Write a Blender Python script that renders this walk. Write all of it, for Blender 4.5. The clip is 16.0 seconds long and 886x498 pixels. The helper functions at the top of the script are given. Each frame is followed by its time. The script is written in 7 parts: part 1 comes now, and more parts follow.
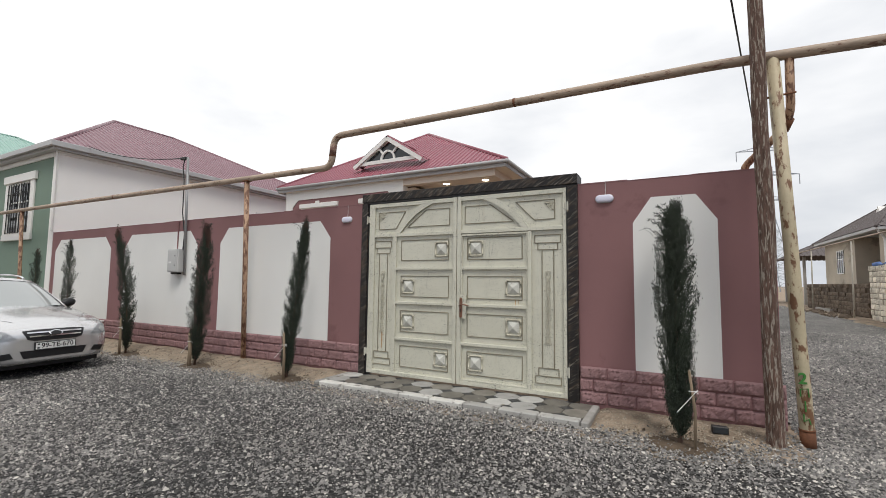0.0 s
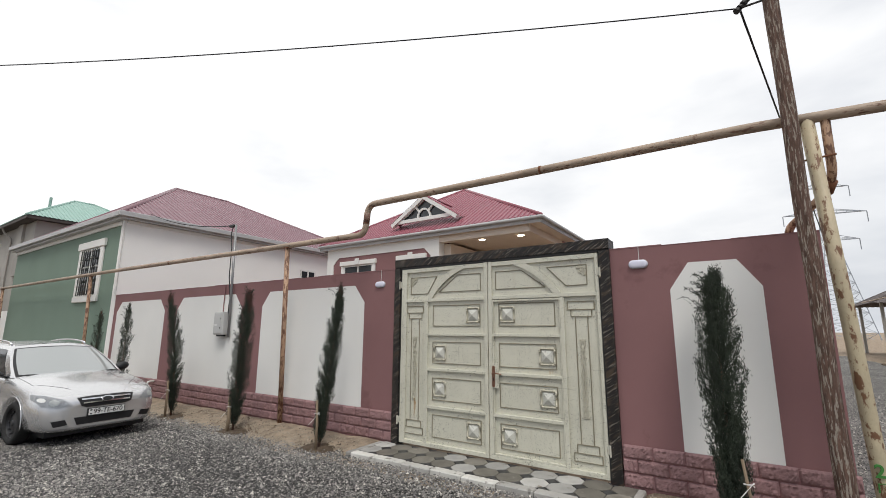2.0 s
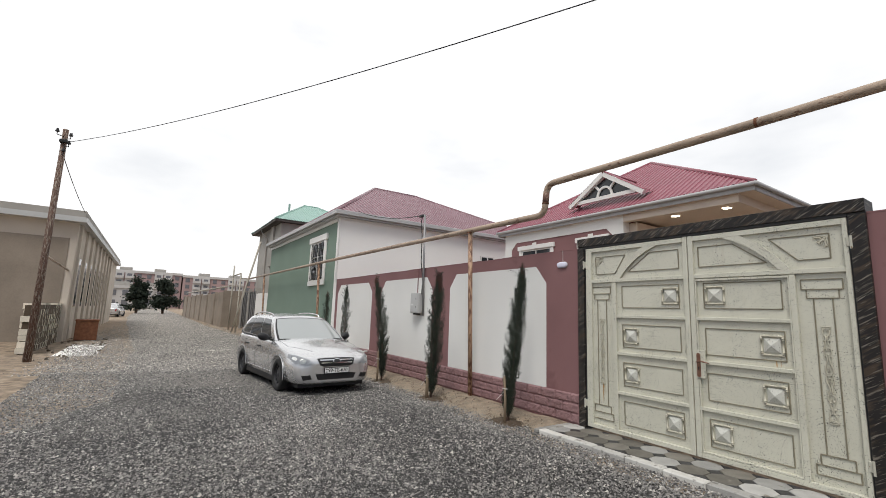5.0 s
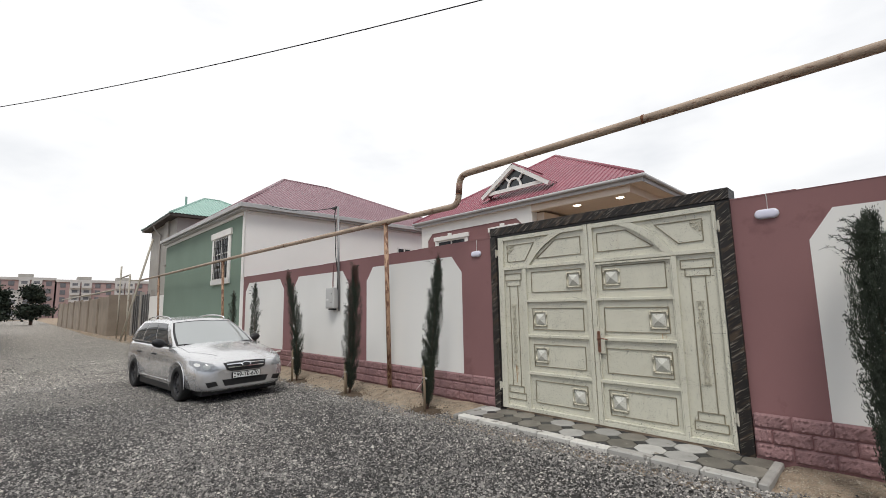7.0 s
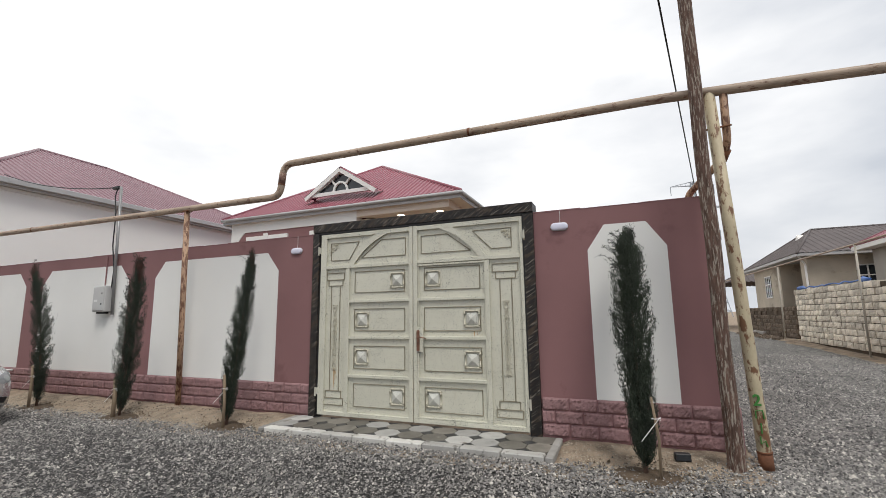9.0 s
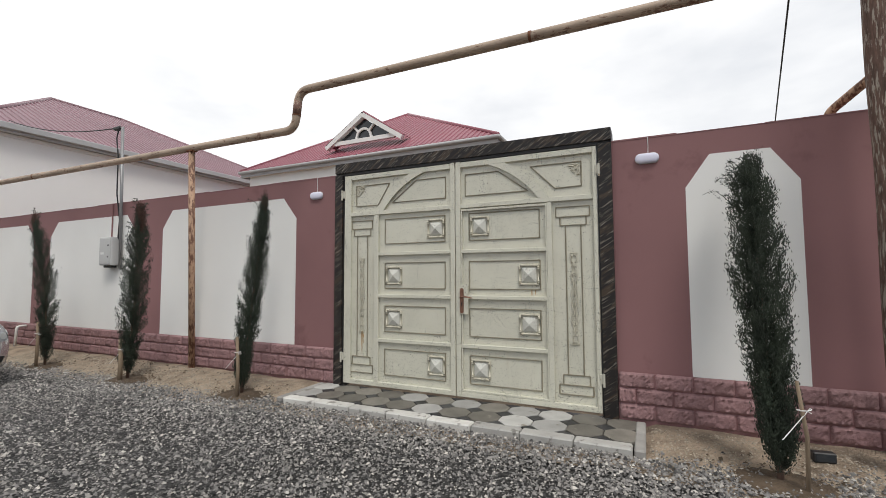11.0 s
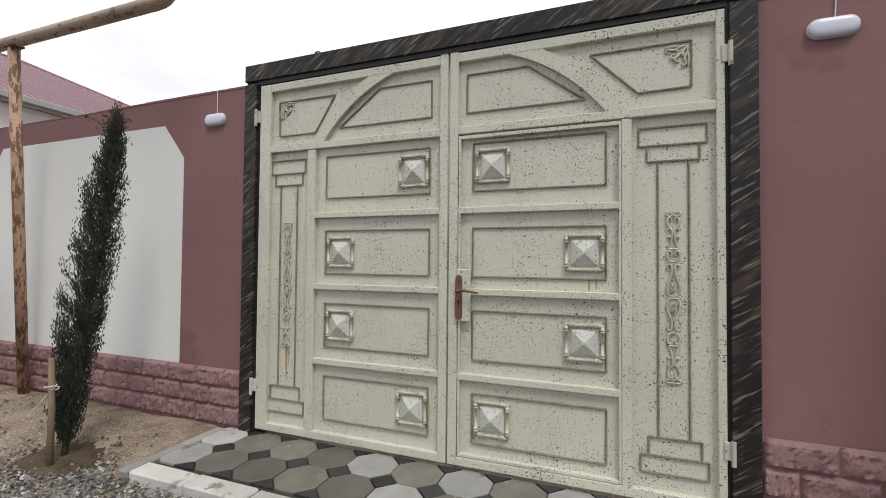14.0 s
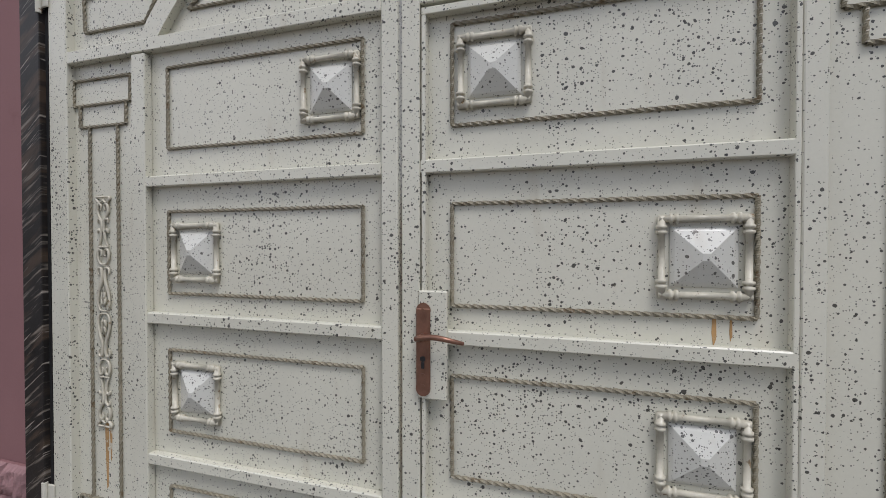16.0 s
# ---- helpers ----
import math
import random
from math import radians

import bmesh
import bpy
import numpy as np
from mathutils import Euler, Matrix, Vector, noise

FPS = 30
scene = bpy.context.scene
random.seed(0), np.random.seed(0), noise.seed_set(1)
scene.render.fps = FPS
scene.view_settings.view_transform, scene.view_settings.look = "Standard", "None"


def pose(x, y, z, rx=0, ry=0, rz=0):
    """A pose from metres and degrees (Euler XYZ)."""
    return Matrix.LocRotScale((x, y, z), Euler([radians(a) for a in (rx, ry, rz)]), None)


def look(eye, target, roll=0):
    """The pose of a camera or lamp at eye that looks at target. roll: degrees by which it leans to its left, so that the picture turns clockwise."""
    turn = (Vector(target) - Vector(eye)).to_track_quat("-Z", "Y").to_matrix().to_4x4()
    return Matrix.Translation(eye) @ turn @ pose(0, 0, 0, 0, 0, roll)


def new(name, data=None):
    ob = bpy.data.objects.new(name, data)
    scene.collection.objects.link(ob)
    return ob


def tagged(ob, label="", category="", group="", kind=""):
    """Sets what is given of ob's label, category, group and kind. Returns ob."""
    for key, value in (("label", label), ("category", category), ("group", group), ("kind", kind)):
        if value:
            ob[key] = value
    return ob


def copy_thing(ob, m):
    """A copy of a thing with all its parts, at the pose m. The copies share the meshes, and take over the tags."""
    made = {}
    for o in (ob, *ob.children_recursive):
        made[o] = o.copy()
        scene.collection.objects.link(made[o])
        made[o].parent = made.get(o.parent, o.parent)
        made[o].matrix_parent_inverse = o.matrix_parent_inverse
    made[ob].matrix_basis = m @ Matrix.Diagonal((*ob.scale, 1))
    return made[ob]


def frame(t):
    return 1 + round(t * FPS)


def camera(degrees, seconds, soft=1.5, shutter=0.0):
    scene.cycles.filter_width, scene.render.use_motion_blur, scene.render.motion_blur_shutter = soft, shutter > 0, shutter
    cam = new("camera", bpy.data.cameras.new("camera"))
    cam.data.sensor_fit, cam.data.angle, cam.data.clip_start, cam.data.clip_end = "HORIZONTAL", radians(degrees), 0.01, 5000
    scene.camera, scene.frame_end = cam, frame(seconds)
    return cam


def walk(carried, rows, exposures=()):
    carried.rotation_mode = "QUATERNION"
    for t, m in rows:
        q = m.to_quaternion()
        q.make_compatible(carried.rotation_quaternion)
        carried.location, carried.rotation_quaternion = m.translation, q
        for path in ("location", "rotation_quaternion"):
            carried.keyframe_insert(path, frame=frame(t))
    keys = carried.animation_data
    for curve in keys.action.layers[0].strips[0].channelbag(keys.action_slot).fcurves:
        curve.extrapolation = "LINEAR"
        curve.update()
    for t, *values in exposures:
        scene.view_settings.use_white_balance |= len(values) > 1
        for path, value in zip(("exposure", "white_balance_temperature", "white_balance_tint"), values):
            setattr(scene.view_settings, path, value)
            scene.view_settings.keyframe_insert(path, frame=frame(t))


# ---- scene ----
EXPOSURES = [(0.0, 0.0, 6500, 10), (13.5, 0.0, 6500, 10), (14.5, -0.03, 6430, 12), (15.0, -0.04, 6380, 14), (16.0, -0.08, 6080, 15)]
cam = camera(90.8, 16.0, soft=0.35)
PATH = [
    (0, (2.875, -5.915, 1.513), (1.935, -4.155, 1.665), 0.7),
    (0.5, (2.984, -5.861, 1.581), (1.936, -4.164, 1.72), 0.4),
    (1, (3.053, -5.86, 1.695), (1.951, -4.205, 1.908), 0.4),
    (1.5, (3.065, -5.852, 1.777), (1.961, -4.209, 2.065), 0.3),
    (2, (3.041, -5.861, 1.791), (1.951, -4.224, 2.156), 0.3),
    (2.5, (3.008, -5.86, 1.773), (1.945, -4.219, 2.193), 0.5),
    (3, (2.994, -5.836, 1.721), (1.953, -4.184, 2.152), 0.3),
    (3.5, (2.996, -5.84, 1.754), (1.955, -4.178, 2.147), -0.0),
    (4, (2.99, -5.891, 1.737), (1.831, -4.298, 2.083), 0.5),
    (4.5, (2.986, -5.955, 1.681), (1.512, -4.641, 1.995), 2.1),
    (4.7, (2.981, -5.937, 1.678), (1.414, -4.731, 1.98), 2.3),
    (5.75, (2.975, -5.92, 1.674), (1.247, -4.915, 1.968), 1.0),
    (6.8, (2.977, -5.892, 1.673), (1.486, -4.585, 1.931), -0.7),
    (7, (2.962, -5.884, 1.677), (1.545, -4.497, 1.934), -1.1),
    (7.5, (2.938, -5.889, 1.661), (1.775, -4.283, 1.917), -1.1),
    (8, (2.898, -5.874, 1.632), (1.932, -4.143, 1.894), -0.8),
    (8.5, (2.845, -5.852, 1.591), (2.008, -4.071, 1.952), -0.7),
    (9, (2.775, -5.763, 1.491), (2.031, -3.931, 1.792), -0.8),
    (9.5, (2.666, -5.567, 1.44), (1.916, -3.723, 1.637), -0.4),
    (9.7, (2.62, -5.466, 1.427), (1.812, -3.647, 1.621), -0.2),
    (11.8, (1.656, -4.38, 1.434), (0.795, -2.577, 1.514), -0.2),
    (12, (1.573, -4.242, 1.428), (0.705, -2.442, 1.501), -0.1),
    (12.5, (1.33, -3.926, 1.432), (0.621, -2.057, 1.502), -0.1),
    (13, (1.195, -3.603, 1.385), (0.524, -1.72, 1.449), 0.1),
    (13.5, (1.126, -3.232, 1.391), (0.425, -1.359, 1.44), 0.2),
    (14, (0.995, -2.833, 1.39), (0.287, -0.963, 1.441), 0.5),
    (14.5, (0.899, -2.45, 1.395), (0.237, -0.562, 1.424), 0.3),
    (15, (0.837, -2.057, 1.416), (0.189, -0.165, 1.422), 0.2),
    (15.5, (0.673, -1.679, 1.429), (0.022, 0.212, 1.408), 0.2),
    (16, (0.529, -1.37, 1.482), (-0.059, 0.541, 1.453), 0.0),
]
walk(cam, [(t, look(eye, target, roll)) for t, eye, target, roll in PATH], EXPOSURES)

# ---- world, sun ----
world = bpy.data.worlds.new("overcast")
scene.world = world
world.use_nodes = True
SUN_EL, SUN_ROT = 58.0, 137.0


def build_world():
    nt = world.node_tree
    nt.nodes.clear()
    N, L = nt.nodes.new, nt.links.new
    out, bg = N("ShaderNodeOutputWorld"), N("ShaderNodeBackground")
    sky = N("ShaderNodeTexSky")
    sky.sky_type, sky.sun_disc = "NISHITA", False
    sky.sun_elevation, sky.sun_rotation = radians(SUN_EL), radians(SUN_ROT)
    sky.air_density, sky.dust_density = 1.5, 5.0
    dim = N("ShaderNodeMix")
    dim.data_type, dim.blend_type = "RGBA", "MULTIPLY"
    dim.inputs[0].default_value = 1.0
    L(sky.outputs[0], dim.inputs[6])
    dim.inputs[7].default_value = (0.11, 0.11, 0.11, 1)
    # cloud deck: white towards the sun, soft blue-grey folds away from it
    tc, mp = N("ShaderNodeTexCoord"), N("ShaderNodeMapping")
    mp.inputs["Scale"].default_value = (1.0, 1.0, 2.6)
    L(tc.outputs["Generated"], mp.inputs["Vector"])
    n1, n2 = N("ShaderNodeTexNoise"), N("ShaderNodeTexNoise")
    n1.inputs["Scale"].default_value, n1.inputs["Detail"].default_value = 2.2, 5.0
    n2.inputs["Scale"].default_value, n2.inputs["Detail"].default_value = 6.0, 5.0
    L(mp.outputs[0], n1.inputs["Vector"]); L(mp.outputs[0], n2.inputs["Vector"])
    dot = N("ShaderNodeVectorMath")
    dot.operation = "DOT_PRODUCT"
    L(tc.outputs["Generated"], dot.inputs[0])
    az = radians(62.0)
    dot.inputs[1].default_value = (-math.sin(az) * 0.75, math.cos(az) * 0.75, 0.66)
    def math_node(op, a, b):
        m = N("ShaderNodeMath")
        m.operation = op
        for k, v in enumerate((a, b)):
            if hasattr(v, "is_output"):
                L(v, m.inputs[k])
            else:
                m.inputs[k].default_value = v
        return m.outputs[0]
    f = math_node("MULTIPLY", dot.outputs["Value"], 0.60)
    f = math_node("ADD", f, math_node("MULTIPLY", math_node("SUBTRACT", n1.outputs[0], 0.5), 1.15))
    f = math_node("ADD", f, math_node("MULTIPLY", math_node("SUBTRACT", n2.outputs[0], 0.5), 0.25))
    f = math_node("ADD", f, 0.235)
    ramp = N("ShaderNodeValToRGB")
    e = ramp.color_ramp.elements
    e[0].position, e[0].color = 0.0, (0.42, 0.475, 0.57, 1)
    e[1].position, e[1].color = 0.70, (1.12, 1.12, 1.12, 1)
    m = e.new(0.30)
    m.color = (0.74, 0.77, 0.82, 1)
    L(f, ramp.inputs[0])
    mix = N("ShaderNodeMix")
    mix.data_type = "RGBA"
    mix.inputs[0].default_value = 0.92
    L(dim.outputs[2], mix.inputs[6]); L(ramp.outputs[0], mix.inputs[7])
    L(mix.outputs[2], bg.inputs[0])
    bg.inputs[1].default_value = 1.0
    L(bg.outputs[0], out.inputs[0])


build_world()
sun_data = bpy.data.lights.new("sun", "SUN")
sun_data.energy, sun_data.angle, sun_data.color = 2.0, radians(20), (1.0, 0.97, 0.92)
sun = new("sun", sun_data)
sun.matrix_world = look((5.5, -6, 13), (0, 0, 0))

# ---- materials ----
def lum(c, k):
    return (min(c[0] * k, 1), min(c[1] * k, 1), min(c[2] * k, 1), 1)


def surf(name, base, rough=0.6, var=0.15, scale=1.5, fine=40.0, bump=0.15, metal=0.0, stain=None, stain_at=0.62, stain_scale=4.0,
         per_piece=0.0, stretch=(1, 1, 1), dist=0.004, spec=0.4, space="pos"):
    """Painted, plastered, rusty or stony surface: broad and fine mottling, a stain colour where given, fine relief."""
    m = bpy.data.materials.new(name)
    m.use_nodes = True
    nt = m.node_tree
    N, L = nt.nodes.new, nt.links.new
    b = nt.nodes["Principled BSDF"]
    b.inputs["Roughness"].default_value, b.inputs["Metallic"].default_value = rough, metal
    b.inputs["Specular IOR Level"].default_value = spec
    if space == "pos":
        src = N("ShaderNodeNewGeometry").outputs["Position"]
    else:
        src = N("ShaderNodeTexCoord").outputs["Object"]
    mp = N("ShaderNodeMapping")
    mp.inputs["Scale"].default_value = stretch
    L(src, mp.inputs["Vector"])
    vec = mp.outputs[0]
    n1, n2 = N("ShaderNodeTexNoise"), N("ShaderNodeTexNoise")
    n1.inputs["Scale"].default_value, n1.inputs["Detail"].default_value = scale, 6.0
    n2.inputs["Scale"].default_value, n2.inputs["Detail"].default_value = fine, 4.0
    L(vec, n1.inputs["Vector"]); L(vec, n2.inputs["Vector"])
    mix = N("ShaderNodeMix")
    mix.data_type = "RGBA"
    mix.inputs[6].default_value, mix.inputs[7].default_value = lum(base, 1 - var), lum(base, 1 + var)
    add = N("ShaderNodeMath")
    add.operation = "MULTIPLY_ADD"
    L(n1.outputs[0], add.inputs[0])
    add.inputs[1].default_value = 0.75
    half = N("ShaderNodeMath")
    half.operation = "MULTIPLY"
    L(n2.outputs[0], half.inputs[0])
    half.inputs[1].default_value = 0.25
    L(half.outputs[0], add.inputs[2])
    rr = N("ShaderNodeMapRange")
    rr.inputs[1].default_value, rr.inputs[2].default_value = 0.3, 0.7
    L(add.outputs[0], rr.inputs[0])
    L(rr.outputs[0], mix.inputs[0])
    col = mix.outputs[2]
    if stain:
        n3, r3, mx = N("ShaderNodeTexNoise"), N("ShaderNodeMapRange"), N("ShaderNodeMix")
        n3.inputs["Scale"].default_value, n3.inputs["Detail"].default_value = stain_scale, 8.0
        n3.inputs["Roughness"].default_value = 0.65
        L(vec, n3.inputs["Vector"])
        r3.inputs[1].default_value, r3.inputs[2].default_value = stain_at, stain_at + 0.06
        L(n3.outputs[0], r3.inputs[0])
        mx.data_type = "RGBA"
        L(r3.outputs[0], mx.inputs[0]); L(col, mx.inputs[6])
        mx.inputs[7].default_value = (*stain, 1)
        col = mx.outputs[2]
    if per_piece:
        oi, mr, mu = N("ShaderNodeObjectInfo"), N("ShaderNodeMapRange"), N("ShaderNodeMix")
        mr.inputs[3].default_value, mr.inputs[4].default_value = 1 - per_piece, 1 + per_piece
        L(oi.outputs["Random"], mr.inputs[0])
        mu.data_type, mu.blend_type = "RGBA", "MULTIPLY"
        mu.inputs[0].default_value = 1.0
        L(col, mu.inputs[6]); L(mr.outputs[0], mu.inputs[7])
        col = mu.outputs[2]
    L(col, b.inputs["Base Color"])
    if bump:
        bn = N("ShaderNodeBump")
        bn.inputs["Strength"].default_value, bn.inputs["Distance"].default_value = bump, dist
        L(n2.outputs[0], bn.inputs["Height"])
        L(bn.outputs[0], b.inputs["Normal"])
    return m


def speckled(name, base, spot, rust):
    """Pale gate enamel with dark splashes of dirt of many sizes and faint rusty weeping."""
    m = surf(name, base, rough=0.30, var=0.06, scale=2.0, fine=120, bump=0.06, dist=0.002, spec=0.55)
    nt = m.node_tree
    N, L = nt.nodes.new, nt.links.new
    b = nt.nodes["Principled BSDF"]
    b.inputs["Coat Weight"].default_value, b.inputs["Coat Roughness"].default_value = 0.35, 0.2
    col = b.inputs["Base Color"].links[0].from_socket
    geo = N("ShaderNodeNewGeometry")
    for sc, lo, tl, hi in ((44.0, 0.10, 0.25, 0.43), (84.0, 0.11, 0.32, 0.54), (150.0, 0.11, 0.30, 0.50)):
        v, wob, ad = N("ShaderNodeTexVoronoi"), N("ShaderNodeTexNoise"), N("ShaderNodeVectorMath")
        wob.inputs["Scale"].default_value, wob.inputs["Detail"].default_value = sc * 1.4, 2.0
        L(geo.outputs["Position"], wob.inputs["Vector"])
        ad.operation = "MULTIPLY_ADD"
        L(wob.outputs["Color"], ad.inputs[0])
        ad.inputs[1].default_value = (0.4 / sc, 0.4 / sc, 0.4 / sc)
        L(geo.outputs["Position"], ad.inputs[2])
        v.inputs["Scale"].default_value = sc
        L(ad.outputs[0], v.inputs["Vector"])
        sep = N("ShaderNodeSeparateColor")
        L(v.outputs["Color"], sep.inputs[0])
        # only some cells hold a spot; clusters follow a broad noise
        cl = N("ShaderNodeTexNoise")
        cl.inputs["Scale"].default_value, cl.inputs["Detail"].default_value = 2.6, 3.0
        L(geo.outputs["Position"], cl.inputs["Vector"])
        th = N("ShaderNodeMapRange")
        th.inputs[1].default_value, th.inputs[2].default_value = 0.3, 0.7
        th.inputs[3].default_value, th.inputs[4].default_value = tl, hi
        mulr = N("ShaderNodeMath"); mulr.operation = "MULTIPLY"
        L(cl.outputs[0], th.inputs[0])
        L(th.outputs[0], mulr.inputs[0]); L(sep.outputs[0], mulr.inputs[1])
        sub = N("ShaderNodeMath"); sub.operation = "SUBTRACT"
        L(mulr.outputs[0], sub.inputs[0])
        sub.inputs[1].default_value = lo
        lt = N("ShaderNodeMath"); lt.operation = "LESS_THAN"
        L(v.outputs["Distance"], lt.inputs[0]); L(sub.outputs[0], lt.inputs[1])
        mx = N("ShaderNodeMix"); mx.data_type = "RGBA"
        k = N("ShaderNodeMath"); k.operation = "MULTIPLY"
        L(lt.outputs[0], k.inputs[0])
        k.inputs[1].default_value = 0.9
        L(k.outputs[0], mx.inputs[0]); L(col, mx.inputs[6])
        mx.inputs[7].default_value = (*spot, 1)
        col = mx.outputs[2]
    n, r, mx = N("ShaderNodeTexNoise"), N("ShaderNodeMapRange"), N("ShaderNodeMix")
    mp = N("ShaderNodeMapping")
    mp.inputs["Scale"].default_value = (14, 14, 2.2)
    L(geo.outputs["Position"], mp.inputs[0]); L(mp.outputs[0], n.inputs["Vector"])
    n.inputs["Scale"].default_value, n.inputs["Detail"].default_value = 1.0, 5.0
    r.inputs[1].default_value, r.inputs[2].default_value, r.inputs[4].default_value = 0.63, 0.78, 0.18
    L(n.outputs[0], r.inputs[0])
    mx.data_type = "RGBA"
    L(r.outputs[0], mx.inputs[0]); L(col, mx.inputs[6])
    mx.inputs[7].default_value = (*rust, 1)
    L(mx.outputs[2], b.inputs["Base Color"])
    return m


def glass_mat(name, tint=(0.03, 0.035, 0.04), rough=0.05):
    """Dark window pane that mirrors the sky."""
    m = bpy.data.materials.new(name)
    m.use_nodes = True
    b = m.node_tree.nodes["Principled BSDF"]
    b.inputs["Base Color"].default_value = (*tint, 1)
    b.inputs["Roughness"].default_value = rough
    b.inputs["Specular IOR Level"].default_value = 0.6
    return m


def streaky(name):
    """Black lacquer brushed over with slanting grey and brown strokes."""
    m = surf(name, (0.013, 0.011, 0.010), rough=0.5, var=0.4, scale=6, fine=90, bump=0.12)
    nt = m.node_tree
    N, L = nt.nodes.new, nt.links.new
    b = nt.nodes["Principled BSDF"]
    col = b.inputs["Base Color"].links[0].from_socket
    geo = N("ShaderNodeNewGeometry")
    for ang, sc, lo, c in ((36, (4.0, 4.0, 24.0), 0.52, (0.055, 0.037, 0.025)), (33, (5.0, 5.0, 55.0), 0.57, (0.19, 0.165, 0.135)), (38, (6.0, 6.0, 95.0), 0.63, (0.36, 0.32, 0.27))):
        mp, mp2, n, r, mx = N("ShaderNodeMapping"), N("ShaderNodeMapping"), N("ShaderNodeTexNoise"), N("ShaderNodeMapRange"), N("ShaderNodeMix")
        mp.inputs["Rotation"].default_value = (0, radians(ang), 0)
        L(geo.outputs["Position"], mp.inputs[0])
        mp2.inputs["Scale"].default_value = sc
        L(mp.outputs[0], mp2.inputs[0])
        L(mp2.outputs[0], n.inputs["Vector"])
        n.inputs["Scale"].default_value, n.inputs["Detail"].default_value = 1.0, 6.0
        r.inputs[1].default_value, r.inputs[2].default_value = lo, lo + 0.12
        L(n.outputs[0], r.inputs[0])
        mx.data_type = "RGBA"
        L(r.outputs[0], mx.inputs[0]); L(col, mx.inputs[6])
        mx.inputs[7].default_value = (*c, 1)
        col = mx.outputs[2]
    L(col, b.inputs["Base Color"])
    return m


# default bed is near-black: shade between the stones put into its colour
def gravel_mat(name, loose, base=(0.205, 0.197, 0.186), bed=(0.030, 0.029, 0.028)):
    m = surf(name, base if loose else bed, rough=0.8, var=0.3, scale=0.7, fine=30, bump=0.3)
    nt = m.node_tree
    N, L = nt.nodes.new, nt.links.new
    b = nt.nodes["Principled BSDF"]
    col = b.inputs["Base Color"].links[0].from_socket
    if loose:
        rnd = N("ShaderNodeNewGeometry").outputs["Random Per Island"]
    else:
        v = N("ShaderNodeTexVoronoi")
        v.inputs["Scale"].default_value = 44.0
        geo = N("ShaderNodeNewGeometry")
        L(geo.outputs["Position"], v.inputs["Vector"])
        sp = N("ShaderNodeSeparateColor")
        L(v.outputs["Color"], sp.inputs[0])
        rnd = sp.outputs[0]
        bp = N("ShaderNodeBump")
        bp.invert = True
        bp.inputs["Strength"].default_value, bp.inputs["Distance"].default_value = 1.0, 0.03
        L(v.outputs["Distance"], bp.inputs["Height"])
        L(bp.outputs[0], b.inputs["Normal"])
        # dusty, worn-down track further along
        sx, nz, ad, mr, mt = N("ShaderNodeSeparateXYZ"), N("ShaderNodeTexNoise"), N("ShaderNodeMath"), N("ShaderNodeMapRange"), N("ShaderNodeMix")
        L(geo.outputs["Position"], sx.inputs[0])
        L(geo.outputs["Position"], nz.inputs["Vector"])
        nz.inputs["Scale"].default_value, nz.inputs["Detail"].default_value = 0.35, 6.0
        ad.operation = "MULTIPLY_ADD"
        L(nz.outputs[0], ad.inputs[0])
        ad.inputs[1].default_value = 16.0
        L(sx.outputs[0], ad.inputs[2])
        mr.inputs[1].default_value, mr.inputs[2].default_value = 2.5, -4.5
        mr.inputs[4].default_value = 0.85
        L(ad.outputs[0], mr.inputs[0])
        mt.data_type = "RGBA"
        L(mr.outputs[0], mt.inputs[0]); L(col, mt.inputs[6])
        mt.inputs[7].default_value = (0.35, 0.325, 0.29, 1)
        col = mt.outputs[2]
    ramp = N("ShaderNodeValToRGB")
    e = ramp.color_ramp.elements
    e[0].position, e[0].color = 0.0, (0.18, 0.18, 0.19, 1)
    e[1].position, e[1].color = 1.0, (2.7, 2.66, 2.55, 1)
    for p, c in ((0.5, (0.95, 0.95, 0.96, 1)), (0.85, (1.35, 1.33, 1.3, 1))):
        q = e.new(p)
        q.color = c
    L(rnd, ramp.inputs[0])
    mu = N("ShaderNodeMix")
    mu.data_type, mu.blend_type = "RGBA", "MULTIPLY"
    mu.inputs[0].default_value = 1.0
    L(col, mu.inputs[6]); L(ramp.outputs[0], mu.inputs[7])
    L(mu.outputs[2], b.inputs["Base Color"])
    return m


M_ROSE = surf("rose_render", (0.25, 0.129, 0.129), rough=0.8, var=0.09, scale=0.9, fine=160, bump=0.18, dist=0.002, stain=(0.212, 0.105, 0.105), stain_at=0.60, stain_scale=1.1)
M_ROSESTONE = surf("rose_split_stone", (0.275, 0.160, 0.160), rough=0.75, var=0.16, scale=9, fine=45, bump=0.7, dist=0.008, per_piece=0.07)
M_WHITE = surf("off_white_paint", (0.79, 0.785, 0.755), rough=0.75, var=0.035, scale=0.8, fine=150, bump=0.12, dist=0.002)
M_GATE = speckled("gate_enamel", (0.625, 0.61, 0.505), (0.018, 0.016, 0.012), (0.33, 0.24, 0.12))
M_TRIMGOLD = surf("tarnished_trim", (0.53, 0.50, 0.40), rough=0.32, var=0.22, scale=18, fine=90, bump=0.1, stain=(0.24, 0.17, 0.09), stain_at=0.60, stain_scale=24)
M_BEAD = surf("twisted_bar", (0.245, 0.22, 0.155), rough=0.45, var=0.25, scale=14, fine=90, bump=0.1, stain=(0.15, 0.11, 0.06), stain_at=0.58, stain_scale=26)
M_PYR = speckled("pressed_boss", (0.61, 0.605, 0.54), (0.06, 0.055, 0.045), (0.33, 0.24, 0.12))
M_STREAK = streaky("brushed_black_lacquer")
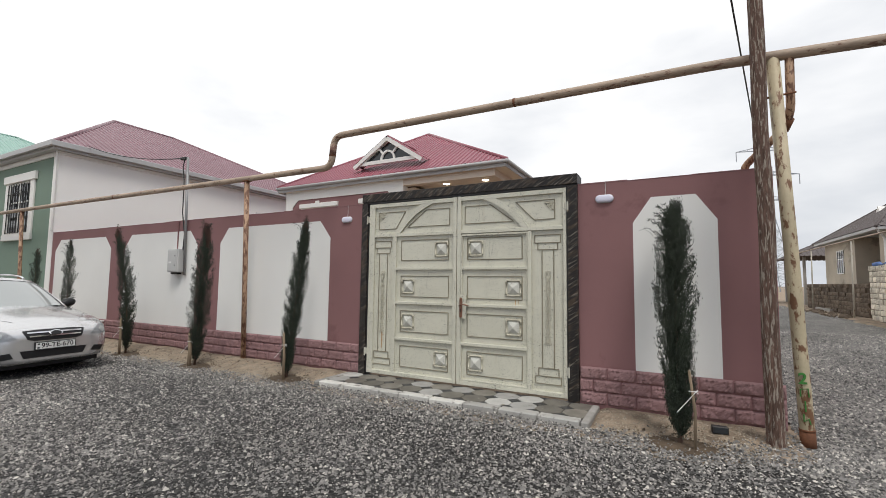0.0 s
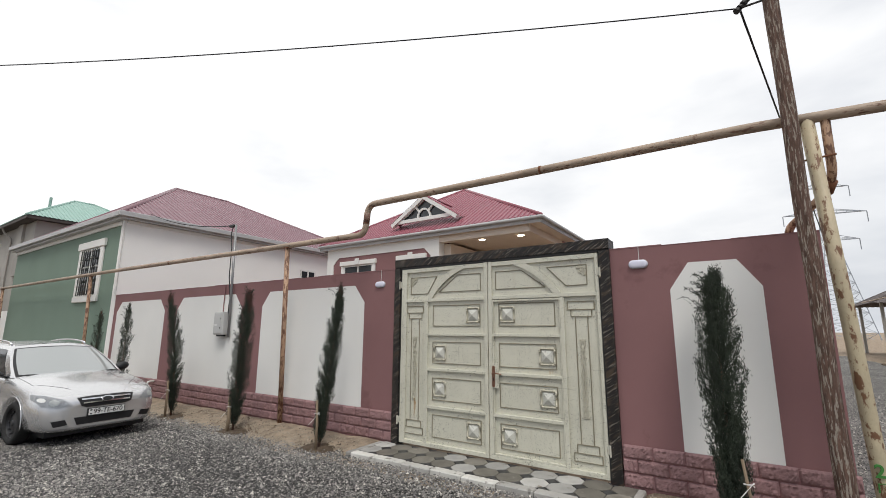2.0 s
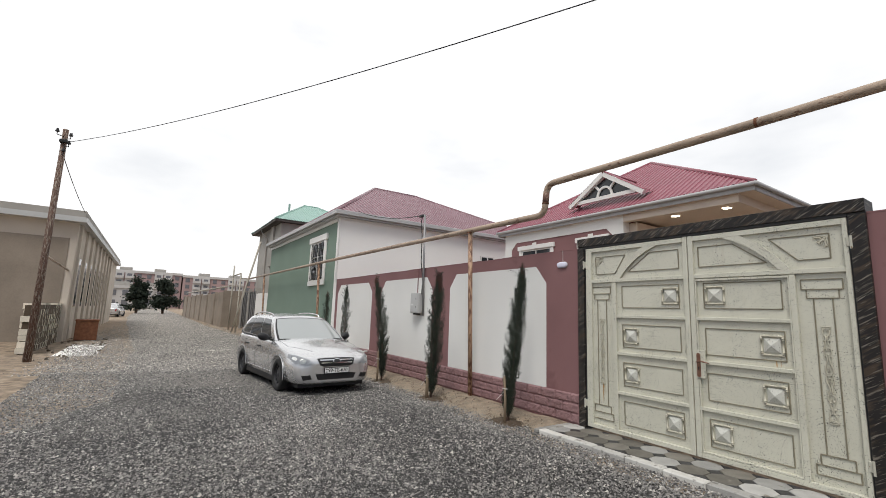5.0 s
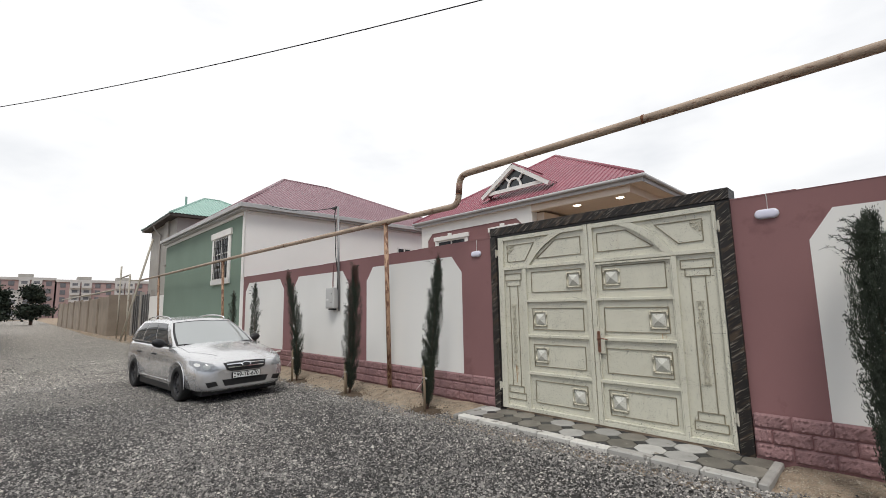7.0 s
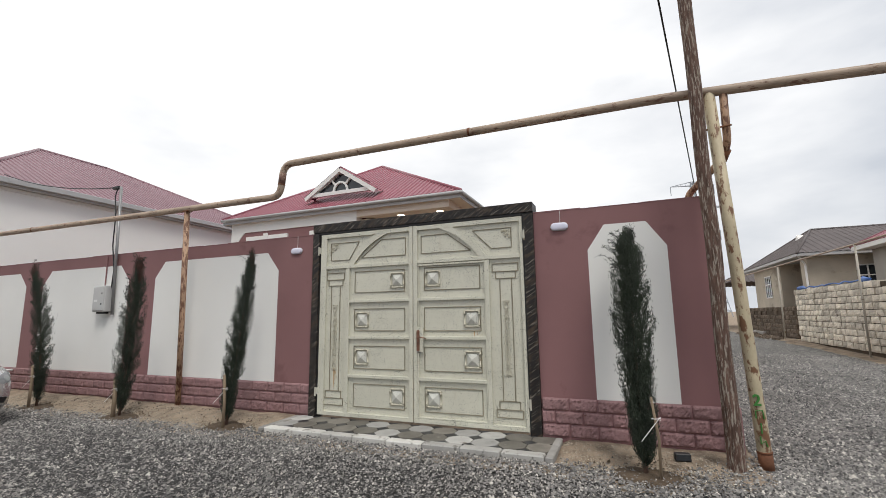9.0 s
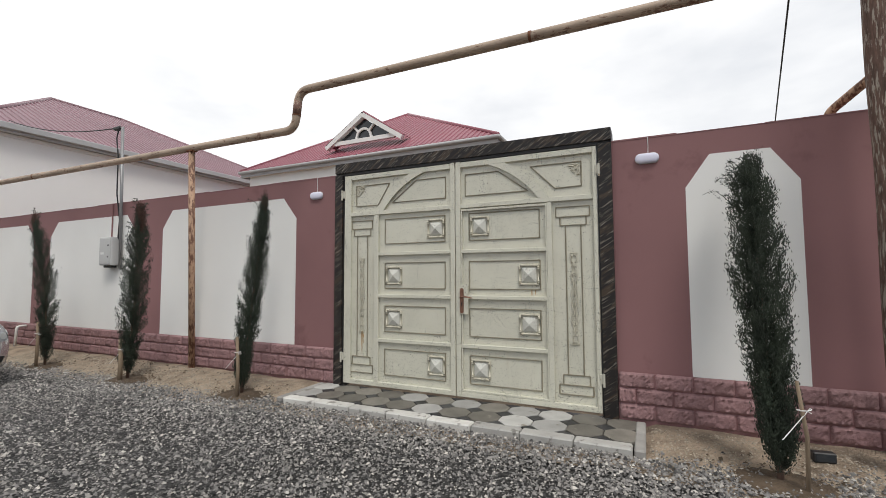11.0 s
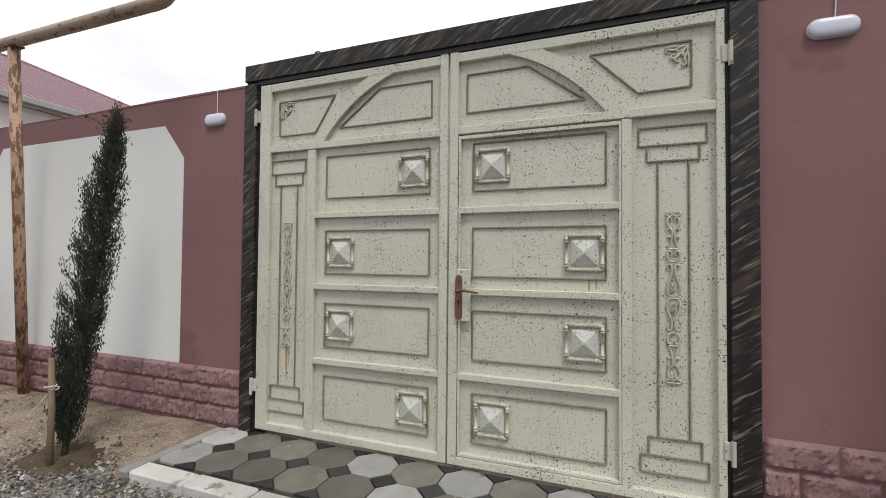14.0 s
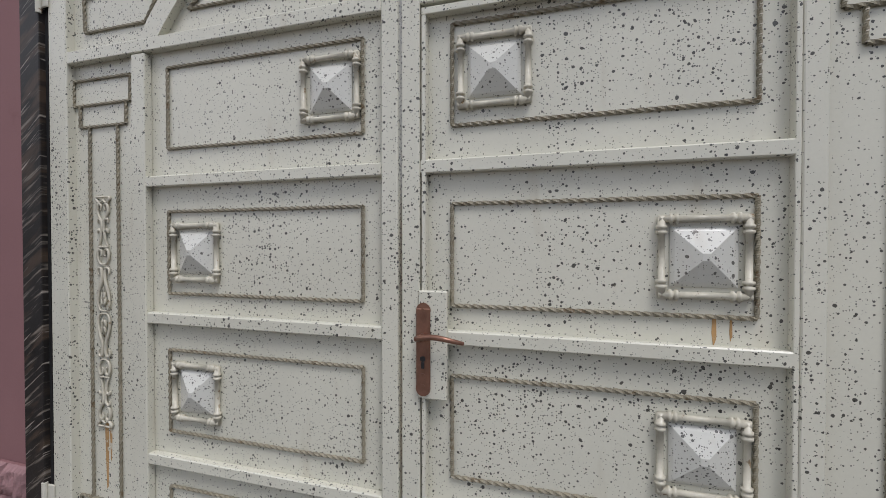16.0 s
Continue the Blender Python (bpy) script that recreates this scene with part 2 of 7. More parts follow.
M_BLACK = surf("black_metal", (0.02, 0.02, 0.02), rough=0.5, var=0.3)
M_BRONZE = surf("worn_bronze", (0.24, 0.125, 0.085), rough=0.35, var=0.25, scale=30, fine=100, metal=0.6)
M_HINGE = surf("enamelled_hinge", (0.50, 0.485, 0.41), rough=0.4, var=0.2, stain=(0.2, 0.13, 0.07), stain_at=0.6, stain_scale=20)
M_LAMP = surf("lamp_opal", (0.72, 0.72, 0.84), rough=0.25, var=0.02, bump=0)
M_PIPE = surf("ochre_pipe", (0.40, 0.255, 0.165), rough=0.6, var=0.3, scale=9, fine=60, stretch=(1, 1, 0.3), stain=(0.14, 0.066, 0.04), stain_at=0.485, stain_scale=24, bump=0.3)
M_PIPETOP = surf("ochre_pipe_weathered", (0.37, 0.285, 0.215), rough=0.55, var=0.3, scale=5, fine=60, stretch=(0.4, 1, 1), stain=(0.17, 0.095, 0.065), stain_at=0.565, stain_scale=20, bump=0.2)
M_YPOST = surf("cream_post_paint", (0.47, 0.40, 0.27), rough=0.55, var=0.25, scale=4, fine=60, stretch=(1, 1, 0.45), stain=(0.17, 0.085, 0.045), stain_at=0.53, stain_scale=15, bump=0.2)
M_RISER = surf("flaking_rust", (0.19, 0.105, 0.08), rough=0.7, var=0.4, scale=10, fine=60, stain=(0.36, 0.28, 0.21), stain_at=0.55, stain_scale=16, bump=0.3)
M_RUST = surf("rust", (0.17, 0.07, 0.035), rough=0.85, var=0.4, scale=8, fine=60, bump=0.4)
M_WOOD = surf("weathered_pole_wood", (0.135, 0.08, 0.06), rough=0.85, var=0.6, scale=3.0, fine=16, bump=1.0, dist=0.014, stretch=(14, 14, 1.7), stain=(0.36, 0.31, 0.255), stain_at=0.525, stain_scale=4.5)
M_STAKE = surf("stake_wood", (0.22, 0.165, 0.11), rough=0.85, var=0.3, scale=5, fine=40, stretch=(5, 5, 0.6), bump=0.4)
M_DIRT = surf("sandy_dirt", (0.315, 0.245, 0.178), rough=0.95, var=0.5, scale=4.5, fine=55, bump=1.0, dist=0.04, stain=(0.19, 0.145, 0.105), stain_at=0.57, stain_scale=1.7)
M_DARKDIRT = surf("dug_earth", (0.092, 0.066, 0.043), rough=0.95, var=0.45, scale=7, fine=40, bump=1.0, dist=0.03)
M_GRAVEL = gravel_mat("gap_shaded_gravel_bed", False)
M_LANEBED = gravel_mat("lane_bed", False, bed=(0.165, 0.160, 0.150))
M_STONES = gravel_mat("loose_gravel", True)
M_DUSTSTONES = gravel_mat("dusty_gravel", True, (0.27, 0.255, 0.235))
M_TILE = surf("damp_concrete_paver", (0.160, 0.149, 0.127), rough=0.5, var=0.25, scale=6, fine=70, bump=0.2, per_piece=0.35, stain=(0.33, 0.31, 0.27), stain_at=0.63, stain_scale=7)
M_TILEPALE = surf("dry_concrete_paver", (0.37, 0.365, 0.345), rough=0.65, var=0.16, scale=5, fine=70, bump=0.2, per_piece=0.25, stain=(0.19, 0.17, 0.14), stain_at=0.60, stain_scale=6)
M_TILEDARK = surf("dark_paver", (0.035, 0.035, 0.036), rough=0.5, var=0.3, scale=12, fine=80, per_piece=0.3)
M_JOINT = surf("paving_bed", (0.05, 0.045, 0.04), rough=0.95, var=0.3)
M_KERB = surf("limewashed_kerb", (0.46, 0.45, 0.42), rough=0.8, var=0.15, scale=4, fine=60, bump=0.3, per_piece=0.28, stain=(0.22, 0.21, 0.19), stain_at=0.56, stain_scale=7)
M_GREEN = surf("green_render", (0.185, 0.255, 0.205), rough=0.85, var=0.06, scale=0.6, fine=60, bump=0.2)
M_NWHITE = surf("cream_render", (0.86, 0.845, 0.815), rough=0.85, var=0.04, scale=0.5, fine=60, bump=0.15)
M_ROOFM = surf("maroon_sheet", (0.27, 0.085, 0.11), rough=0.42, var=0.1, scale=0.6, fine=30, bump=0.03)
M_ROOFD = surf("faded_maroon_sheet", (0.235, 0.135, 0.155), rough=0.45, var=0.1, scale=0.6, fine=30, bump=0.03)
M_ROOFG = surf("sea_green_sheet", (0.27, 0.42, 0.365), rough=0.45, var=0.08)
M_ROOFGREY = surf("grey_brown_roof_tile", (0.105, 0.088, 0.085), rough=0.65, var=0.15, scale=1.2)
M_FASCIA = surf("grey_white_fascia", (0.45, 0.45, 0.45), rough=0.5, var=0.06)
M_TRIMW = surf("white_trim", (0.78, 0.77, 0.74), rough=0.55, var=0.03)
M_SOFFIT = surf("beige_soffit", (0.68, 0.59, 0.50), rough=0.6, var=0.04)
M_GLASS = glass_mat("dark_pane")
M_CEMENT = surf("beige_cement_render", (0.47, 0.415, 0.335), rough=0.9, var=0.18, scale=0.8, fine=30, bump=0.4, stain=(0.30, 0.26, 0.21), stain_at=0.56, stain_scale=0.7)
M_CONC = surf("grey_concrete", (0.36, 0.34, 0.31), rough=0.9, var=0.15, scale=0.8, fine=30, bump=0.4)
M_FENCE = surf("brown_concrete_panel", (0.27, 0.225, 0.18), rough=0.9, var=0.2, scale=0.8, fine=20, bump=0.3)
M_BLOCK = surf("limestone_block", (0.70, 0.64, 0.53), rough=0.9, var=0.25, scale=4, fine=40, bump=0.6, per_piece=0.24, stain=(0.17, 0.125, 0.09), stain_at=0.62, stain_scale=1.8)
M_BLOCKJOINT = surf("block_joint", (0.085, 0.062, 0.042), rough=0.95, var=0.3, scale=8)
M_BROWNBLOCK = surf("earthy_block", (0.15, 0.115, 0.085), rough=0.95, var=0.2, scale=3, fine=40, bump=0.5, per_piece=0.25)
M_GREYPAINT = surf("grey_metal_paint", (0.50, 0.50, 0.49), rough=0.45, var=0.06, scale=3, fine=60, bump=0.05)
M_STEEL = surf("zinc_tube", (0.28, 0.28, 0.28), rough=0.45, var=0.15, metal=0.4)
M_CABLE = surf("black_cable", (0.02, 0.02, 0.022), rough=0.6, var=0.2, bump=0)
M_LATTICE = surf("pylon_steel", (0.30, 0.33, 0.37), rough=0.6, var=0.1, bump=0)
# muted pink: distance haze is mixed into the colour
M_PINKBRICK = surf("hazed_pink_render", (0.38, 0.27, 0.26), rough=0.9, var=0.1, scale=0.1, bump=0)
M_FARWHITE = surf("far_white_render", (0.52, 0.50, 0.48), rough=0.9, var=0.1, scale=0.1, bump=0)
M_LEAF = surf("cypress_green", (0.028, 0.038, 0.024), rough=0.6, var=0.6, scale=7, fine=60, bump=0)
M_LEAFDRY = surf("cypress_dry", (0.075, 0.040, 0.030), rough=0.8, var=0.4, scale=12, fine=60, bump=0)
M_LEAF2 = surf("far_pine_green", (0.022, 0.032, 0.02), rough=0.8, var=0.4, scale=1, fine=8, bump=0)
M_BARK = surf("brown_bark", (0.12, 0.075, 0.055), rough=0.9, var=0.3, scale=12, fine=60, bump=0.5, stretch=(4, 4, 0.7))
M_SPRAY = surf("green_spray_paint", (0.05, 0.20, 0.04), rough=0.6, var=0.1)
M_BLUE = surf("blue_sheet", (0.05, 0.13, 0.36), rough=0.5, var=0.2)
M_STRAP = surf("white_tie", (0.7, 0.7, 0.68), rough=0.6, var=0.05)
M_CLOD = surf("sandy_clod", (0.34, 0.29, 0.225), rough=0.95, var=0.55, scale=60)
M_EAVE = surf("dark_eave_board", (0.06, 0.05, 0.045), rough=0.7, var=0.2)
M_PALEPIPE = surf("pale_pipe_paint", (0.40, 0.37, 0.31), rough=0.6, var=0.15, stain=(0.15, 0.09, 0.05), stain_at=0.62)
M_STREETWALL = surf("beige_street_render", (0.54, 0.475, 0.40), rough=0.9, var=0.15, scale=0.6, fine=30, bump=0.3)
# panes lifted to grey, with distance haze painted in
M_FARGLASS = surf("hazed_far_window", (0.15, 0.15, 0.16), rough=0.3, var=0.2, bump=0)
M_DRIP = surf("rust_weep", (0.42, 0.25, 0.10), rough=0.6, var=0.35, scale=14, fine=70, stain=(0.55, 0.50, 0.38), stain_at=0.55, stain_scale=30)

# ---- mesh helpers ----
def part(name, bm, material, parent=None, label="", smooth=False):
    """Links a bmesh as one mesh object, under a thing or a part where one is given."""
    me = bpy.data.meshes.new(name)
    bm.normal_update()
    bm.to_mesh(me)
    bm.free()
    if smooth:
        for p in me.polygons:
            p.use_smooth = True
    for mt in (material if isinstance(material, (list, tuple)) else [material]):
        me.materials.append(mt)
    ob = new(name, me)
    if parent is not None:
        ob.parent = parent
    if label:
        ob["label"] = label
    return ob


def piece(name, me, m, parent):
    """A further object on a mesh that alike pieces share."""
    ob = new(name, me)
    ob.parent = parent
    ob.matrix_basis = m
    return ob


def thing(name, label, category, m=None, group="", kind=""):
    ob = new(name)
    ob.empty_display_size = 0.1
    if m is not None:
        ob.matrix_basis = m
    return tagged(ob, label, category, group, kind)


def box(bm, x0, x1, y0, y1, z0, z1, bevel=0.0, m=None):
    g = bmesh.ops.create_cube(bm, size=1.0, matrix=Matrix.Translation(((x0 + x1) / 2, (y0 + y1) / 2, (z0 + z1) / 2)) @ Matrix.Diagonal((x1 - x0, y1 - y0, z1 - z0, 1)))
    vs = g["verts"]
    if bevel:
        es = list({e for v in vs for e in v.link_edges})
        r = bmesh.ops.bevel(bm, geom=es, offset=bevel, segments=1, affect="EDGES", profile=0.5)
        vs = r["verts"]
    if m is not None:
        bmesh.ops.transform(bm, matrix=m, verts=list({v for v in vs}))
    return vs


def boxes(*rows, bevel=0.0):
    bm = bmesh.new()
    for r in rows:
        box(bm, *r, bevel=bevel)
    return bm


def prism(pts, y0, y1, bm=None):
    """A polygon in x, z pushed through from y0 (front) to y1 (back)."""
    bm = bm or bmesh.new()
    a = [bm.verts.new((x, y0, z)) for x, z in pts]
    b = [bm.verts.new((x, y1, z)) for x, z in pts]
    n = len(pts)
    f = [bm.faces.new(a), bm.faces.new(b[::-1])]
    for i in range(n):
        f.append(bm.faces.new((a[i], b[i], b[(i + 1) % n], a[(i + 1) % n])))
    bmesh.ops.recalc_face_normals(bm, faces=f)
    return bm


def tube(path, r, seg=10, bm=None, cap=True, wobble=0.0):
    """A round tube along points; r is a number or one per point."""
    bm = bm or bmesh.new()
    path = [Vector(p) for p in path]
    rs = r if isinstance(r, (list, tuple)) else [r] * len(path)
    rings = []
    side = None
    for i, p in enumerate(path):
        d = (path[min(i + 1, len(path) - 1)] - path[max(i - 1, 0)]).normalized()
        if side is None:
            side = d.orthogonal().normalized()
        side = (side - d * side.dot(d)).normalized()
        up = d.cross(side)
        ring = []
        for k in range(seg):
            a = 2 * math.pi * k / seg
            w = 1 + (wobble * noise.noise(Vector((p.x * 3 + math.cos(a) * 2.2, p.y * 3 + math.sin(a) * 2.2, p.z * 0.9))) if wobble else 0)
            ring.append(bm.verts.new(p + (side * math.cos(a) + up * math.sin(a)) * rs[i] * w))
        rings.append(ring)
    fs = []
    for a, b in zip(rings, rings[1:]):
        for k in range(seg):
            fs.append(bm.faces.new((a[k], a[(k + 1) % seg], b[(k + 1) % seg], b[k])))
    if cap:
        fs.append(bm.faces.new(rings[0][::-1]))
        fs.append(bm.faces.new(rings[-1]))
    return bm


def bend(pts, radius, n=6):
    """Rounds the corners of a path of points."""
    pts = [Vector(p) for p in pts]
    out = [pts[0]]
    for a, b, c in zip(pts, pts[1:], pts[2:]):
        p, q = b + (a - b).normalized() * radius, b + (c - b).normalized() * radius
        for i in range(n + 1):
            t = i / n
            out.append(p * (1 - t) ** 2 + b * 2 * t * (1 - t) + q * t * t)
    return out + [pts[-1]]


def rough_box(bm, x0, x1, y0, y1, z0, z1, amp, nx=4, nz=3):
    """A block whose front (towards -y) is hewn: uneven, with dressed margins."""
    grid = []
    seed = random.uniform(0, 60)
    for j in range(nz + 1):
        row = []
        for i in range(nx + 1):
            x, z = x0 + (x1 - x0) * i / nx, z0 + (z1 - z0) * j / nz
            edge = i in (0, nx) or j in (0, nz)
            d = 0 if edge else amp * (0.6 + 0.8 * noise.noise(Vector((i * 0.55 + seed, j * 0.9, seed))) + 0.7 * noise.noise(Vector((i * 1.9 + seed, j * 2.3, seed + 9))))
            row.append(bm.verts.new((x, y0 - d + (0.006 * random.random() if edge else 0), z)))
        grid.append(row)
    for j in range(nz):
        for i in range(nx):
            bm.faces.new((grid[j][i], grid[j][i + 1], grid[j + 1][i + 1], grid[j + 1][i]))
    back = [bm.verts.new(p) for p in ((x0, y1, z0), (x1, y1, z0), (x1, y1, z1), (x0, y1, z1))]
    bm.faces.new(grid[0][::-1] + [back[0], back[1]])
    bm.faces.new(grid[nz] + [back[2], back[3]])
    bm.faces.new([r[0] for r in grid] + [back[3], back[0]])
    bm.faces.new([r[nx] for r in grid][::-1] + [back[1], back[2]])
    return bm


def roof_slope(bm, a, b, ta, tb, pitch=0.19, rib=0.028):
    """A ribbed sheet-metal slope: eave from a to b, ridge from ta to tb (may be one point); ribs run up the slope."""
    a, b, ta, tb = Vector(a), Vector(b), Vector(ta), Vector(tb)
    u = (b - a).normalized()
    L = (b - a).length
    v = (ta - a) - u * (ta - a).dot(u)
    H = v.length
    v.normalize()
    n = u.cross(v)
    if n.z < 0:
        n = -n
    ua, ub = (ta - a).dot(u), (tb - a).dot(u)

    def top(s):
        if s < ua:
            return H * s / ua if ua > 0 else H
        if s > ub:
            return H * (L - s) / (L - ub) if L - ub > 0 else H
        return H
    prof, s = [], 0.0
    while s < L:
        prof += [(s, 0.0), (s + pitch * 0.45, 0.0), (s + pitch * 0.55, rib), (s + pitch * 0.9, rib)]
        s += pitch
    prof = [(min(p, L), h) for p, h in prof if p <= L + pitch] + [(L, 0.0)]
    prev = None
    for p, h in prof:
        t = max(top(p), 0.0)
        cur = (bm.verts.new(a + u * p + n * h), bm.verts.new(a + u * p + v * t + n * h * 0.9))
        if prev:
            bm.faces.new((prev[0], cur[0], cur[1], prev[1]))
        prev = cur
    return bm


def ridge_cap(bm, a, b, r=0.07):
    tube([a, b], r, 8, bm)


def hip_roof(parent, x0, x1, y0, y1, z, apex0, apex1, material, names=("roof",), pitch=0.19):
    """Four ribbed slopes and their ridge caps under one parent."""
    c = [(x0, y0, z), (x1, y0, z), (x1, y1, z), (x0, y1, z)]
    bm = bmesh.new()
    along_y = abs(apex1[1] - apex0[1]) >= abs(apex1[0] - apex0[0])
    if along_y:
        sl = [(c[0], c[1], apex0, apex0), (c[1], c[2], apex0, apex1), (c[2], c[3], apex1, apex1), (c[3], c[0], apex1, apex0)]
    else:
        sl = [(c[0], c[1], apex0, apex1), (c[1], c[2], apex1, apex1), (c[2], c[3], apex1, apex0), (c[3], c[0], apex0, apex0)]
    for q in sl:
        roof_slope(bm, *q, pitch=pitch)
    roof = part("roof", bm, material, parent)
    caps = [(c[0], apex0), (c[1], apex0 if along_y else apex1), (c[2], apex1), (c[3], apex1 if along_y else apex0)]
    if (Vector(apex1) - Vector(apex0)).length > 0.1:
        caps.append((apex0, apex1))
    for p, q in caps:
        bm = bmesh.new()
        ridge_cap(bm, p, q)
        part("ridge_cap", bm, material, roof, smooth=True)
    return roof


# ---- ground ----
GZ = -0.04                    # gravel level
WF = -0.03                    # street face of the garden wall
WX0, WX1, WTOP = -13.53, 3.84, 2.82
GX0, GX1, GTOP = -1.81, 1.75, 2.975   # outer edges of the gate surround
PLX0, PLX1, PLY = -1.99, 1.98, -0.88  # paved apron in front of the gate


def lane_rise(y):
    """The side lane climbs gently away from the corner."""
    return 0.021 * min(max(y - 2.0, 0), 16)


def dirt_height(x, y):
    h = GZ - 0.03 + 0.022 * noise.noise(Vector((x * 0.9, y * 0.9, 0))) + 0.012 * noise.noise(Vector((x * 4, y * 4, 3)))
    near = math.exp(-((y + 0.25) / 0.50) ** 2)
    if -14 < x < 3.9 and not (PLX0 - 0.05 < x < PLX1 + 0.05):
        h += 0.080 * near * (1 + 0.4 * noise.noise(Vector((x * 1.5, 0, 7))))
    return h + lane_rise(y) * min(max((x - 4.0) / 3, 0), 1)


def build_ground():
    # one sheet: fine near the walk, coarse out to the horizon
    xs = [-2500, -900, -400, -220] + [-160 + 8 * i for i in range(17)] + [-30 + 1.0 * i for i in range(14)] + [-16 + 0.16 * i for i in range(150)] + [8.4 + 1.2 * i for i in range(12)] + [26, 40, 80, 200, 700, 2500]
    ys = [-2500, -700, -200, -80, -40, -25] + [-16 + i for i in range(9)] + [-7.5 + 0.5 * i for i in range(11)] + [-2.0 + 0.12 * i for i in range(19)] + [0.5 + 1.0 * i for i in range(24)] + [30, 45, 80, 200, 700, 2500]
    bm = bmesh.new()
    rows = [[bm.verts.new((x, y, dirt_height(x, y) if abs(x) < 60 and abs(y) < 60 else GZ - 0.05 + (0.336 if y > 10 and x > 20 else 0))) for x in xs] for y in ys]
    for r, s in zip(rows, rows[1:]):
        for i in range(len(xs) - 1):
            bm.faces.new((r[i], r[i + 1], s[i + 1], s[i]))
    tagged(part("ground", bm, M_DIRT, smooth=True), "sandy brown trodden earth along walls and lanes", "ground", kind="structure")


def edge_wall(x):
    """Where the gravel ends towards the garden wall."""
    e = -0.98 + 0.16 * noise.noise(Vector((x * 0.8, 5, 0))) + 0.08 * noise.noise(Vector((x * 2.7, 9, 0)))
    if x > 2.2:
        e += 0.22 + 0.6 * min(max(x - 3.05, 0), 0.6)
    if PLX0 - 0.3 < x < PLX1 + 0.3:
        e = -0.78
    return e


def edge_far(x):
    return -6.5 - 0.9 * min(max((x + 7) / 9, 0), 1) * 6 + 0.35 * noise.noise(Vector((x * 0.5, 1, 0))) + (-1.6 * min(max((-18 - x) / 40, 0), 1))


def build_road():
    bm = bmesh.new()
    xs = [-150 + 5 * i for i in range(25)] + [-26 + 0.6 * i for i in range(18)] + [-15.4 + 0.15 * i for i in range(130)]
    prev = None
    for x in xs:
        y1, y0 = edge_wall(x), edge_far(x)
        if x < -14:
            y1 = -0.75 - 0.7 * min((-14 - x) / 25, 1) + 0.1 * noise.noise(Vector((x, 2, 0)))
        col = []
        for k in range(13):
            t = k / 12
            y = y1 + (y0 - y1) * t
            z = GZ + 0.012 * noise.noise(Vector((x * 0.6, y * 0.6, 11))) - (0.05 if k in (0, 12) else 0)
            col.append(bm.verts.new((x, y, z)))
        if prev:
            for k in range(12):
                bm.faces.new((prev[k], prev[k + 1], col[k + 1], col[k]))
        prev = col
    bmesh.ops.recalc_face_normals(bm, faces=bm.faces)
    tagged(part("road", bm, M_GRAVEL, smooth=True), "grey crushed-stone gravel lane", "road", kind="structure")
    # crossing lane beside the plot
    bm = bmesh.new()
    prev = None
    for i in range(60):
        y = -12 + i * 0.75
        x0 = 3.45 if y < -1.0 else 3.98
        x1 = 30.0 if y < 2 else 8.9 + 0.3 * noise.noise(Vector((y, 3, 0))) + 12 * max(0, (6 - y) / 6) ** 2
        col = [bm.verts.new((x0 + (x1 - x0) * k / 8, y, GZ - 0.004 + lane_rise(y) + 0.012 * noise.noise(Vector((x0 + k, y * 0.6, 11))) - (0.03 if k == 8 else 0))) for k in range(9)]
        if prev:
            for k in range(8):
                bm.faces.new((prev[k], col[k], col[k + 1], prev[k + 1]))
        prev = col
    bmesh.ops.recalc_face_normals(bm, faces=bm.faces)
    tagged(part("road", bm, M_LANEBED, smooth=True), "pale grey gravel side lane past the garden wall corner", "road", kind="structure")


build_ground()
build_road()


# ---- garden wall ----
def panel_poly(x0, x1, top=2.59, sh=2.28, dx=0.24, z0=0.468):
    return [(x0, z0), (x1, z0), (x1, sh), (x1 - dx, top), (x0 + dx, top), (x0, sh)]


def build_wall():
    bm = bmesh.new()
    box(bm, WX0, GX0, WF, WF + 0.25, -0.3, WTOP)
    wl = tagged(part("wall_front_long", bm, M_ROSE), "rose-brown rendered garden wall with pale inset panels", "wall", kind="structure")
    bm = bmesh.new()
    box(bm, GX1, WX1, WF, WF + 0.25, -0.3, WTOP)
    box(bm, WX1 - 0.25, WX1, WF + 0.25, 16.0, -0.3, WTOP)
    wr = tagged(part("wall_front_short", bm, M_ROSE), "rose-brown rendered garden wall with one pale panel", "wall", kind="structure")
    for x0, x1, dx, par in ((-13.04, -9.97, 0.3, wl), (-9.29, -6.36, 0.28, wl), (-5.58, -2.54, 0.25, wl), (2.412, 3.31, 0.21, wr)):
        part("panel", prism(panel_poly(x0, x1, dx=dx), WF - 0.004, WF + 0.01), M_WHITE, par, "off-white painted panel with clipped upper corners")
    # thin mortar cap along the wall top
    for x0, x1, par in ((WX0, GX0, wl), (GX1, WX1, wr)):
        bm = bmesh.new()
        x = x0
        while x < x1 - 1e-3:
            w = min(random.uniform(0.5, 0.9), x1 - x)
            box(bm, x, x + w, WF - 0.004, WF + 0.254, WTOP, WTOP + random.uniform(0.006, 0.018))
            x += w
        part("coping", bm, M_ROSE, par)
    return wl, wr


wall_long, wall_short = build_wall()


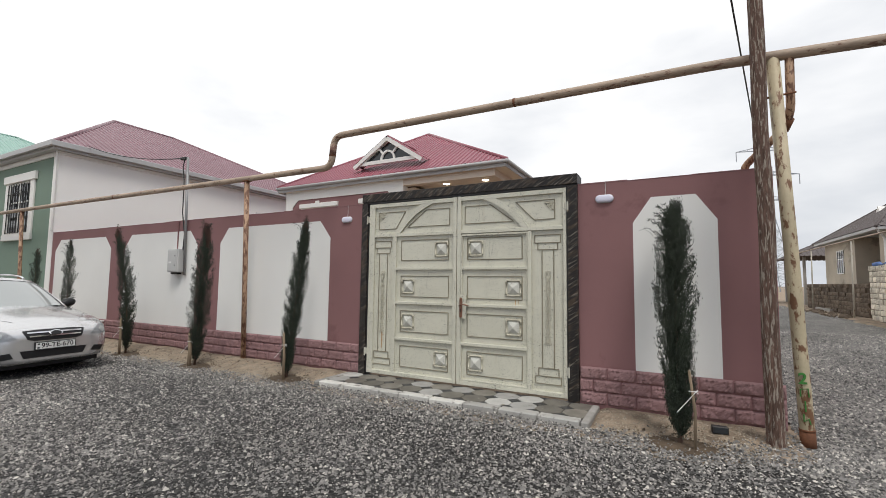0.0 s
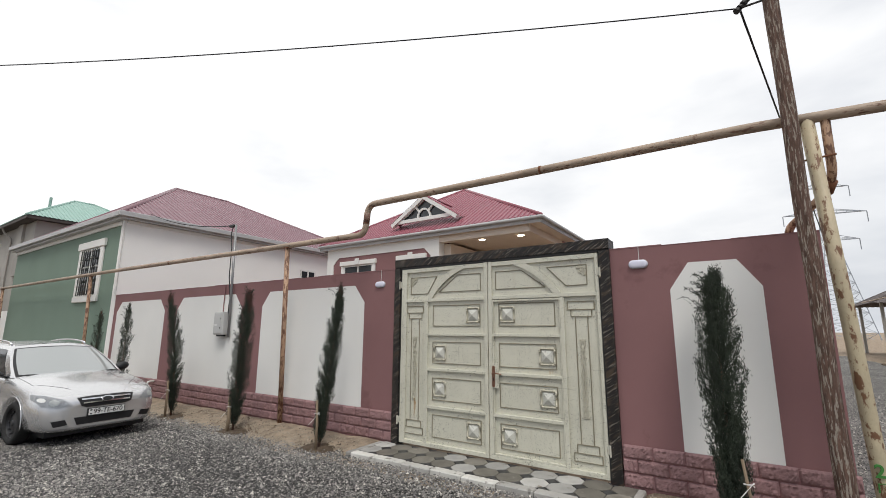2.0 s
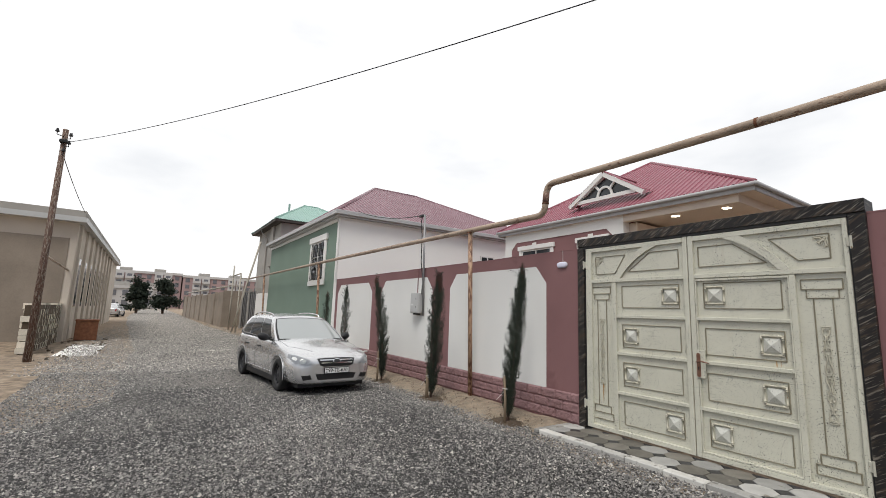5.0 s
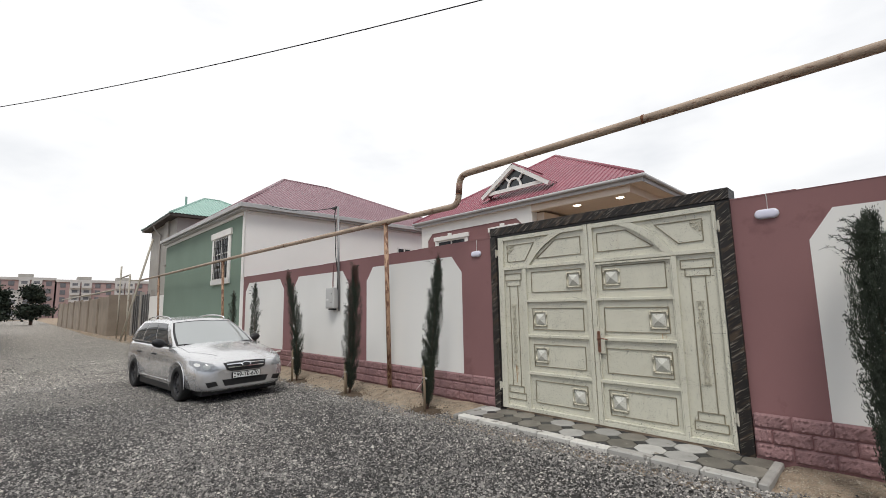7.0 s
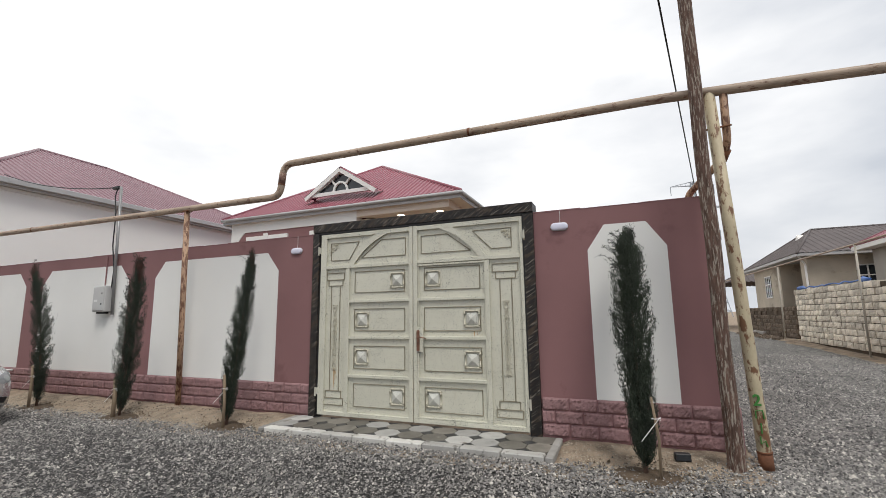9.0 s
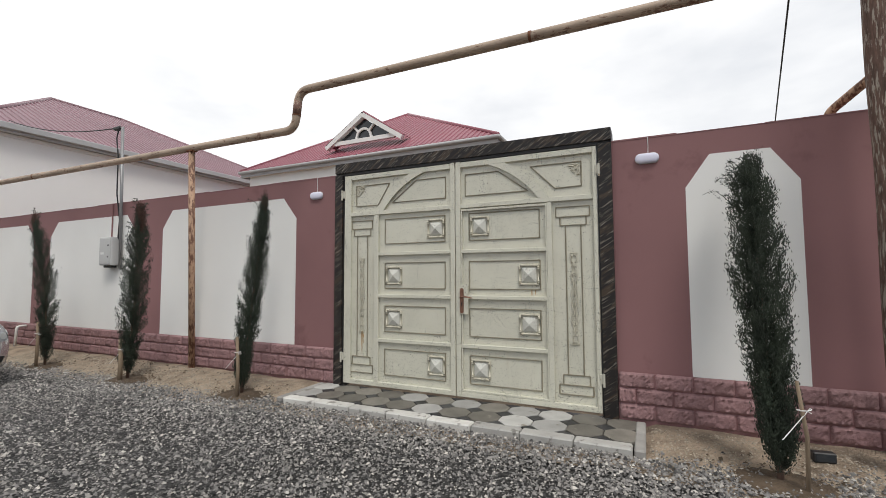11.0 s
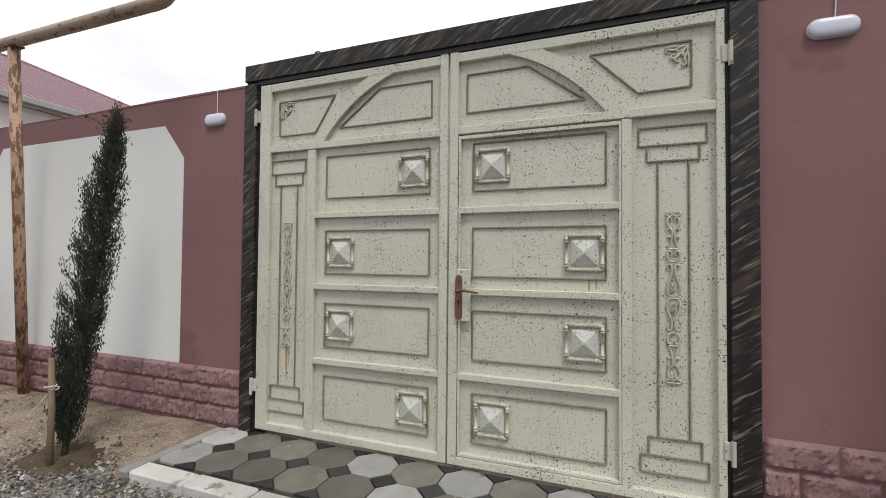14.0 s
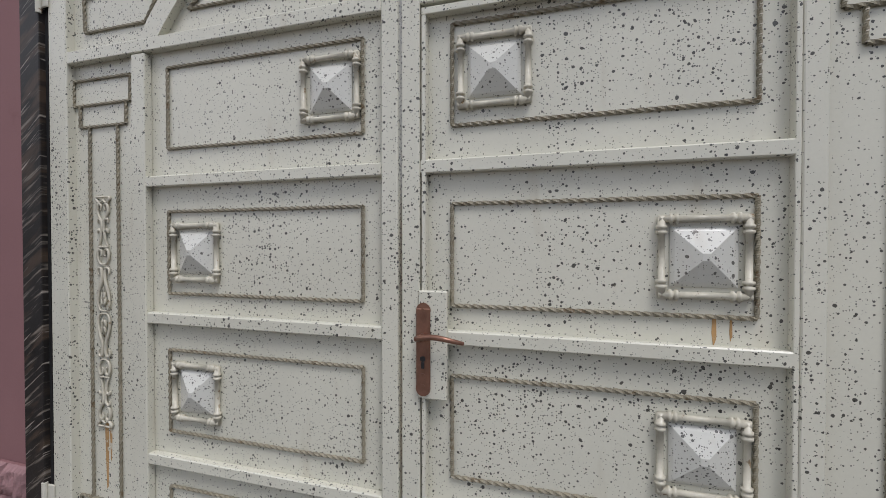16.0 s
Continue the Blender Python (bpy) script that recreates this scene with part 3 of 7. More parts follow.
def build_plinth():
    meshes = []
    for k in range(8):
        bm = bmesh.new()
        nx, nz, L, H = 16, 7, 0.33, 0.153
        grid = []
        for j in range(nz + 1):
            row = []
            for i in range(nx + 1):
                u, v = i / nx, j / nz
                edge = min(1, 16 * min(u, 1 - u)) * min(1, 7 * min(v, 1 - v))
                chip = noise.noise(Vector((u * 7 + k * 9, v * 3.5, 1))) * 0.012 + noise.noise(Vector((u * 19, v * 9 + k * 5, 4))) * 0.011
                wob = 0.003 * noise.noise(Vector((u * 6, v * 6, k * 3.0)))
                row.append(bm.verts.new((0.002 + (L - 0.004) * u + wob, 0.034 - (0.026 + chip) * edge, 0.002 + (H - 0.004) * v + wob)))
            grid.append(row)
        for p, q in zip(grid, grid[1:]):
            for i in range(nx):
                bm.faces.new((p[i], p[i + 1], q[i + 1], q[i]))
        bmesh.ops.recalc_face_normals(bm, faces=bm.faces)
        if bm.faces[len(bm.faces) // 2].normal.y > 0:
            bmesh.ops.reverse_faces(bm, faces=bm.faces)
        me = bpy.data.meshes.new("stone")
        bm.to_mesh(me)
        bm.free()
        me.materials.append(M_ROSESTONE)
        for p in me.polygons:
            p.use_smooth = (p.index * 7) % 5 > 2
        meshes.append(me)
    for x0, x1, par in ((WX0, GX0 - 0.005, wall_long), (GX1 + 0.005, WX1 + 0.03, wall_short)):
        bm = bmesh.new()
        box(bm, x0, x1, WF - 0.022, WF - 0.002, -0.2, 0.466)
        part("mortar_bed", bm, M_ROSE, par)
        for c in range(3):
            x = x0 - (0.17 if c % 2 else 0.0)
            while x < x1:
                a, b = max(x, x0), min(x + 0.33, x1)
                if b - a > 0.03:
                    s = (b - a) / 0.33
                    piece("stone", random.choice(meshes), Matrix.Translation((a, WF - 0.055, 0.012 + 0.153 * c)) @ Matrix.Diagonal((s, 1, 1, 1)), par)
                x += 0.33


# ---- gate ----
SH, FR = -0.02, -0.056       # sheet plane, front of the square tubes


def twisted(pts, r=0.0055, closed=True, bm=None):
    """A twisted square bar along straight runs in x, z, standing on the sheet."""
    bm = bm or bmesh.new()
    pts = list(pts) + ([pts[0]] if closed else [])
    for (xa, za), (xb, zb) in zip(pts, pts[1:]):
        L = math.hypot(xb - xa, zb - za)
        n = max(int(L / 0.0065), 2)
        ux, uz = (xb - xa) / L, (zb - za) / L
        prev = None
        for i in range(n + 1):
            s = L * i / n
            ang = s / 0.026 * math.pi / 2
            ring = []
            for k in range(4):
                a = ang + k * math.pi / 2
                o, h = math.cos(a) * r * 1.3, math.sin(a) * r * 1.3
                ring.append(bm.verts.new((xa + ux * s - uz * o, SH - 0.006 - h, za + uz * s + ux * o)))
            if prev:
                for k in range(4):
                    bm.faces.new((prev[k], prev[(k + 1) % 4], ring[(k + 1) % 4], ring[k]))
            prev = ring
    bmesh.ops.recalc_face_normals(bm, faces=bm.faces)
    return bm


def rect(x0, x1, z0, z1):
    return [(x0, z0), (x1, z0), (x1, z1), (x0, z1)]


def boss_meshes():
    """Pressed pyramid and its turned-tube frame, centred on 0, 0."""
    bm = bmesh.new()
    w = 0.083
    a = [bm.verts.new((sx * w, -0.004, sz * w)) for sx, sz in ((-1, -1), (1, -1), (1, 1), (-1, 1))]
    b = [bm.verts.new((sx * w * 0.86, -0.012, sz * w * 0.86)) for sx, sz in ((-1, -1), (1, -1), (1, 1), (-1, 1))]
    c = [bm.verts.new((sx * w * 0.12, -0.040, sz * w * 0.12)) for sx, sz in ((-1, -1), (1, -1), (1, 1), (-1, 1))]
    d = [bm.verts.new((sx * w, 0, sz * w)) for sx, sz in ((-1, -1), (1, -1), (1, 1), (-1, 1))]
    for p, q in ((d, a), (a, b), (b, c)):
        for i in range(4):
            bm.faces.new((p[i], p[(i + 1) % 4], q[(i + 1) % 4], q[i]))
    bm.faces.new(c)
    bm.faces.new(d[::-1])
    bmesh.ops.recalc_face_normals(bm, faces=bm.faces)
    pyr = bpy.data.meshes.new("boss")
    bm.to_mesh(pyr)
    bm.free()
    pyr.materials.append(M_PYR)
    bm = bmesh.new()
    W = 0.105
    for k in range(4):
        rot = Matrix.Rotation(k * math.pi / 2, 4, "Y")
        prof = [(-W - 0.008, 0.011), (-0.088, 0.011), (-0.086, 0.0155), (-0.079, 0.0155), (-0.077, 0.010), (-0.073, 0.010), (-0.071, 0.0155), (-0.064, 0.0155), (-0.062, 0.0095),
                (0.062, 0.0095), (0.064, 0.0155), (0.071, 0.0155), (0.073, 0.010), (0.077, 0.010), (0.079, 0.0155), (0.086, 0.0155), (0.088, 0.011), (W + 0.008, 0.011)]
        tube([rot @ Vector((x, -0.012, W)) for x, r in prof], [r for x, r in prof], 8, bm)
    fr = bpy.data.meshes.new("boss_frame")
    bm.to_mesh(fr)
    bm.free()
    for p in fr.polygons:
        p.use_smooth = True
    fr.materials.append(M_TRIMGOLD)
    return pyr, fr


def smooth_line(pts, steps=5):
    """Points along a smooth curve through the given ones."""
    out = []
    n = len(pts)
    for i in range(n - 1):
        p0, p1, p2, p3 = (Vector(pts[max(i - 1, 0)]), Vector(pts[i]), Vector(pts[i + 1]), Vector(pts[min(i + 2, n - 1)]))
        for k in range(steps):
            t = k / steps
            out.append(0.5 * (2 * p1 + (p2 - p0) * t + (2 * p0 - 5 * p1 + 4 * p2 - p3) * t * t + (3 * p1 - p0 - 3 * p2 + p3) * t ** 3))
    out.append(Vector(pts[-1]))
    return out


# half of the pressed ornament: across in half-widths, up in metres from its middle
ORNAMENT = (
    ((0.0, 0.006), (0.6, 0.010), (0.9, 0.04), (0.72, 0.085), (0.34, 0.125), (0.22, 0.16), (0.4, 0.186), (0.8, 0.184), (0.86, 0.166), (0.66, 0.158)),
    ((0.0, 0.022), (0.0, 0.105)), ((0.0, 0.032), (0.2, 0.04), (0.36, 0.062)), ((0.0, 0.058), (0.14, 0.066), (0.25, 0.086)),
    ((0.0, 0.202), (0.5, 0.206), (0.86, 0.235), (0.7, 0.264), (0.3, 0.261), (0.2, 0.242), (0.42, 0.236)),
    ((0.0, 0.276), (0.8, 0.276)), ((0.72, 0.278), (0.42, 0.300), (0.25, 0.335), (0.12, 0.368), (0.3, 0.389), (0.72, 0.394), (0.76, 0.376)),
    ((0.25, 0.335), (0.6, 0.350), (0.84, 0.334)),
    ((0.0, 0.386), (0.5, 0.400), (0.86, 0.430), (0.6, 0.458), (0.25, 0.450), (0.35, 0.430)),
    ((0.0, 0.474), (0.5, 0.462), (0.95, 0.474), (0.95, 0.486), (0.0, 0.486)),
)


def scroll(bm, cx, cz, w, h):
    """Pressed-metal band of mirrored pears, hearts and curls."""
    for line in ORNAMENT:
        for sx in (-1, 1):
            for sz in (-1, 1):
                pts = smooth_line([(cx + sx * w * u, SH - 0.008, cz + sz * h * v) for u, v in line])
                n = len(pts)
                tube(pts, [0.0032 + 0.0036 * math.sin(math.pi * i / (n - 1)) for i in range(n)], 5, bm)


# pressed corner spray: along the top edge and down, in metres from the corner, mirrored across its diagonal
CORNER = (
    ((0.0, 0.0), (0.03, 0.035), (0.055, 0.06), (0.085, 0.068), (0.088, 0.05), (0.07, 0.048)),
    ((0.0, 0.004), (0.04, 0.006), (0.075, 0.02), (0.105, 0.012), (0.118, 0.026), (0.104, 0.034)),
    ((0.04, 0.006), (0.075, -0.002), (0.125, 0.002)), ((0.02, 0.02), (0.05, 0.03), (0.064, 0.02)),
)


def leaf_corner(bm, cx, cz, sx):
    for line in CORNER:
        for flip in (False, True):
            pts = smooth_line([(cx - sx * (b if flip else a), SH - 0.007, cz - (a if flip else b)) for a, b in line])
            n = len(pts)
            tube(pts, [0.003 + 0.005 * math.sin(math.pi * i / (n - 1)) for i in range(n)], 6, bm)


def build_leaf(side):
    """One leaf of the gate; side -1 has the left column, +1 the wicket door and handle."""
    s = side
    left = s < 0
    g = thing("gate_leaf", "cream enamelled steel gate leaf with pyramid bosses and dirt specks" if left else "cream enamelled steel gate leaf with wicket door and bronze handle", "gate", group="double gate")
    xo0, xo1 = (-1.66, -1.552) if left else (1.555, 1.598)      # outer stile
    xi0, xi1 = (-0.088, -0.029) if left else (-0.016, 0.046)      # meeting stile
    xd0, xd1 = (-1.185, -1.115) if left else (1.068, 1.124)     # divider
    x0, x1 = min(xo0, xi0), max(xo1, xi1)
    part("sheet", boxes((x0 + 0.01, x1 - 0.01, SH, SH + 0.004, 0.04, 2.79)), M_GATE, g)
    bv = 0.004
    part("outer_stile", boxes((xo0, xo1, FR, SH + 0.012, 0.03, 2.80), bevel=bv), M_GATE, g)
    part("meeting_stile", boxes((xi0, xi1, FR - 0.001, SH + 0.012, 0.03, 2.835), bevel=bv), M_GATE, g)
    part("divider", boxes((xd0, xd1, FR, SH, 0.085, 2.235), bevel=bv), M_GATE, g)
    a, b = min(xo1, xi1), max(xo0, xi0)
    part("top_rail", boxes((a, b, FR + 0.0005, SH + 0.012, 2.735, 2.80), bevel=bv), M_GATE, g)
    part("bottom_rail", boxes((a, b, FR + 0.0005, SH + 0.012, 0.03, 0.088), bevel=bv), M_GATE, g)
    part("middle_rail", boxes((a, b, FR + 0.0008, SH, 2.24, 2.293), bevel=bv), M_GATE, g)
    c, d = (xd1, xi0) if left else (xi1, xd0)
    for z0, z1 in ((1.703, 1.746), (1.160, 1.204), (0.594, 0.638)):
        part("rail", boxes((c, d, FR + 0.0012, SH, z0, z1), bevel=bv), M_GATE, g)
    # arched brace in the top light
    bm = bmesh.new()
    C, zc = -0.03, 1.56
    n = 18
    prof = []
    for i in range(n + 1):
        z = 2.285 + (2.738 - 2.285) * i / n
        prof.append((z, math.sqrt(1.25 ** 2 - (z - zc) ** 2), math.sqrt(1.335 ** 2 - (z - zc) ** 2)))
    prev = None
    for z, xi, xo in prof:
        ring = [bm.verts.new((C + s * xx, yy, z)) for xx, yy in ((xi, SH), (xi, FR + 0.002), (xo, FR + 0.002), (xo, SH))]
        if prev:
            for k in range(3):
                bm.faces.new((prev[k], prev[k + 1], ring[k + 1], ring[k]))
        prev = ring
    bmesh.ops.recalc_face_normals(bm, faces=bm.faces)
    part("arch_brace", bm, M_GATE, g)
    # twisted-bar borders
    bx0, bx1 = (-1.028, -0.17) if left else (0.146, 0.983)
    for z0, z1 in ((1.855, 2.175), (1.281, 1.606), (0.729, 1.055), (0.182, 0.507)):
        part("twisted_border", twisted(rect(bx0, bx1, z0, z1)), M_BEAD, g)
    if left:
        polys = [[(-1.49, 2.65), (-0.96, 2.65), (-1.14, 2.375), (-1.48, 2.375)], [(-0.92, 2.39), (-0.57, 2.65), (-0.16, 2.65), (-0.16, 2.39)]]
        cap1, cap2, sh, b1, b2 = (-1.553, -1.228), (-1.515, -1.252), (-1.461, -1.30), (-1.534, -1.253), (-1.562, -1.213)
        oc, kx = -1.386, -1.47
    else:
        polys = [[(0.10, 2.65), (0.51, 2.65), (0.86, 2.39), (0.10, 2.39)], [(0.89, 2.66), (1.44, 2.66), (1.44, 2.395), (1.16, 2.39)]]
        cap1, cap2, sh, b1, b2 = (1.163, 1.516), (1.207, 1.479), (1.264, 1.424), (1.211, 1.482), (1.17, 1.515)
        oc, kx = 1.343, 1.425
    for p in polys:
        part("twisted_border", twisted(p), M_BEAD, g)
    bm = twisted(rect(*cap1, 2.068, 2.175))
    twisted([(cap2[0], 2.068), (cap2[0], 1.975), (cap2[1], 1.975), (cap2[1], 2.068)], closed=False, bm=bm)
    for x in sh:
        twisted([(x, 1.975), (x, 0.385)], closed=False, bm=bm)
    twisted([(b1[0], 0.28), (b1[0], 0.385), (b1[1], 0.385), (b1[1], 0.28)], closed=False, bm=bm)
    twisted(rect(*b2, 0.18, 0.28), bm=bm)
    part("column_outline", bm, M_BEAD, g)
    bm = bmesh.new()
    scroll(bm, oc, 1.188, 0.037, 1.0)
    part("scroll_ornament", bm, M_TRIMGOLD, g, smooth=True)
    bm = bmesh.new()
    leaf_corner(bm, kx, 2.635, -1 if left else 1)
    part("corner_leaf", bm, M_TRIMGOLD, g, smooth=True)
    # rust weeping from the ornament foot and a boss frame
    for x, z0, z1, w in (((-1.385, 0.43, 0.715, 0.022), (-1.362, 0.55, 0.70, 0.012)) if left else ((0.885, 1.20, 1.275, 0.012), (0.925, 1.215, 1.275, 0.007))):
        part("rust_weep", prism([(x - w * 0.15, z0), (x + w * 0.2, z0 + 0.01), (x + w * 0.5, z1 - 0.05), (x + w * 0.4, z1), (x - w * 0.4, z1), (x - w * 0.5, z1 - 0.04)], SH - 0.0012, SH), M_DRIP, g)
    # bosses
    for row, (zc2, near) in enumerate(((2.018, True), (1.443, False), (0.895, False), (0.352, True))):
        if left:
            cx = -0.294 if near else -0.892
        else:
            cx = 0.28 if near else 0.857
        ob = piece("boss", PYR, Matrix.Translation((cx, SH, zc2)), g)
        piece("boss_frame", BFR, Matrix(), ob)
    # hinges
    hx = -1.668 if left else 1.60
    for z in (2.545, 0.375):
        bm = boxes((hx - 0.020, hx + 0.020, FR - 0.010, FR, z - 0.050, z + 0.050), bevel=0.004)
        tube([(hx - s * -0.022, FR - 0.016, z - 0.075), (hx - s * -0.022, FR - 0.016, z + 0.06)], 0.012, 10, bm)
        part("hinge", bm, M_HINGE, g)
    if not left:
        # wicket door frame strips, lock box, handle
        wk = part("wicket_door", boxes((0.052, 1.066, FR + 0.001, SH, 2.205, 2.228), (0.052, 0.066, FR + 0.001, SH, 0.092, 2.205), (1.053, 1.0665, FR + 0.001, SH, 0.092, 2.205), (0.066, 1.053, FR + 0.001, SH, 0.092, 0.112), bevel=0.002), M_GATE, g)
        part("lock_box", boxes((0.046, 0.140, FR - 0.012, FR + 0.01, 0.985, 1.33), bevel=0.004), M_GATE, wk)
        bm = boxes((0.040, 0.088, FR - 0.020, FR - 0.012, 1.02, 1.275), bevel=0.004)
        tube([(0.064, FR - 0.0162, 1.268), (0.064, FR - 0.0121, 1.268)], 0.024, 16, bm)
        tube([(0.064, FR - 0.0202, 1.02), (0.064, FR - 0.0122, 1.02)], 0.0235, 16, bm)
        for z in (1.27, 1.065, 1.03):
            tube([(0.064, FR - 0.022, z), (0.064, FR - 0.016, z)], 0.006, 8, bm)
        plate = part("handle_plate", bm, M_BRONZE, wk, "worn reddish bronze plate")
        bm = bmesh.new()
        tube([(0.064, FR - 0.018, 1.185), (0.064, FR - 0.05, 1.185)], 0.012, 10, bm)
        tube(bend([(0.050, FR - 0.050, 1.183), (0.105, FR - 0.056, 1.196), (0.205, FR - 0.048, 1.178)], 0.03), [0.009] * 8 + [0.006], 10, bm)
        part("lever", bm, M_BRONZE, wk, smooth=True)
        bm = boxes((0.059, 0.069, FR - 0.0225, FR - 0.018, 1.085, 1.105))
        tube([(0.064, FR - 0.0225, 1.115), (0.064, FR - 0.018, 1.115)], 0.009, 10, bm)
        part("keyhole", bm, M_BLACK, wk)
    return g


PYR, BFR = boss_meshes()
gate_left, gate_right = build_leaf(-1), build_leaf(1)


def build_surround():
    g = thing("gate_surround", "black lacquered gate surround brushed with grey and brown streaks", "gate frame", kind="structure")
    part("jamb", boxes((GX0, -1.688, WF - 0.045, WF + 0.25, -0.02, 2.815), bevel=0.003), M_STREAK, g)
    part("jamb", boxes((1.617, GX1, WF - 0.045, WF + 0.25, -0.02, 2.815), bevel=0.003), M_STREAK, g)
    part("lintel", boxes((GX0, GX1, WF - 0.0455, WF + 0.25, 2.842, GTOP), bevel=0.003), M_STREAK, g)
    part("rebate", boxes((-1.688, -1.672, WF - 0.02, WF + 0.2, -0.02, 2.842), (1.602, 1.617, WF - 0.02, WF + 0.2, -0.02, 2.842), (-1.672, 1.602, WF - 0.03, WF + 0.2, 2.806, 2.842), (GX0 + 0.002, -1.688, WF - 0.02, WF + 0.2, 2.815, 2.842), (1.617, GX1 - 0.002, WF - 0.02, WF + 0.2, 2.815, 2.842)), M_BLACK, g)
    return g


build_surround()


# ---- neighbouring houses ----
def window(parent, x0, x1, z0, z1, y, bars=False, mull=(0.5,), transom=0.62):
    """A window facing -y: surround, frame, panes, grille."""
    w = part("window", boxes((x0, x1, y - 0.01, y + 0.03, z0, z1)), M_GLASS, parent)
    f = 0.06
    rows = [(x0 - 0.0, x0 + f, y - 0.03, y + 0.03, z0, z1), (x1 - f, x1, y - 0.03, y + 0.03, z0, z1), (x0 + f, x1 - f, y - 0.03, y + 0.03, z0, z0 + f), (x0 + f, x1 - f, y - 0.03, y + 0.03, z1 - f, z1)]
    for k in mull:
        xm = x0 + (x1 - x0) * k
        rows.append((xm - 0.03, xm + 0.03, y - 0.029, y + 0.02, z0 + f, z1 - f))
    zt = z0 + (z1 - z0) * transom
    rows.append((x0 + f, x1 - f, y - 0.028, y + 0.02, zt - 0.025, zt + 0.025))
    part("window_frame", boxes(*rows), M_TRIMW, w)
    if bars:
        bm = bmesh.new()
        n = 8
        for i in range(n + 1):
            x = x0 + 0.03 + (x1 - x0 - 0.06) * i / n
            tube([(x, y - 0.06, z1 - 0.03), (x, y - 0.07, z0 + 0.03)], 0.013, 6, bm)
        for z in (z0 + 0.06, z0 + 0.75, z1 - 0.35):
            tube([(x0, y - 0.07, z), (x1, y - 0.07, z)], 0.012, 6, bm)
        pts = [((x0 + x1) / 2 + 0.5 * math.cos(math.pi * i / 12), y - 0.07, z1 - 0.75 + 0.5 * math.sin(math.pi * i / 12)) for i in range(13)]
        tube(pts, 0.012, 6, bm)
        part("grille", bm, M_BLACK, w, "black wrought-iron window grille")
    return w


def build_green_house():
    g = thing("green_house", "green and cream rendered house with faded maroon sheet roof", "house")
    x0, x1, y1, ze = -25.0, WX0, 12.5, 5.30
    bm = bmesh.new()
    box(bm, x0, x1 - 0.06, WF, WF + 0.3, -0.3, ze)
    part("green_wall", bm, M_GREEN, g, "green rendered street wall")
    part("cream_wall", boxes((x1 - 0.055, x1 + 0.25, WF - 0.012, y1, -0.3, ze)), M_NWHITE, g, "cream rendered side wall")
    part("back_wall", boxes((x0, x1 - 0.06, y1 - 0.3, y1, -0.3, ze), (x0, x0 + 0.3, WF + 0.3, y1 - 0.3, -0.3, ze)), M_CONC, g)
    part("fascia", boxes((x0 - 0.1, x1 + 0.45, -0.25, -0.21, ze - 0.02, ze + 0.18), (x1 + 0.41, x1 + 0.45, -0.21, y1 + 0.3, ze - 0.02, ze + 0.18)), M_FASCIA, g)
    part("soffit", boxes((x0 - 0.1, x1 + 0.41, -0.21, WF, ze - 0.015, ze), (x1 + 0.25, x1 + 0.41, WF, y1 + 0.3, ze - 0.015, ze)), M_FASCIA, g)
    part("cornice", boxes((x0, x1 + 0.02, WF - 0.05, WF, ze - 0.16, ze - 0.02), (x1 + 0.25, x1 + 0.29, -0.02, y1, ze - 0.12, ze - 0.02), bevel=0.008), M_TRIMW, g)
    part("gutter", boxes((x1 + 0.455, x1 + 0.55, -0.36, y1 + 0.3, ze + 0.05, ze + 0.215), (x0 - 0.1, x1 + 0.455, -0.36, -0.275, ze + 0.05, ze + 0.215), bevel=0.012), M_FASCIA, g)
    bm = bmesh.new()
    tube([(x1 + 0.27, -0.10, ze - 0.05), (x1 + 0.27, -0.10, WTOP + 0.05)], 0.03, 8, bm)
    part("corner_bead", bm, M_TRIMW, g)
    hip_roof(g, x0 - 0.1, x1 + 0.47, -0.27, y1 + 0.3, ze + 0.18, (-18.5, 3.65, 8.3), (-18.5, 6.15, 8.3), M_ROOFD)
    # small side window
    w = window(g, 0, 0.85, 3.45, 4.46, 0, mull=(0.5,))
    w.matrix_basis = pose(x1 + 0.262, 6.95, 0, 0, 0, 90)
    # street window with moulded surround
    wx0, wx1, wz0, wz1 = -16.58, -14.96, 2.88, 4.55
    window(g, wx0, wx1, wz0, wz1, WF - 0.005, bars=True)
    part("window_surround", boxes((wx0 - 0.26, wx0, WF - 0.06, WF, wz0, wz1 + 0.02), (wx1, wx1 + 0.26, WF - 0.06, WF, wz0, wz1 + 0.02), (wx0 - 0.36, wx1 + 0.36, WF - 0.09, WF, wz1 + 0.02, wz1 + 0.28), (wx0 - 0.26, wx1 + 0.26, WF - 0.08, WF, wz0 - 0.2, wz0), bevel=0.012), M_TRIMW, g)
    return g


build_green_house()


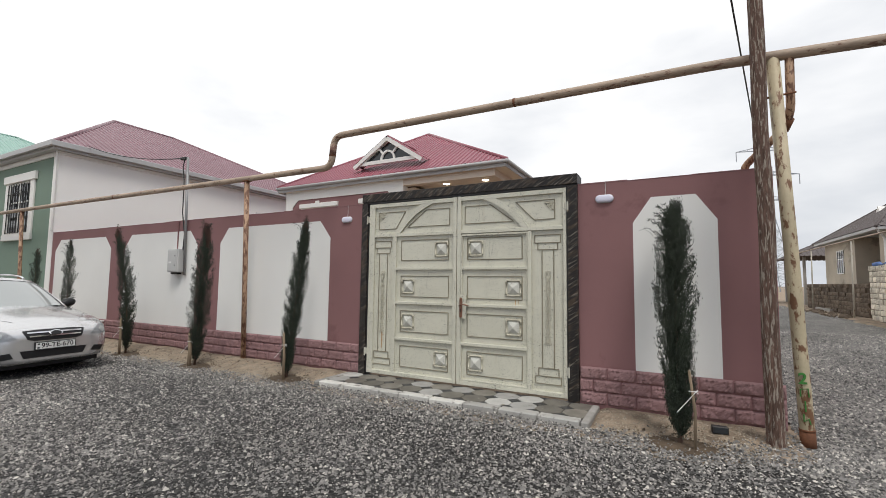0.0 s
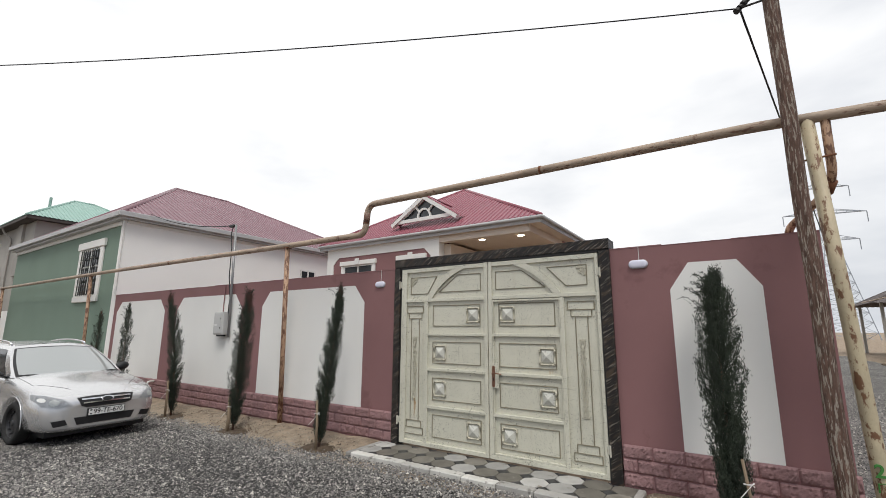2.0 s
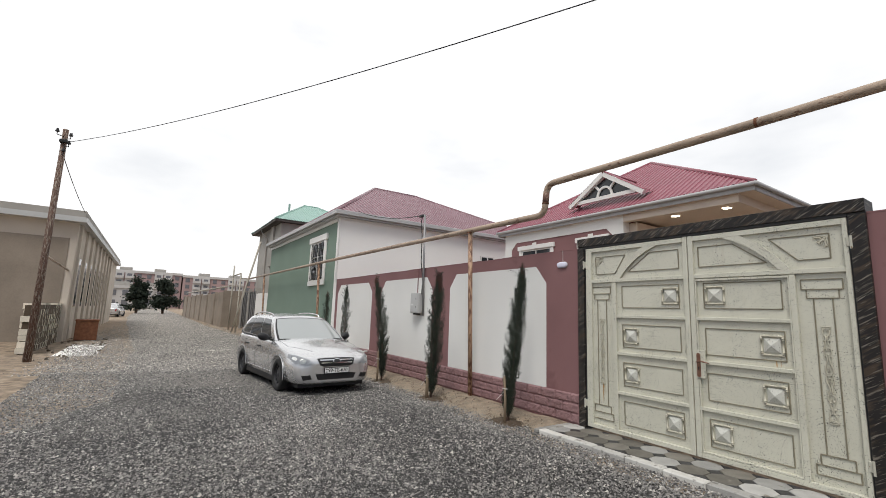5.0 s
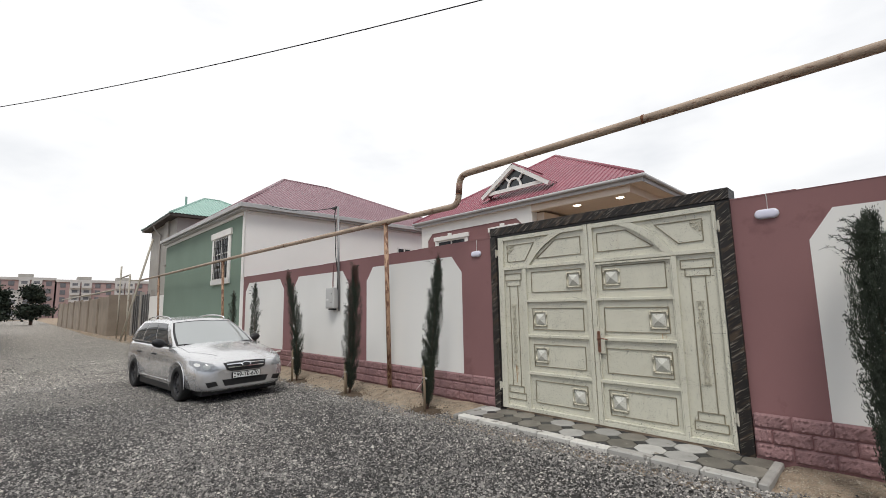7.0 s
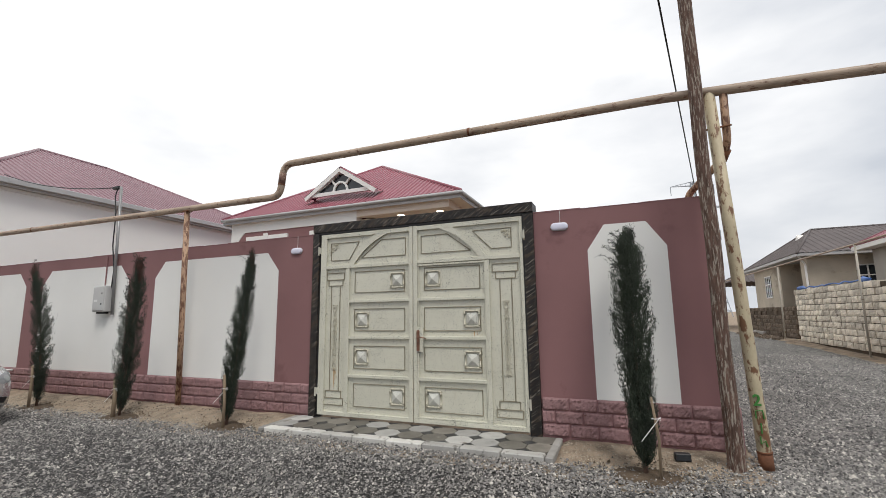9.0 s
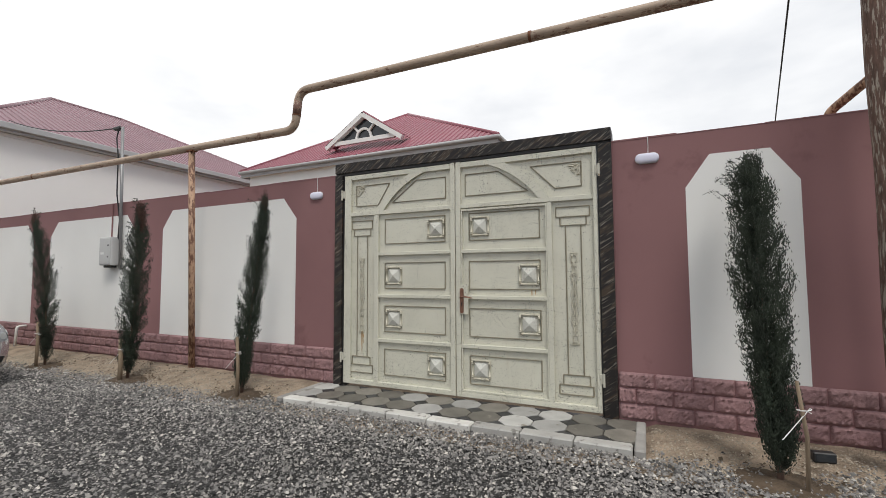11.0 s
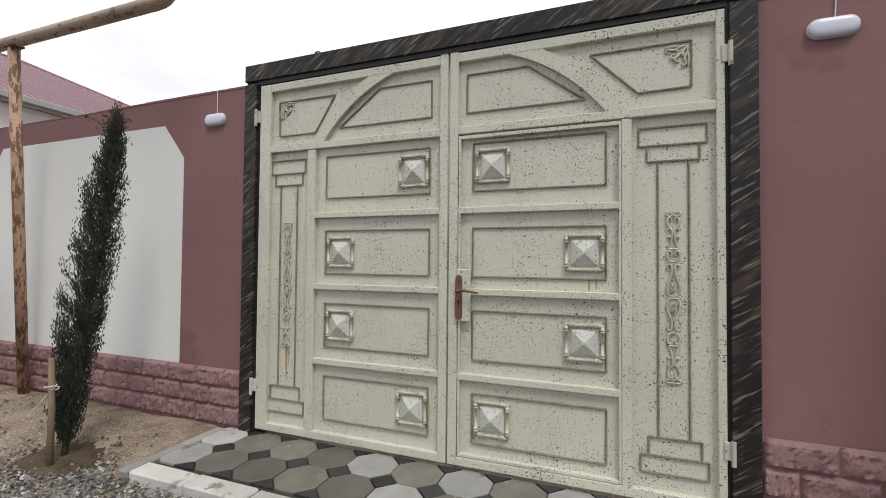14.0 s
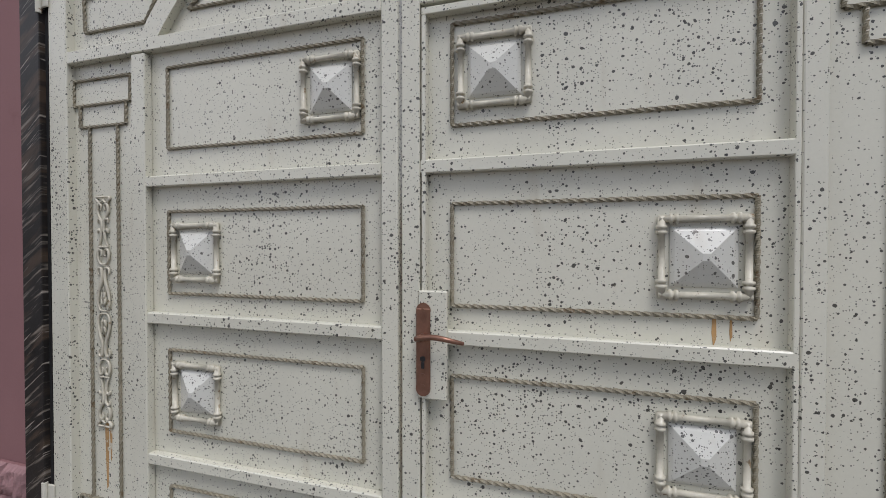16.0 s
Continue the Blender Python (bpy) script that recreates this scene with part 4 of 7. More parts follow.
def build_brown_house():
    g = thing("brown_house", "grey-brown rendered house with sea-green sheet roof", "house")
    x0, x1, y0, y1, ze = -33.6, -26.7, 0.8, 7.6, 7.28
    part("wall", boxes((x0, x1, y0, y1, -0.3, ze)), M_CONC, g, "grey-brown cement render")
    part("pilaster", boxes((-29.2, -28.4, y0 - 0.12, y0, 4.5, ze)), M_CONC, g)
    part("eave", boxes((x0 - 0.6, x1 + 0.4, y0 - 0.5, y1, ze, ze + 0.16)), M_EAVE, g, "dark brown eave boards")
    hip_roof(g, x0 - 0.62, x1 + 0.42, y0 - 0.52, y1, ze + 0.165, (-30.4, 3.2, 9.5), (-30.4, 4.2, 9.5), M_ROOFG)
    bm = bmesh.new()
    tube([(-28.4, 1.6, 7.6), (-28.4, 1.6, 9.0)], 0.07, 8, bm)
    part("flue", bm, M_ROOFG, g)
    bm = bmesh.new()
    tube(bend([(-30.8, y0 - 0.45, ze), (-30.8, y0 - 0.35, ze - 0.25), (-30.5, y0 - 0.08, ze - 0.6), (-30.5, y0 - 0.08, 0)], 0.12, 4), 0.05, 8, bm)
    part("downpipe", bm, M_CONC, g)
    return g


build_brown_house()


def build_main_house():
    g = thing("main_house", "rose and cream bungalow with maroon ribbed roof and gabled dormer", "house")
    x0, x1, y0, y1, ze = -12.05, -1.75, 7.05, 17.5, 5.42
    wy = y0 + 0.18
    px = -5.75                                    # porch begins here
    part("wall", boxes((x0 + 0.35, px, wy, wy + 0.3, -0.2, 4.98), (x0 + 0.35, x0 + 0.65, wy + 0.3, y1 - 0.3, -0.2, ze), (x1 - 0.75, x1 - 0.45, 10.4, y1 - 0.3, -0.2, ze), (x0 + 0.35, x1 - 0.45, y1 - 0.6, y1 - 0.3, -0.2, ze), (px - 0.3, x1 - 0.75, 10.1, 10.4, -0.2, ze)), M_ROSE, g, "rose render")
    part("frieze", boxes((x0 + 0.345, px + 0.005, wy - 0.03, wy + 0.31, 4.98, 5.38), (x0 + 0.345, x0 + 0.75, wy - 0.028, wy, 0, 4.98), (px - 0.38, px + 0.005, wy - 0.028, wy + 0.31, 0, 4.98)), M_WHITE, g, "off-white painted band under the eave")
    bm = prism([(x0 + 0.75, 4.98), (x0 + 1.05, 4.98), (x0 + 0.75, 4.68)], wy - 0.028, wy)
    part("frieze_corner", bm, M_WHITE, g)
    part("frieze_corner", prism([(px - 0.38, 4.98), (px - 0.68, 4.98), (px - 0.38, 4.68)], wy - 0.028, wy), M_WHITE, g)
    part("porch_wall", boxes((px + 0.006, px + 0.3, wy + 0.31, 10.1, -0.2, 5.1), (px + 0.3, x1 - 0.75, 10.05, 10.1, -0.2, 5.1)), M_SOFFIT, g)
    part("porch_beam", boxes((px + 0.006, x1 - 0.45, wy - 0.03, wy + 0.25, 5.12, 5.38), (x1 - 0.75, x1 - 0.45, wy + 0.25, 10.4, 5.12, 5.38)), M_SOFFIT, g)
    part("porch_ceiling", boxes((px + 0.006, x1 - 0.75, wy + 0.25, 10.05, 5.20, 5.25)), M_SOFFIT, g)
    part("fascia", boxes((x0, x1, y0, y0 + 0.04, ze - 0.08, ze + 0.14), (x1 - 0.04, x1, y0 + 0.04, y1, ze - 0.08, ze + 0.14), (x0, x0 + 0.04, y0 + 0.04, y1, ze - 0.08, ze + 0.14)), M_FASCIA, g)
    bm = bmesh.new()
    tube([(x0 - 0.02, y0 - 0.05, ze + 0.09), (x1 + 0.05, y0 - 0.05, ze + 0.09)], 0.06, 8, bm)
    tube([(x1 + 0.05, y0 - 0.05, ze + 0.09), (x1 + 0.05, y1, ze + 0.09)], 0.06, 8, bm)
    part("gutter", bm, M_FASCIA, g, smooth=True)
    part("soffit", boxes((x0, x1, y0 + 0.04, wy - 0.031, ze - 0.06, ze - 0.04), (x1 - 0.45, x1 - 0.04, wy - 0.031, y1, ze - 0.06, ze - 0.04)), M_SOFFIT, g)
    rs = hip_roof(g, x0 - 0.02, x1 + 0.02, y0 - 0.02, y1 + 0.02, ze + 0.145, (-7.42, 11.9, 8.72), (-7.42, 12.6, 8.72), M_ROOFM)
    # windows of the street front
    for a, b in ((-10.65, -9.0), (-7.55, -6.5)):
        window(g, a, b, 3.0, 4.60, wy - 0.005)
        part("window_surround", boxes((a - 0.14, a, wy - 0.07, wy, 2.9, 4.60), (b, b + 0.14, wy - 0.07, wy, 2.9, 4.60), (a - 0.20, b + 0.20, wy - 0.1, wy, 4.60, 4.78), ((a + b) / 2 - 0.11, (a + b) / 2 + 0.11, wy - 0.14, wy - 0.1, 4.60, 4.86), bevel=0.01), M_TRIMW, g)
    # dormer
    dy, cx, zb, za, hw = 7.45, -6.64, 6.06, 7.06, 1.55
    d = part("dormer", prism([(cx - hw + 0.2, zb + 0.1), (cx + hw - 0.2, zb + 0.1), (cx, za - 0.12)], dy + 0.06, dy + 0.1), M_GLASS, g, "gabled roof dormer with white sunburst window")
    def bar(p, q, w, y0b, y1b, bm):
        p, q = Vector(p), Vector(q)
        n = Vector((-(q - p).y, (q - p).x)).normalized() * w / 2
        prism([(p + n)[:], (q + n)[:], (q - n)[:], (p - n)[:]], y0b, y1b, bm)
    bm = bmesh.new()
    bar((cx - hw, zb), (cx, za), 0.15, dy - 0.1, dy + 0.06, bm)
    part("barge_board", bm, M_TRIMW, d)
    bm = bmesh.new()
    bar((cx + hw, zb), (cx, za), 0.15, dy - 0.102, dy + 0.058, bm)
    part("barge_board", bm, M_TRIMW, d)
    bm = bmesh.new()
    bar((cx - hw + 0.3, zb + 0.13), (cx + hw - 0.3, zb + 0.13), 0.14, dy - 0.05, dy + 0.055, bm)
    zr = zb + 0.2
    for ang in (48, 90, 132):
        if ang != 90:
            bar((cx + 0.28 * math.cos(radians(ang)), zr + 0.28 * math.sin(radians(ang))), (cx + 0.72 * math.cos(radians(ang)), zr + 0.72 * math.sin(radians(ang))), 0.07, dy - 0.02, dy + 0.05, bm)
    for i in range(12):
        a0, a1 = math.pi * i / 12, math.pi * (i + 1) / 12
        bar((cx + 0.30 * math.cos(a0), zr + 0.34 * math.sin(a0)), (cx + 0.30 * math.cos(a1), zr + 0.34 * math.sin(a1)), 0.075, dy - 0.015, dy + 0.05, bm)
    part("muntins", bm, M_TRIMW, d)
    bm = bmesh.new()
    roof_slope(bm, (cx - hw - 0.02, dy - 0.1, zb + 0.10), (cx - hw - 0.02, dy + 0.5, zb + 0.10), (cx, dy - 0.1, za + 0.10), (cx, dy + 2.2, za + 0.10))
    roof_slope(bm, (cx + hw + 0.02, dy - 0.1, zb + 0.10), (cx + hw + 0.02, dy + 0.5, zb + 0.10), (cx, dy - 0.1, za + 0.10), (cx, dy + 2.2, za + 0.10))
    part("dormer_roof", bm, M_ROOFM, d)
    bm = bmesh.new()
    ridge_cap(bm, (cx, dy - 0.02, za + 0.11), (cx, dy + 2.4, za + 0.11), 0.04)
    part("dormer_ridge", bm, M_ROOFM, d)
    # porch downlights
    for x, y in ((-4.35, 7.95), (-2.85, 8.0)):
        bm = bmesh.new()
        tube([(x, y, 5.185), (x, y, 5.20)], 0.12, 16, bm)
        part("downlight", bm, M_GLOW, g, "lit round porch downlight")
    return g


M_GLOW = bpy.data.materials.new("warm_lamp_glow")
M_GLOW.use_nodes = True
M_GLOW.node_tree.nodes["Principled BSDF"].inputs["Emission Color"].default_value = (1.0, 0.86, 0.62, 1)
M_GLOW.node_tree.nodes["Principled BSDF"].inputs["Emission Strength"].default_value = 6.0
main_house = build_main_house()
main_house.matrix_basis = Matrix.Translation((0.2826, -0.692, 0.0787)) @ Matrix.Scale(0.8816, 4)

# ---- pipes, poles and wires ----
PY = -0.44                    # line of the gas pipe


def build_pipes():
    g = thing("gas_pipe", "ochre-painted overhead gas pipe with rust, on posts along the wall", "pipe")
    bm = bmesh.new()
    tube(bend([(-29.3, PY, 3.56), (-11.8, PY, 3.50), (-2.20, PY, 3.415), (-2.14, PY, 3.94), (3.3, PY, 3.925), (9.5, PY - 0.05, 3.62), (34, PY - 0.4, 3.0)], 0.17), 0.054, 14, bm)
    part("pipe_run", bm, M_PIPETOP, g, smooth=True)
    for p, q in (((-2.178, PY, 3.60), (-2.177, PY, 3.615)), ((-9.1, PY, 3.475), (-9.06, PY, 3.475)), ((1.0, PY, 3.934), (1.03, PY, 3.934))):
        part("weld_seam", tube([p, q], 0.058, 14), M_RUST, g, smooth=True)
    part("rusted_riser", tube([(-2.177, PY, 3.615), (-2.156, PY, 3.80)], 0.0555, 14), M_RISER, g, "reddish rust on the riser", smooth=True)
    for x, top, r, fx, fy in ((-4.30, 3.39, 0.047, -4.56, -0.14), (-14.3, 3.46, 0.047, -14.33, -0.30), (-24.4, 3.49, 0.05, -24.4, -0.3)):
        bm = bmesh.new()
        tube([(fx, fy, -0.3), (x, PY, top)], r, 12, bm)
        part("post", bm, M_PIPE, g, smooth=True)
        bm = boxes((x - 0.07, x + 0.07, PY - 0.05, PY + 0.05, top - 0.012, top + 0.004))
        part("post_bracket", bm, M_RUST, g)
    # stout cream post at the corner
    bm = bmesh.new()
    tube([(3.975, -0.385, -0.3), (3.965, -0.385, 0.0), (3.90, -0.40, 1.9), (3.815, -0.43, 3.885)], 0.062, 16, bm)
    post = part("corner_post", bm, M_YPOST, g, "cream-painted steel post with rust and green spray marks", smooth=True)
    bm = bmesh.new()
    tube([(3.967, -0.385, -0.06), (3.961, -0.386, 0.12)], 0.0650, 16, bm)
    tube([(3.9611, -0.386, 0.115), (3.9604, -0.386, 0.135)], 0.068, 16, bm)
    part("rusty_foot", bm, M_RUST, post, smooth=True)
    bm = bmesh.new()
    tube(bend([(3.955, PY, 3.90), (3.965, PY + 0.10, 3.33), (3.93, PY + 0.24, 3.19), (3.62, 0.30, 2.93), (3.56, 0.42, 1.0)], 0.09), 0.04, 12, bm)
    part("branch_pipe", bm, M_PIPE, g, smooth=True)
    bm = bmesh.new()
    tube([(3.955, PY + 0.16, 3.27), (3.92, PY + 0.25, 3.18)], 0.055, 12, bm)
    part("valve", bm, M_RUST, g, smooth=True)
    bm = bmesh.new()
    tube([(3.74, PY + 0.01, 3.47), (4.0, PY + 0.01, 3.49)], 0.01, 6, bm)
    part("tie_rod", bm, M_RUST, g, smooth=True)
    # spray-painted marks on the post
    cu = bpy.data.curves.new("mark_two", "FONT")
    cu.body, cu.size, cu.extrude, cu.offset = "2", 0.15, 0.004, 0.003
    cu.align_x = "CENTER"
    ob = new("mark_two", cu)
    ob.matrix_basis = pose(3.930, -0.463, 0.575, 90, 0, 12)
    me = bpy.data.meshes.new_from_object(ob.evaluated_get(bpy.context.evaluated_depsgraph_get()))
    bpy.data.objects.remove(ob)
    me.materials.append(M_SPRAY)
    mk = piece("painted_two", me, pose(3.930, -0.463, 0.575, 90, 0, 12), post)
    bm = bmesh.new()
    for z, pts in ((0.50, ((-0.03, -0.05), (-0.03, 0.02), (0.03, 0.03), (0.035, -0.05))), (0.36, ((0, -0.05), (0.0, 0.05))), (0.245, ((-0.02, 0.04), (-0.02, -0.03), (0.02, 0.0), (0.03, -0.05)))):
        tube([(3.955 - 0.03 * z + x, -0.452, z + dz) for x, dz in pts], 0.0065, 6, bm)
    part("painted_marks", bm, M_SPRAY, post)


build_pipes()


def build_wood_pole():
    g = thing("utility_pole", "weathered wooden utility pole with bleached and reddish grain", "utility pole")
    bm = bmesh.new()
    n = 40
    tube([(3.685 - 0.02 * i / n + 0.006 * math.sin(i * 0.5), -0.555, -0.3 + 6.3 * i / n) for i in range(n + 1)], [0.078 - 0.016 * i / n for i in range(n + 1)], 18, bm, wobble=0.2)
    part("shaft", bm, M_WOOD, g, smooth=True)
    bm = bmesh.new()
    for z in (5.28, 5.42):
        tube([(3.67, -0.555, z), (3.42, -0.5, z + 0.03)], 0.012, 6, bm)
    part("hook", bm, M_BLACK, g)
    bm = bmesh.new()
    for k in range(5):
        tube([(3.52 - 0.035 * k, -0.46 - 0.012 * k, 5.45 - 0.04 * k), (3.50 - 0.035 * k, -0.47 - 0.012 * k, 5.43 - 0.04 * k)], 0.035 - 0.004 * (k % 2), 10, bm)
    part("insulator", bm, M_CABLE, g)
    return g


build_wood_pole()


def sag(p, q, drop, n=24):
    p, q = Vector(p), Vector(q)
    return [p.lerp(q, i / n) - Vector((0, 0, drop * 4 * (i / n) * (1 - i / n))) for i in range(n + 1)]


def wire(name, p, q, drop, r, label):
    tagged(part(name, tube(sag(p, q, drop), r, 6), M_CABLE, smooth=True), label, "cable")


LP = (-13.9, -8.6)            # pole across the lane
wire("overhead_cable", (3.40, -0.48, 5.32), (LP[0] + 0.15, LP[1] + 0.1, 6.36), 0.33, 0.008, "black overhead cable strung across the lane")
wire("overhead_cable", (3.67, -0.55, 5.42), (32, 6, 6.6), 0.5, 0.008, "thin black overhead cable leaving the wooden pole")
wire("service_cable", (3.40, -0.46, 5.33), (8.96, 30.6, 2.8), 0.0, 0.012, "black service cable running off along the side lane")
wire("service_cable", (LP[0] + 0.1, LP[1], 6.1), (-21.7, -8.7, 5.5), 0.1, 0.012, "black service cable slung to the roadside building")
wire("service_cable", (-7.03, -0.10, 4.26), (-13.2, 0.6, 5.62), 0.16, 0.011, "black service cable from mast to the house eave")


def build_far_pole():
    g = thing("utility_pole", "wooden utility pole with dark insulators across the lane", "utility pole")
    bm = bmesh.new()
    tube([(LP[0], LP[1], -0.3), (LP[0] - 0.05, LP[1], 6.8)], [0.1, 0.07], 12, bm)
    part("shaft", bm, M_WOOD, g, smooth=True)
    for k, (dy, z) in enumerate(((-0.16, 6.62), (0.16, 6.55), (0.14, 6.30), (0.05, 6.05))):
        bm = bmesh.new()
        tube([(LP[0], LP[1], z - 0.06), (LP[0] + 0.12, LP[1] + dy, z - 0.06), (LP[0] + 0.13, LP[1] + dy, z + 0.03)], 0.014, 6, bm)
        part("hook", bm, M_BLACK, g)
        bm = bmesh.new()
        x = LP[0] + 0.13
        tube([(x, LP[1] + dy, z + 0.02), (x, LP[1] + dy, z + 0.06), (x, LP[1] + dy, z + 0.07), (x, LP[1] + dy, z + 0.12)], [0.05, 0.05, 0.035, 0.03], 8, bm)
        part("insulator", bm, M_CABLE, g)
    bm = boxes((LP[0] - 0.09, LP[0] + 0.09, LP[1] - 0.1, LP[1] + 0.1, 6.36, 6.46), bevel=0.02)
    part("bracket", bm, M_BLACK, g)


build_far_pole()


# ---- wall fittings ----
def build_bulkhead(x, z):
    g = thing("wall_lamp", "white oval bulkhead lamp on the rose wall", "wall lamp", pose(x, WF, z) @ Matrix.Scale(0.88, 4), group="wall lamps")
    def capsule(levels):
        bm = bmesh.new()
        rings = []
        for inset, y in levels:
            r = 0.059 - inset
            rings.append([bm.verts.new(((0.066 if math.cos(q) > 0 else -0.066) + r * math.cos(q), y, r * math.sin(q))) for q in [2 * math.pi * (k + 0.5) / 32 for k in range(32)]])
        for p, q in zip(rings, rings[1:]):
            for k in range(32):
                bm.faces.new((p[k], p[(k + 1) % 32], q[(k + 1) % 32], q[k]))
        bm.faces.new(rings[-1])
        bmesh.ops.recalc_face_normals(bm, faces=bm.faces)
        return bm
    part("diffuser", capsule(((0.002, -0.010), (0.002, -0.024), (0.006, -0.034), (0.014, -0.041), (0.028, -0.046), (0.045, -0.048))), M_LAMP, g, smooth=True)
    part("base", capsule(((0.0, 0.003), (-0.003, -0.004), (-0.003, -0.012), (0.0, -0.014))), M_GREYPAINT, g, smooth=True)
    bm = bmesh.new()
    tube([(0.012, -0.006, 0.055), (0.016, -0.007, 0.15), (0.012, -0.006, (WTOP - z + 0.01) / 0.88)], 0.004, 6, bm)
    part("lead", bm, M_STRAP, g)


build_bulkhead(-2.165, 2.58)
build_bulkhead(2.082, 2.61)


def build_meter():
    g = thing("meter_box", "pale grey steel electricity meter box on the wall", "meter box", pose(-6.97, WF, 1.92))
    part("body", boxes((-0.19, 0.19, -0.17, -0.004, -0.26, 0.26), bevel=0.012), M_GREYPAINT, g)
    d = part("door", boxes((-0.165, 0.165, -0.185, -0.17, -0.235, 0.235), bevel=0.006), M_GREYPAINT, g)
    for z in (0.09, -0.12):
        part("latch", boxes((0.10, 0.125, -0.192, -0.185, z, z + 0.03)), M_BLACK, d)
    part("label_plate", boxes((-0.12, -0.02, -0.188, -0.185, -0.06, -0.02)), M_STRAP, d)
    part("bottom_glands", boxes((-0.12, 0.12, -0.13, -0.03, -0.30, -0.26), bevel=0.006), M_BLACK, g)
    bm = bmesh.new()
    tube([(-0.10, -0.02, 0.26), (-0.10, -0.02, WTOP - 1.93)], 0.012, 8, bm)
    part("conduit", bm, M_ROSE, g)
    m = thing("service_mast", "grey zinc service mast with cable clipped to the wall", "mast", pose(-6.71, WF - 0.05, 1.6))
    bm = bmesh.new()
    tube([(0, 0, 0), (-0.1, 0, 2.66)], 0.028, 10, bm)
    part("mast_tube", bm, M_STEEL, m, smooth=True)
    bm = bmesh.new()
    tube([(-0.16, -0.03, 2.64), (-0.22, -0.03, 2.45), (-0.13, -0.04, 2.1), (-0.14, -0.03, 1.4), (-0.04, -0.02, 0.9), (-0.1, -0.01, 0.35)], 0.012, 6, bm)
    part("mast_cable", bm, M_CABLE, m)
    part("mast_head", boxes((-0.34, -0.14, -0.04, 0.04, 2.62, 2.68), bevel=0.01), M_BLACK, m)


build_meter()


def build_flood():
    g = thing("ground_lamp", "small black flood lamp lying on the earth", "lamp", pose(3.23, -0.50, 0.0, 0, 0, 8))
    part("housing", boxes((-0.075, 0.075, -0.03, 0.04, 0.0, 0.075), bevel=0.008), M_BLACK, g)
    part("lens", boxes((-0.06, 0.06, -0.034, -0.03, 0.012, 0.063)), M_GLASS, g)


build_flood()


# ---- young cypresses ----
PROFILE = ((0.0, 0.42), (0.10, 0.55), (0.20, 0.66), (0.26, 0.86), (0.42, 1.0), (0.62, 0.95), (0.80, 0.74), (0.92, 0.42), (1.0, 0.14))
FULL_PROFILE = ((0.0, 0.45), (0.10, 0.60), (0.30, 0.72), (0.45, 0.95), (0.62, 1.0), (0.80, 0.92), (0.92, 0.66), (1.0, 0.25))


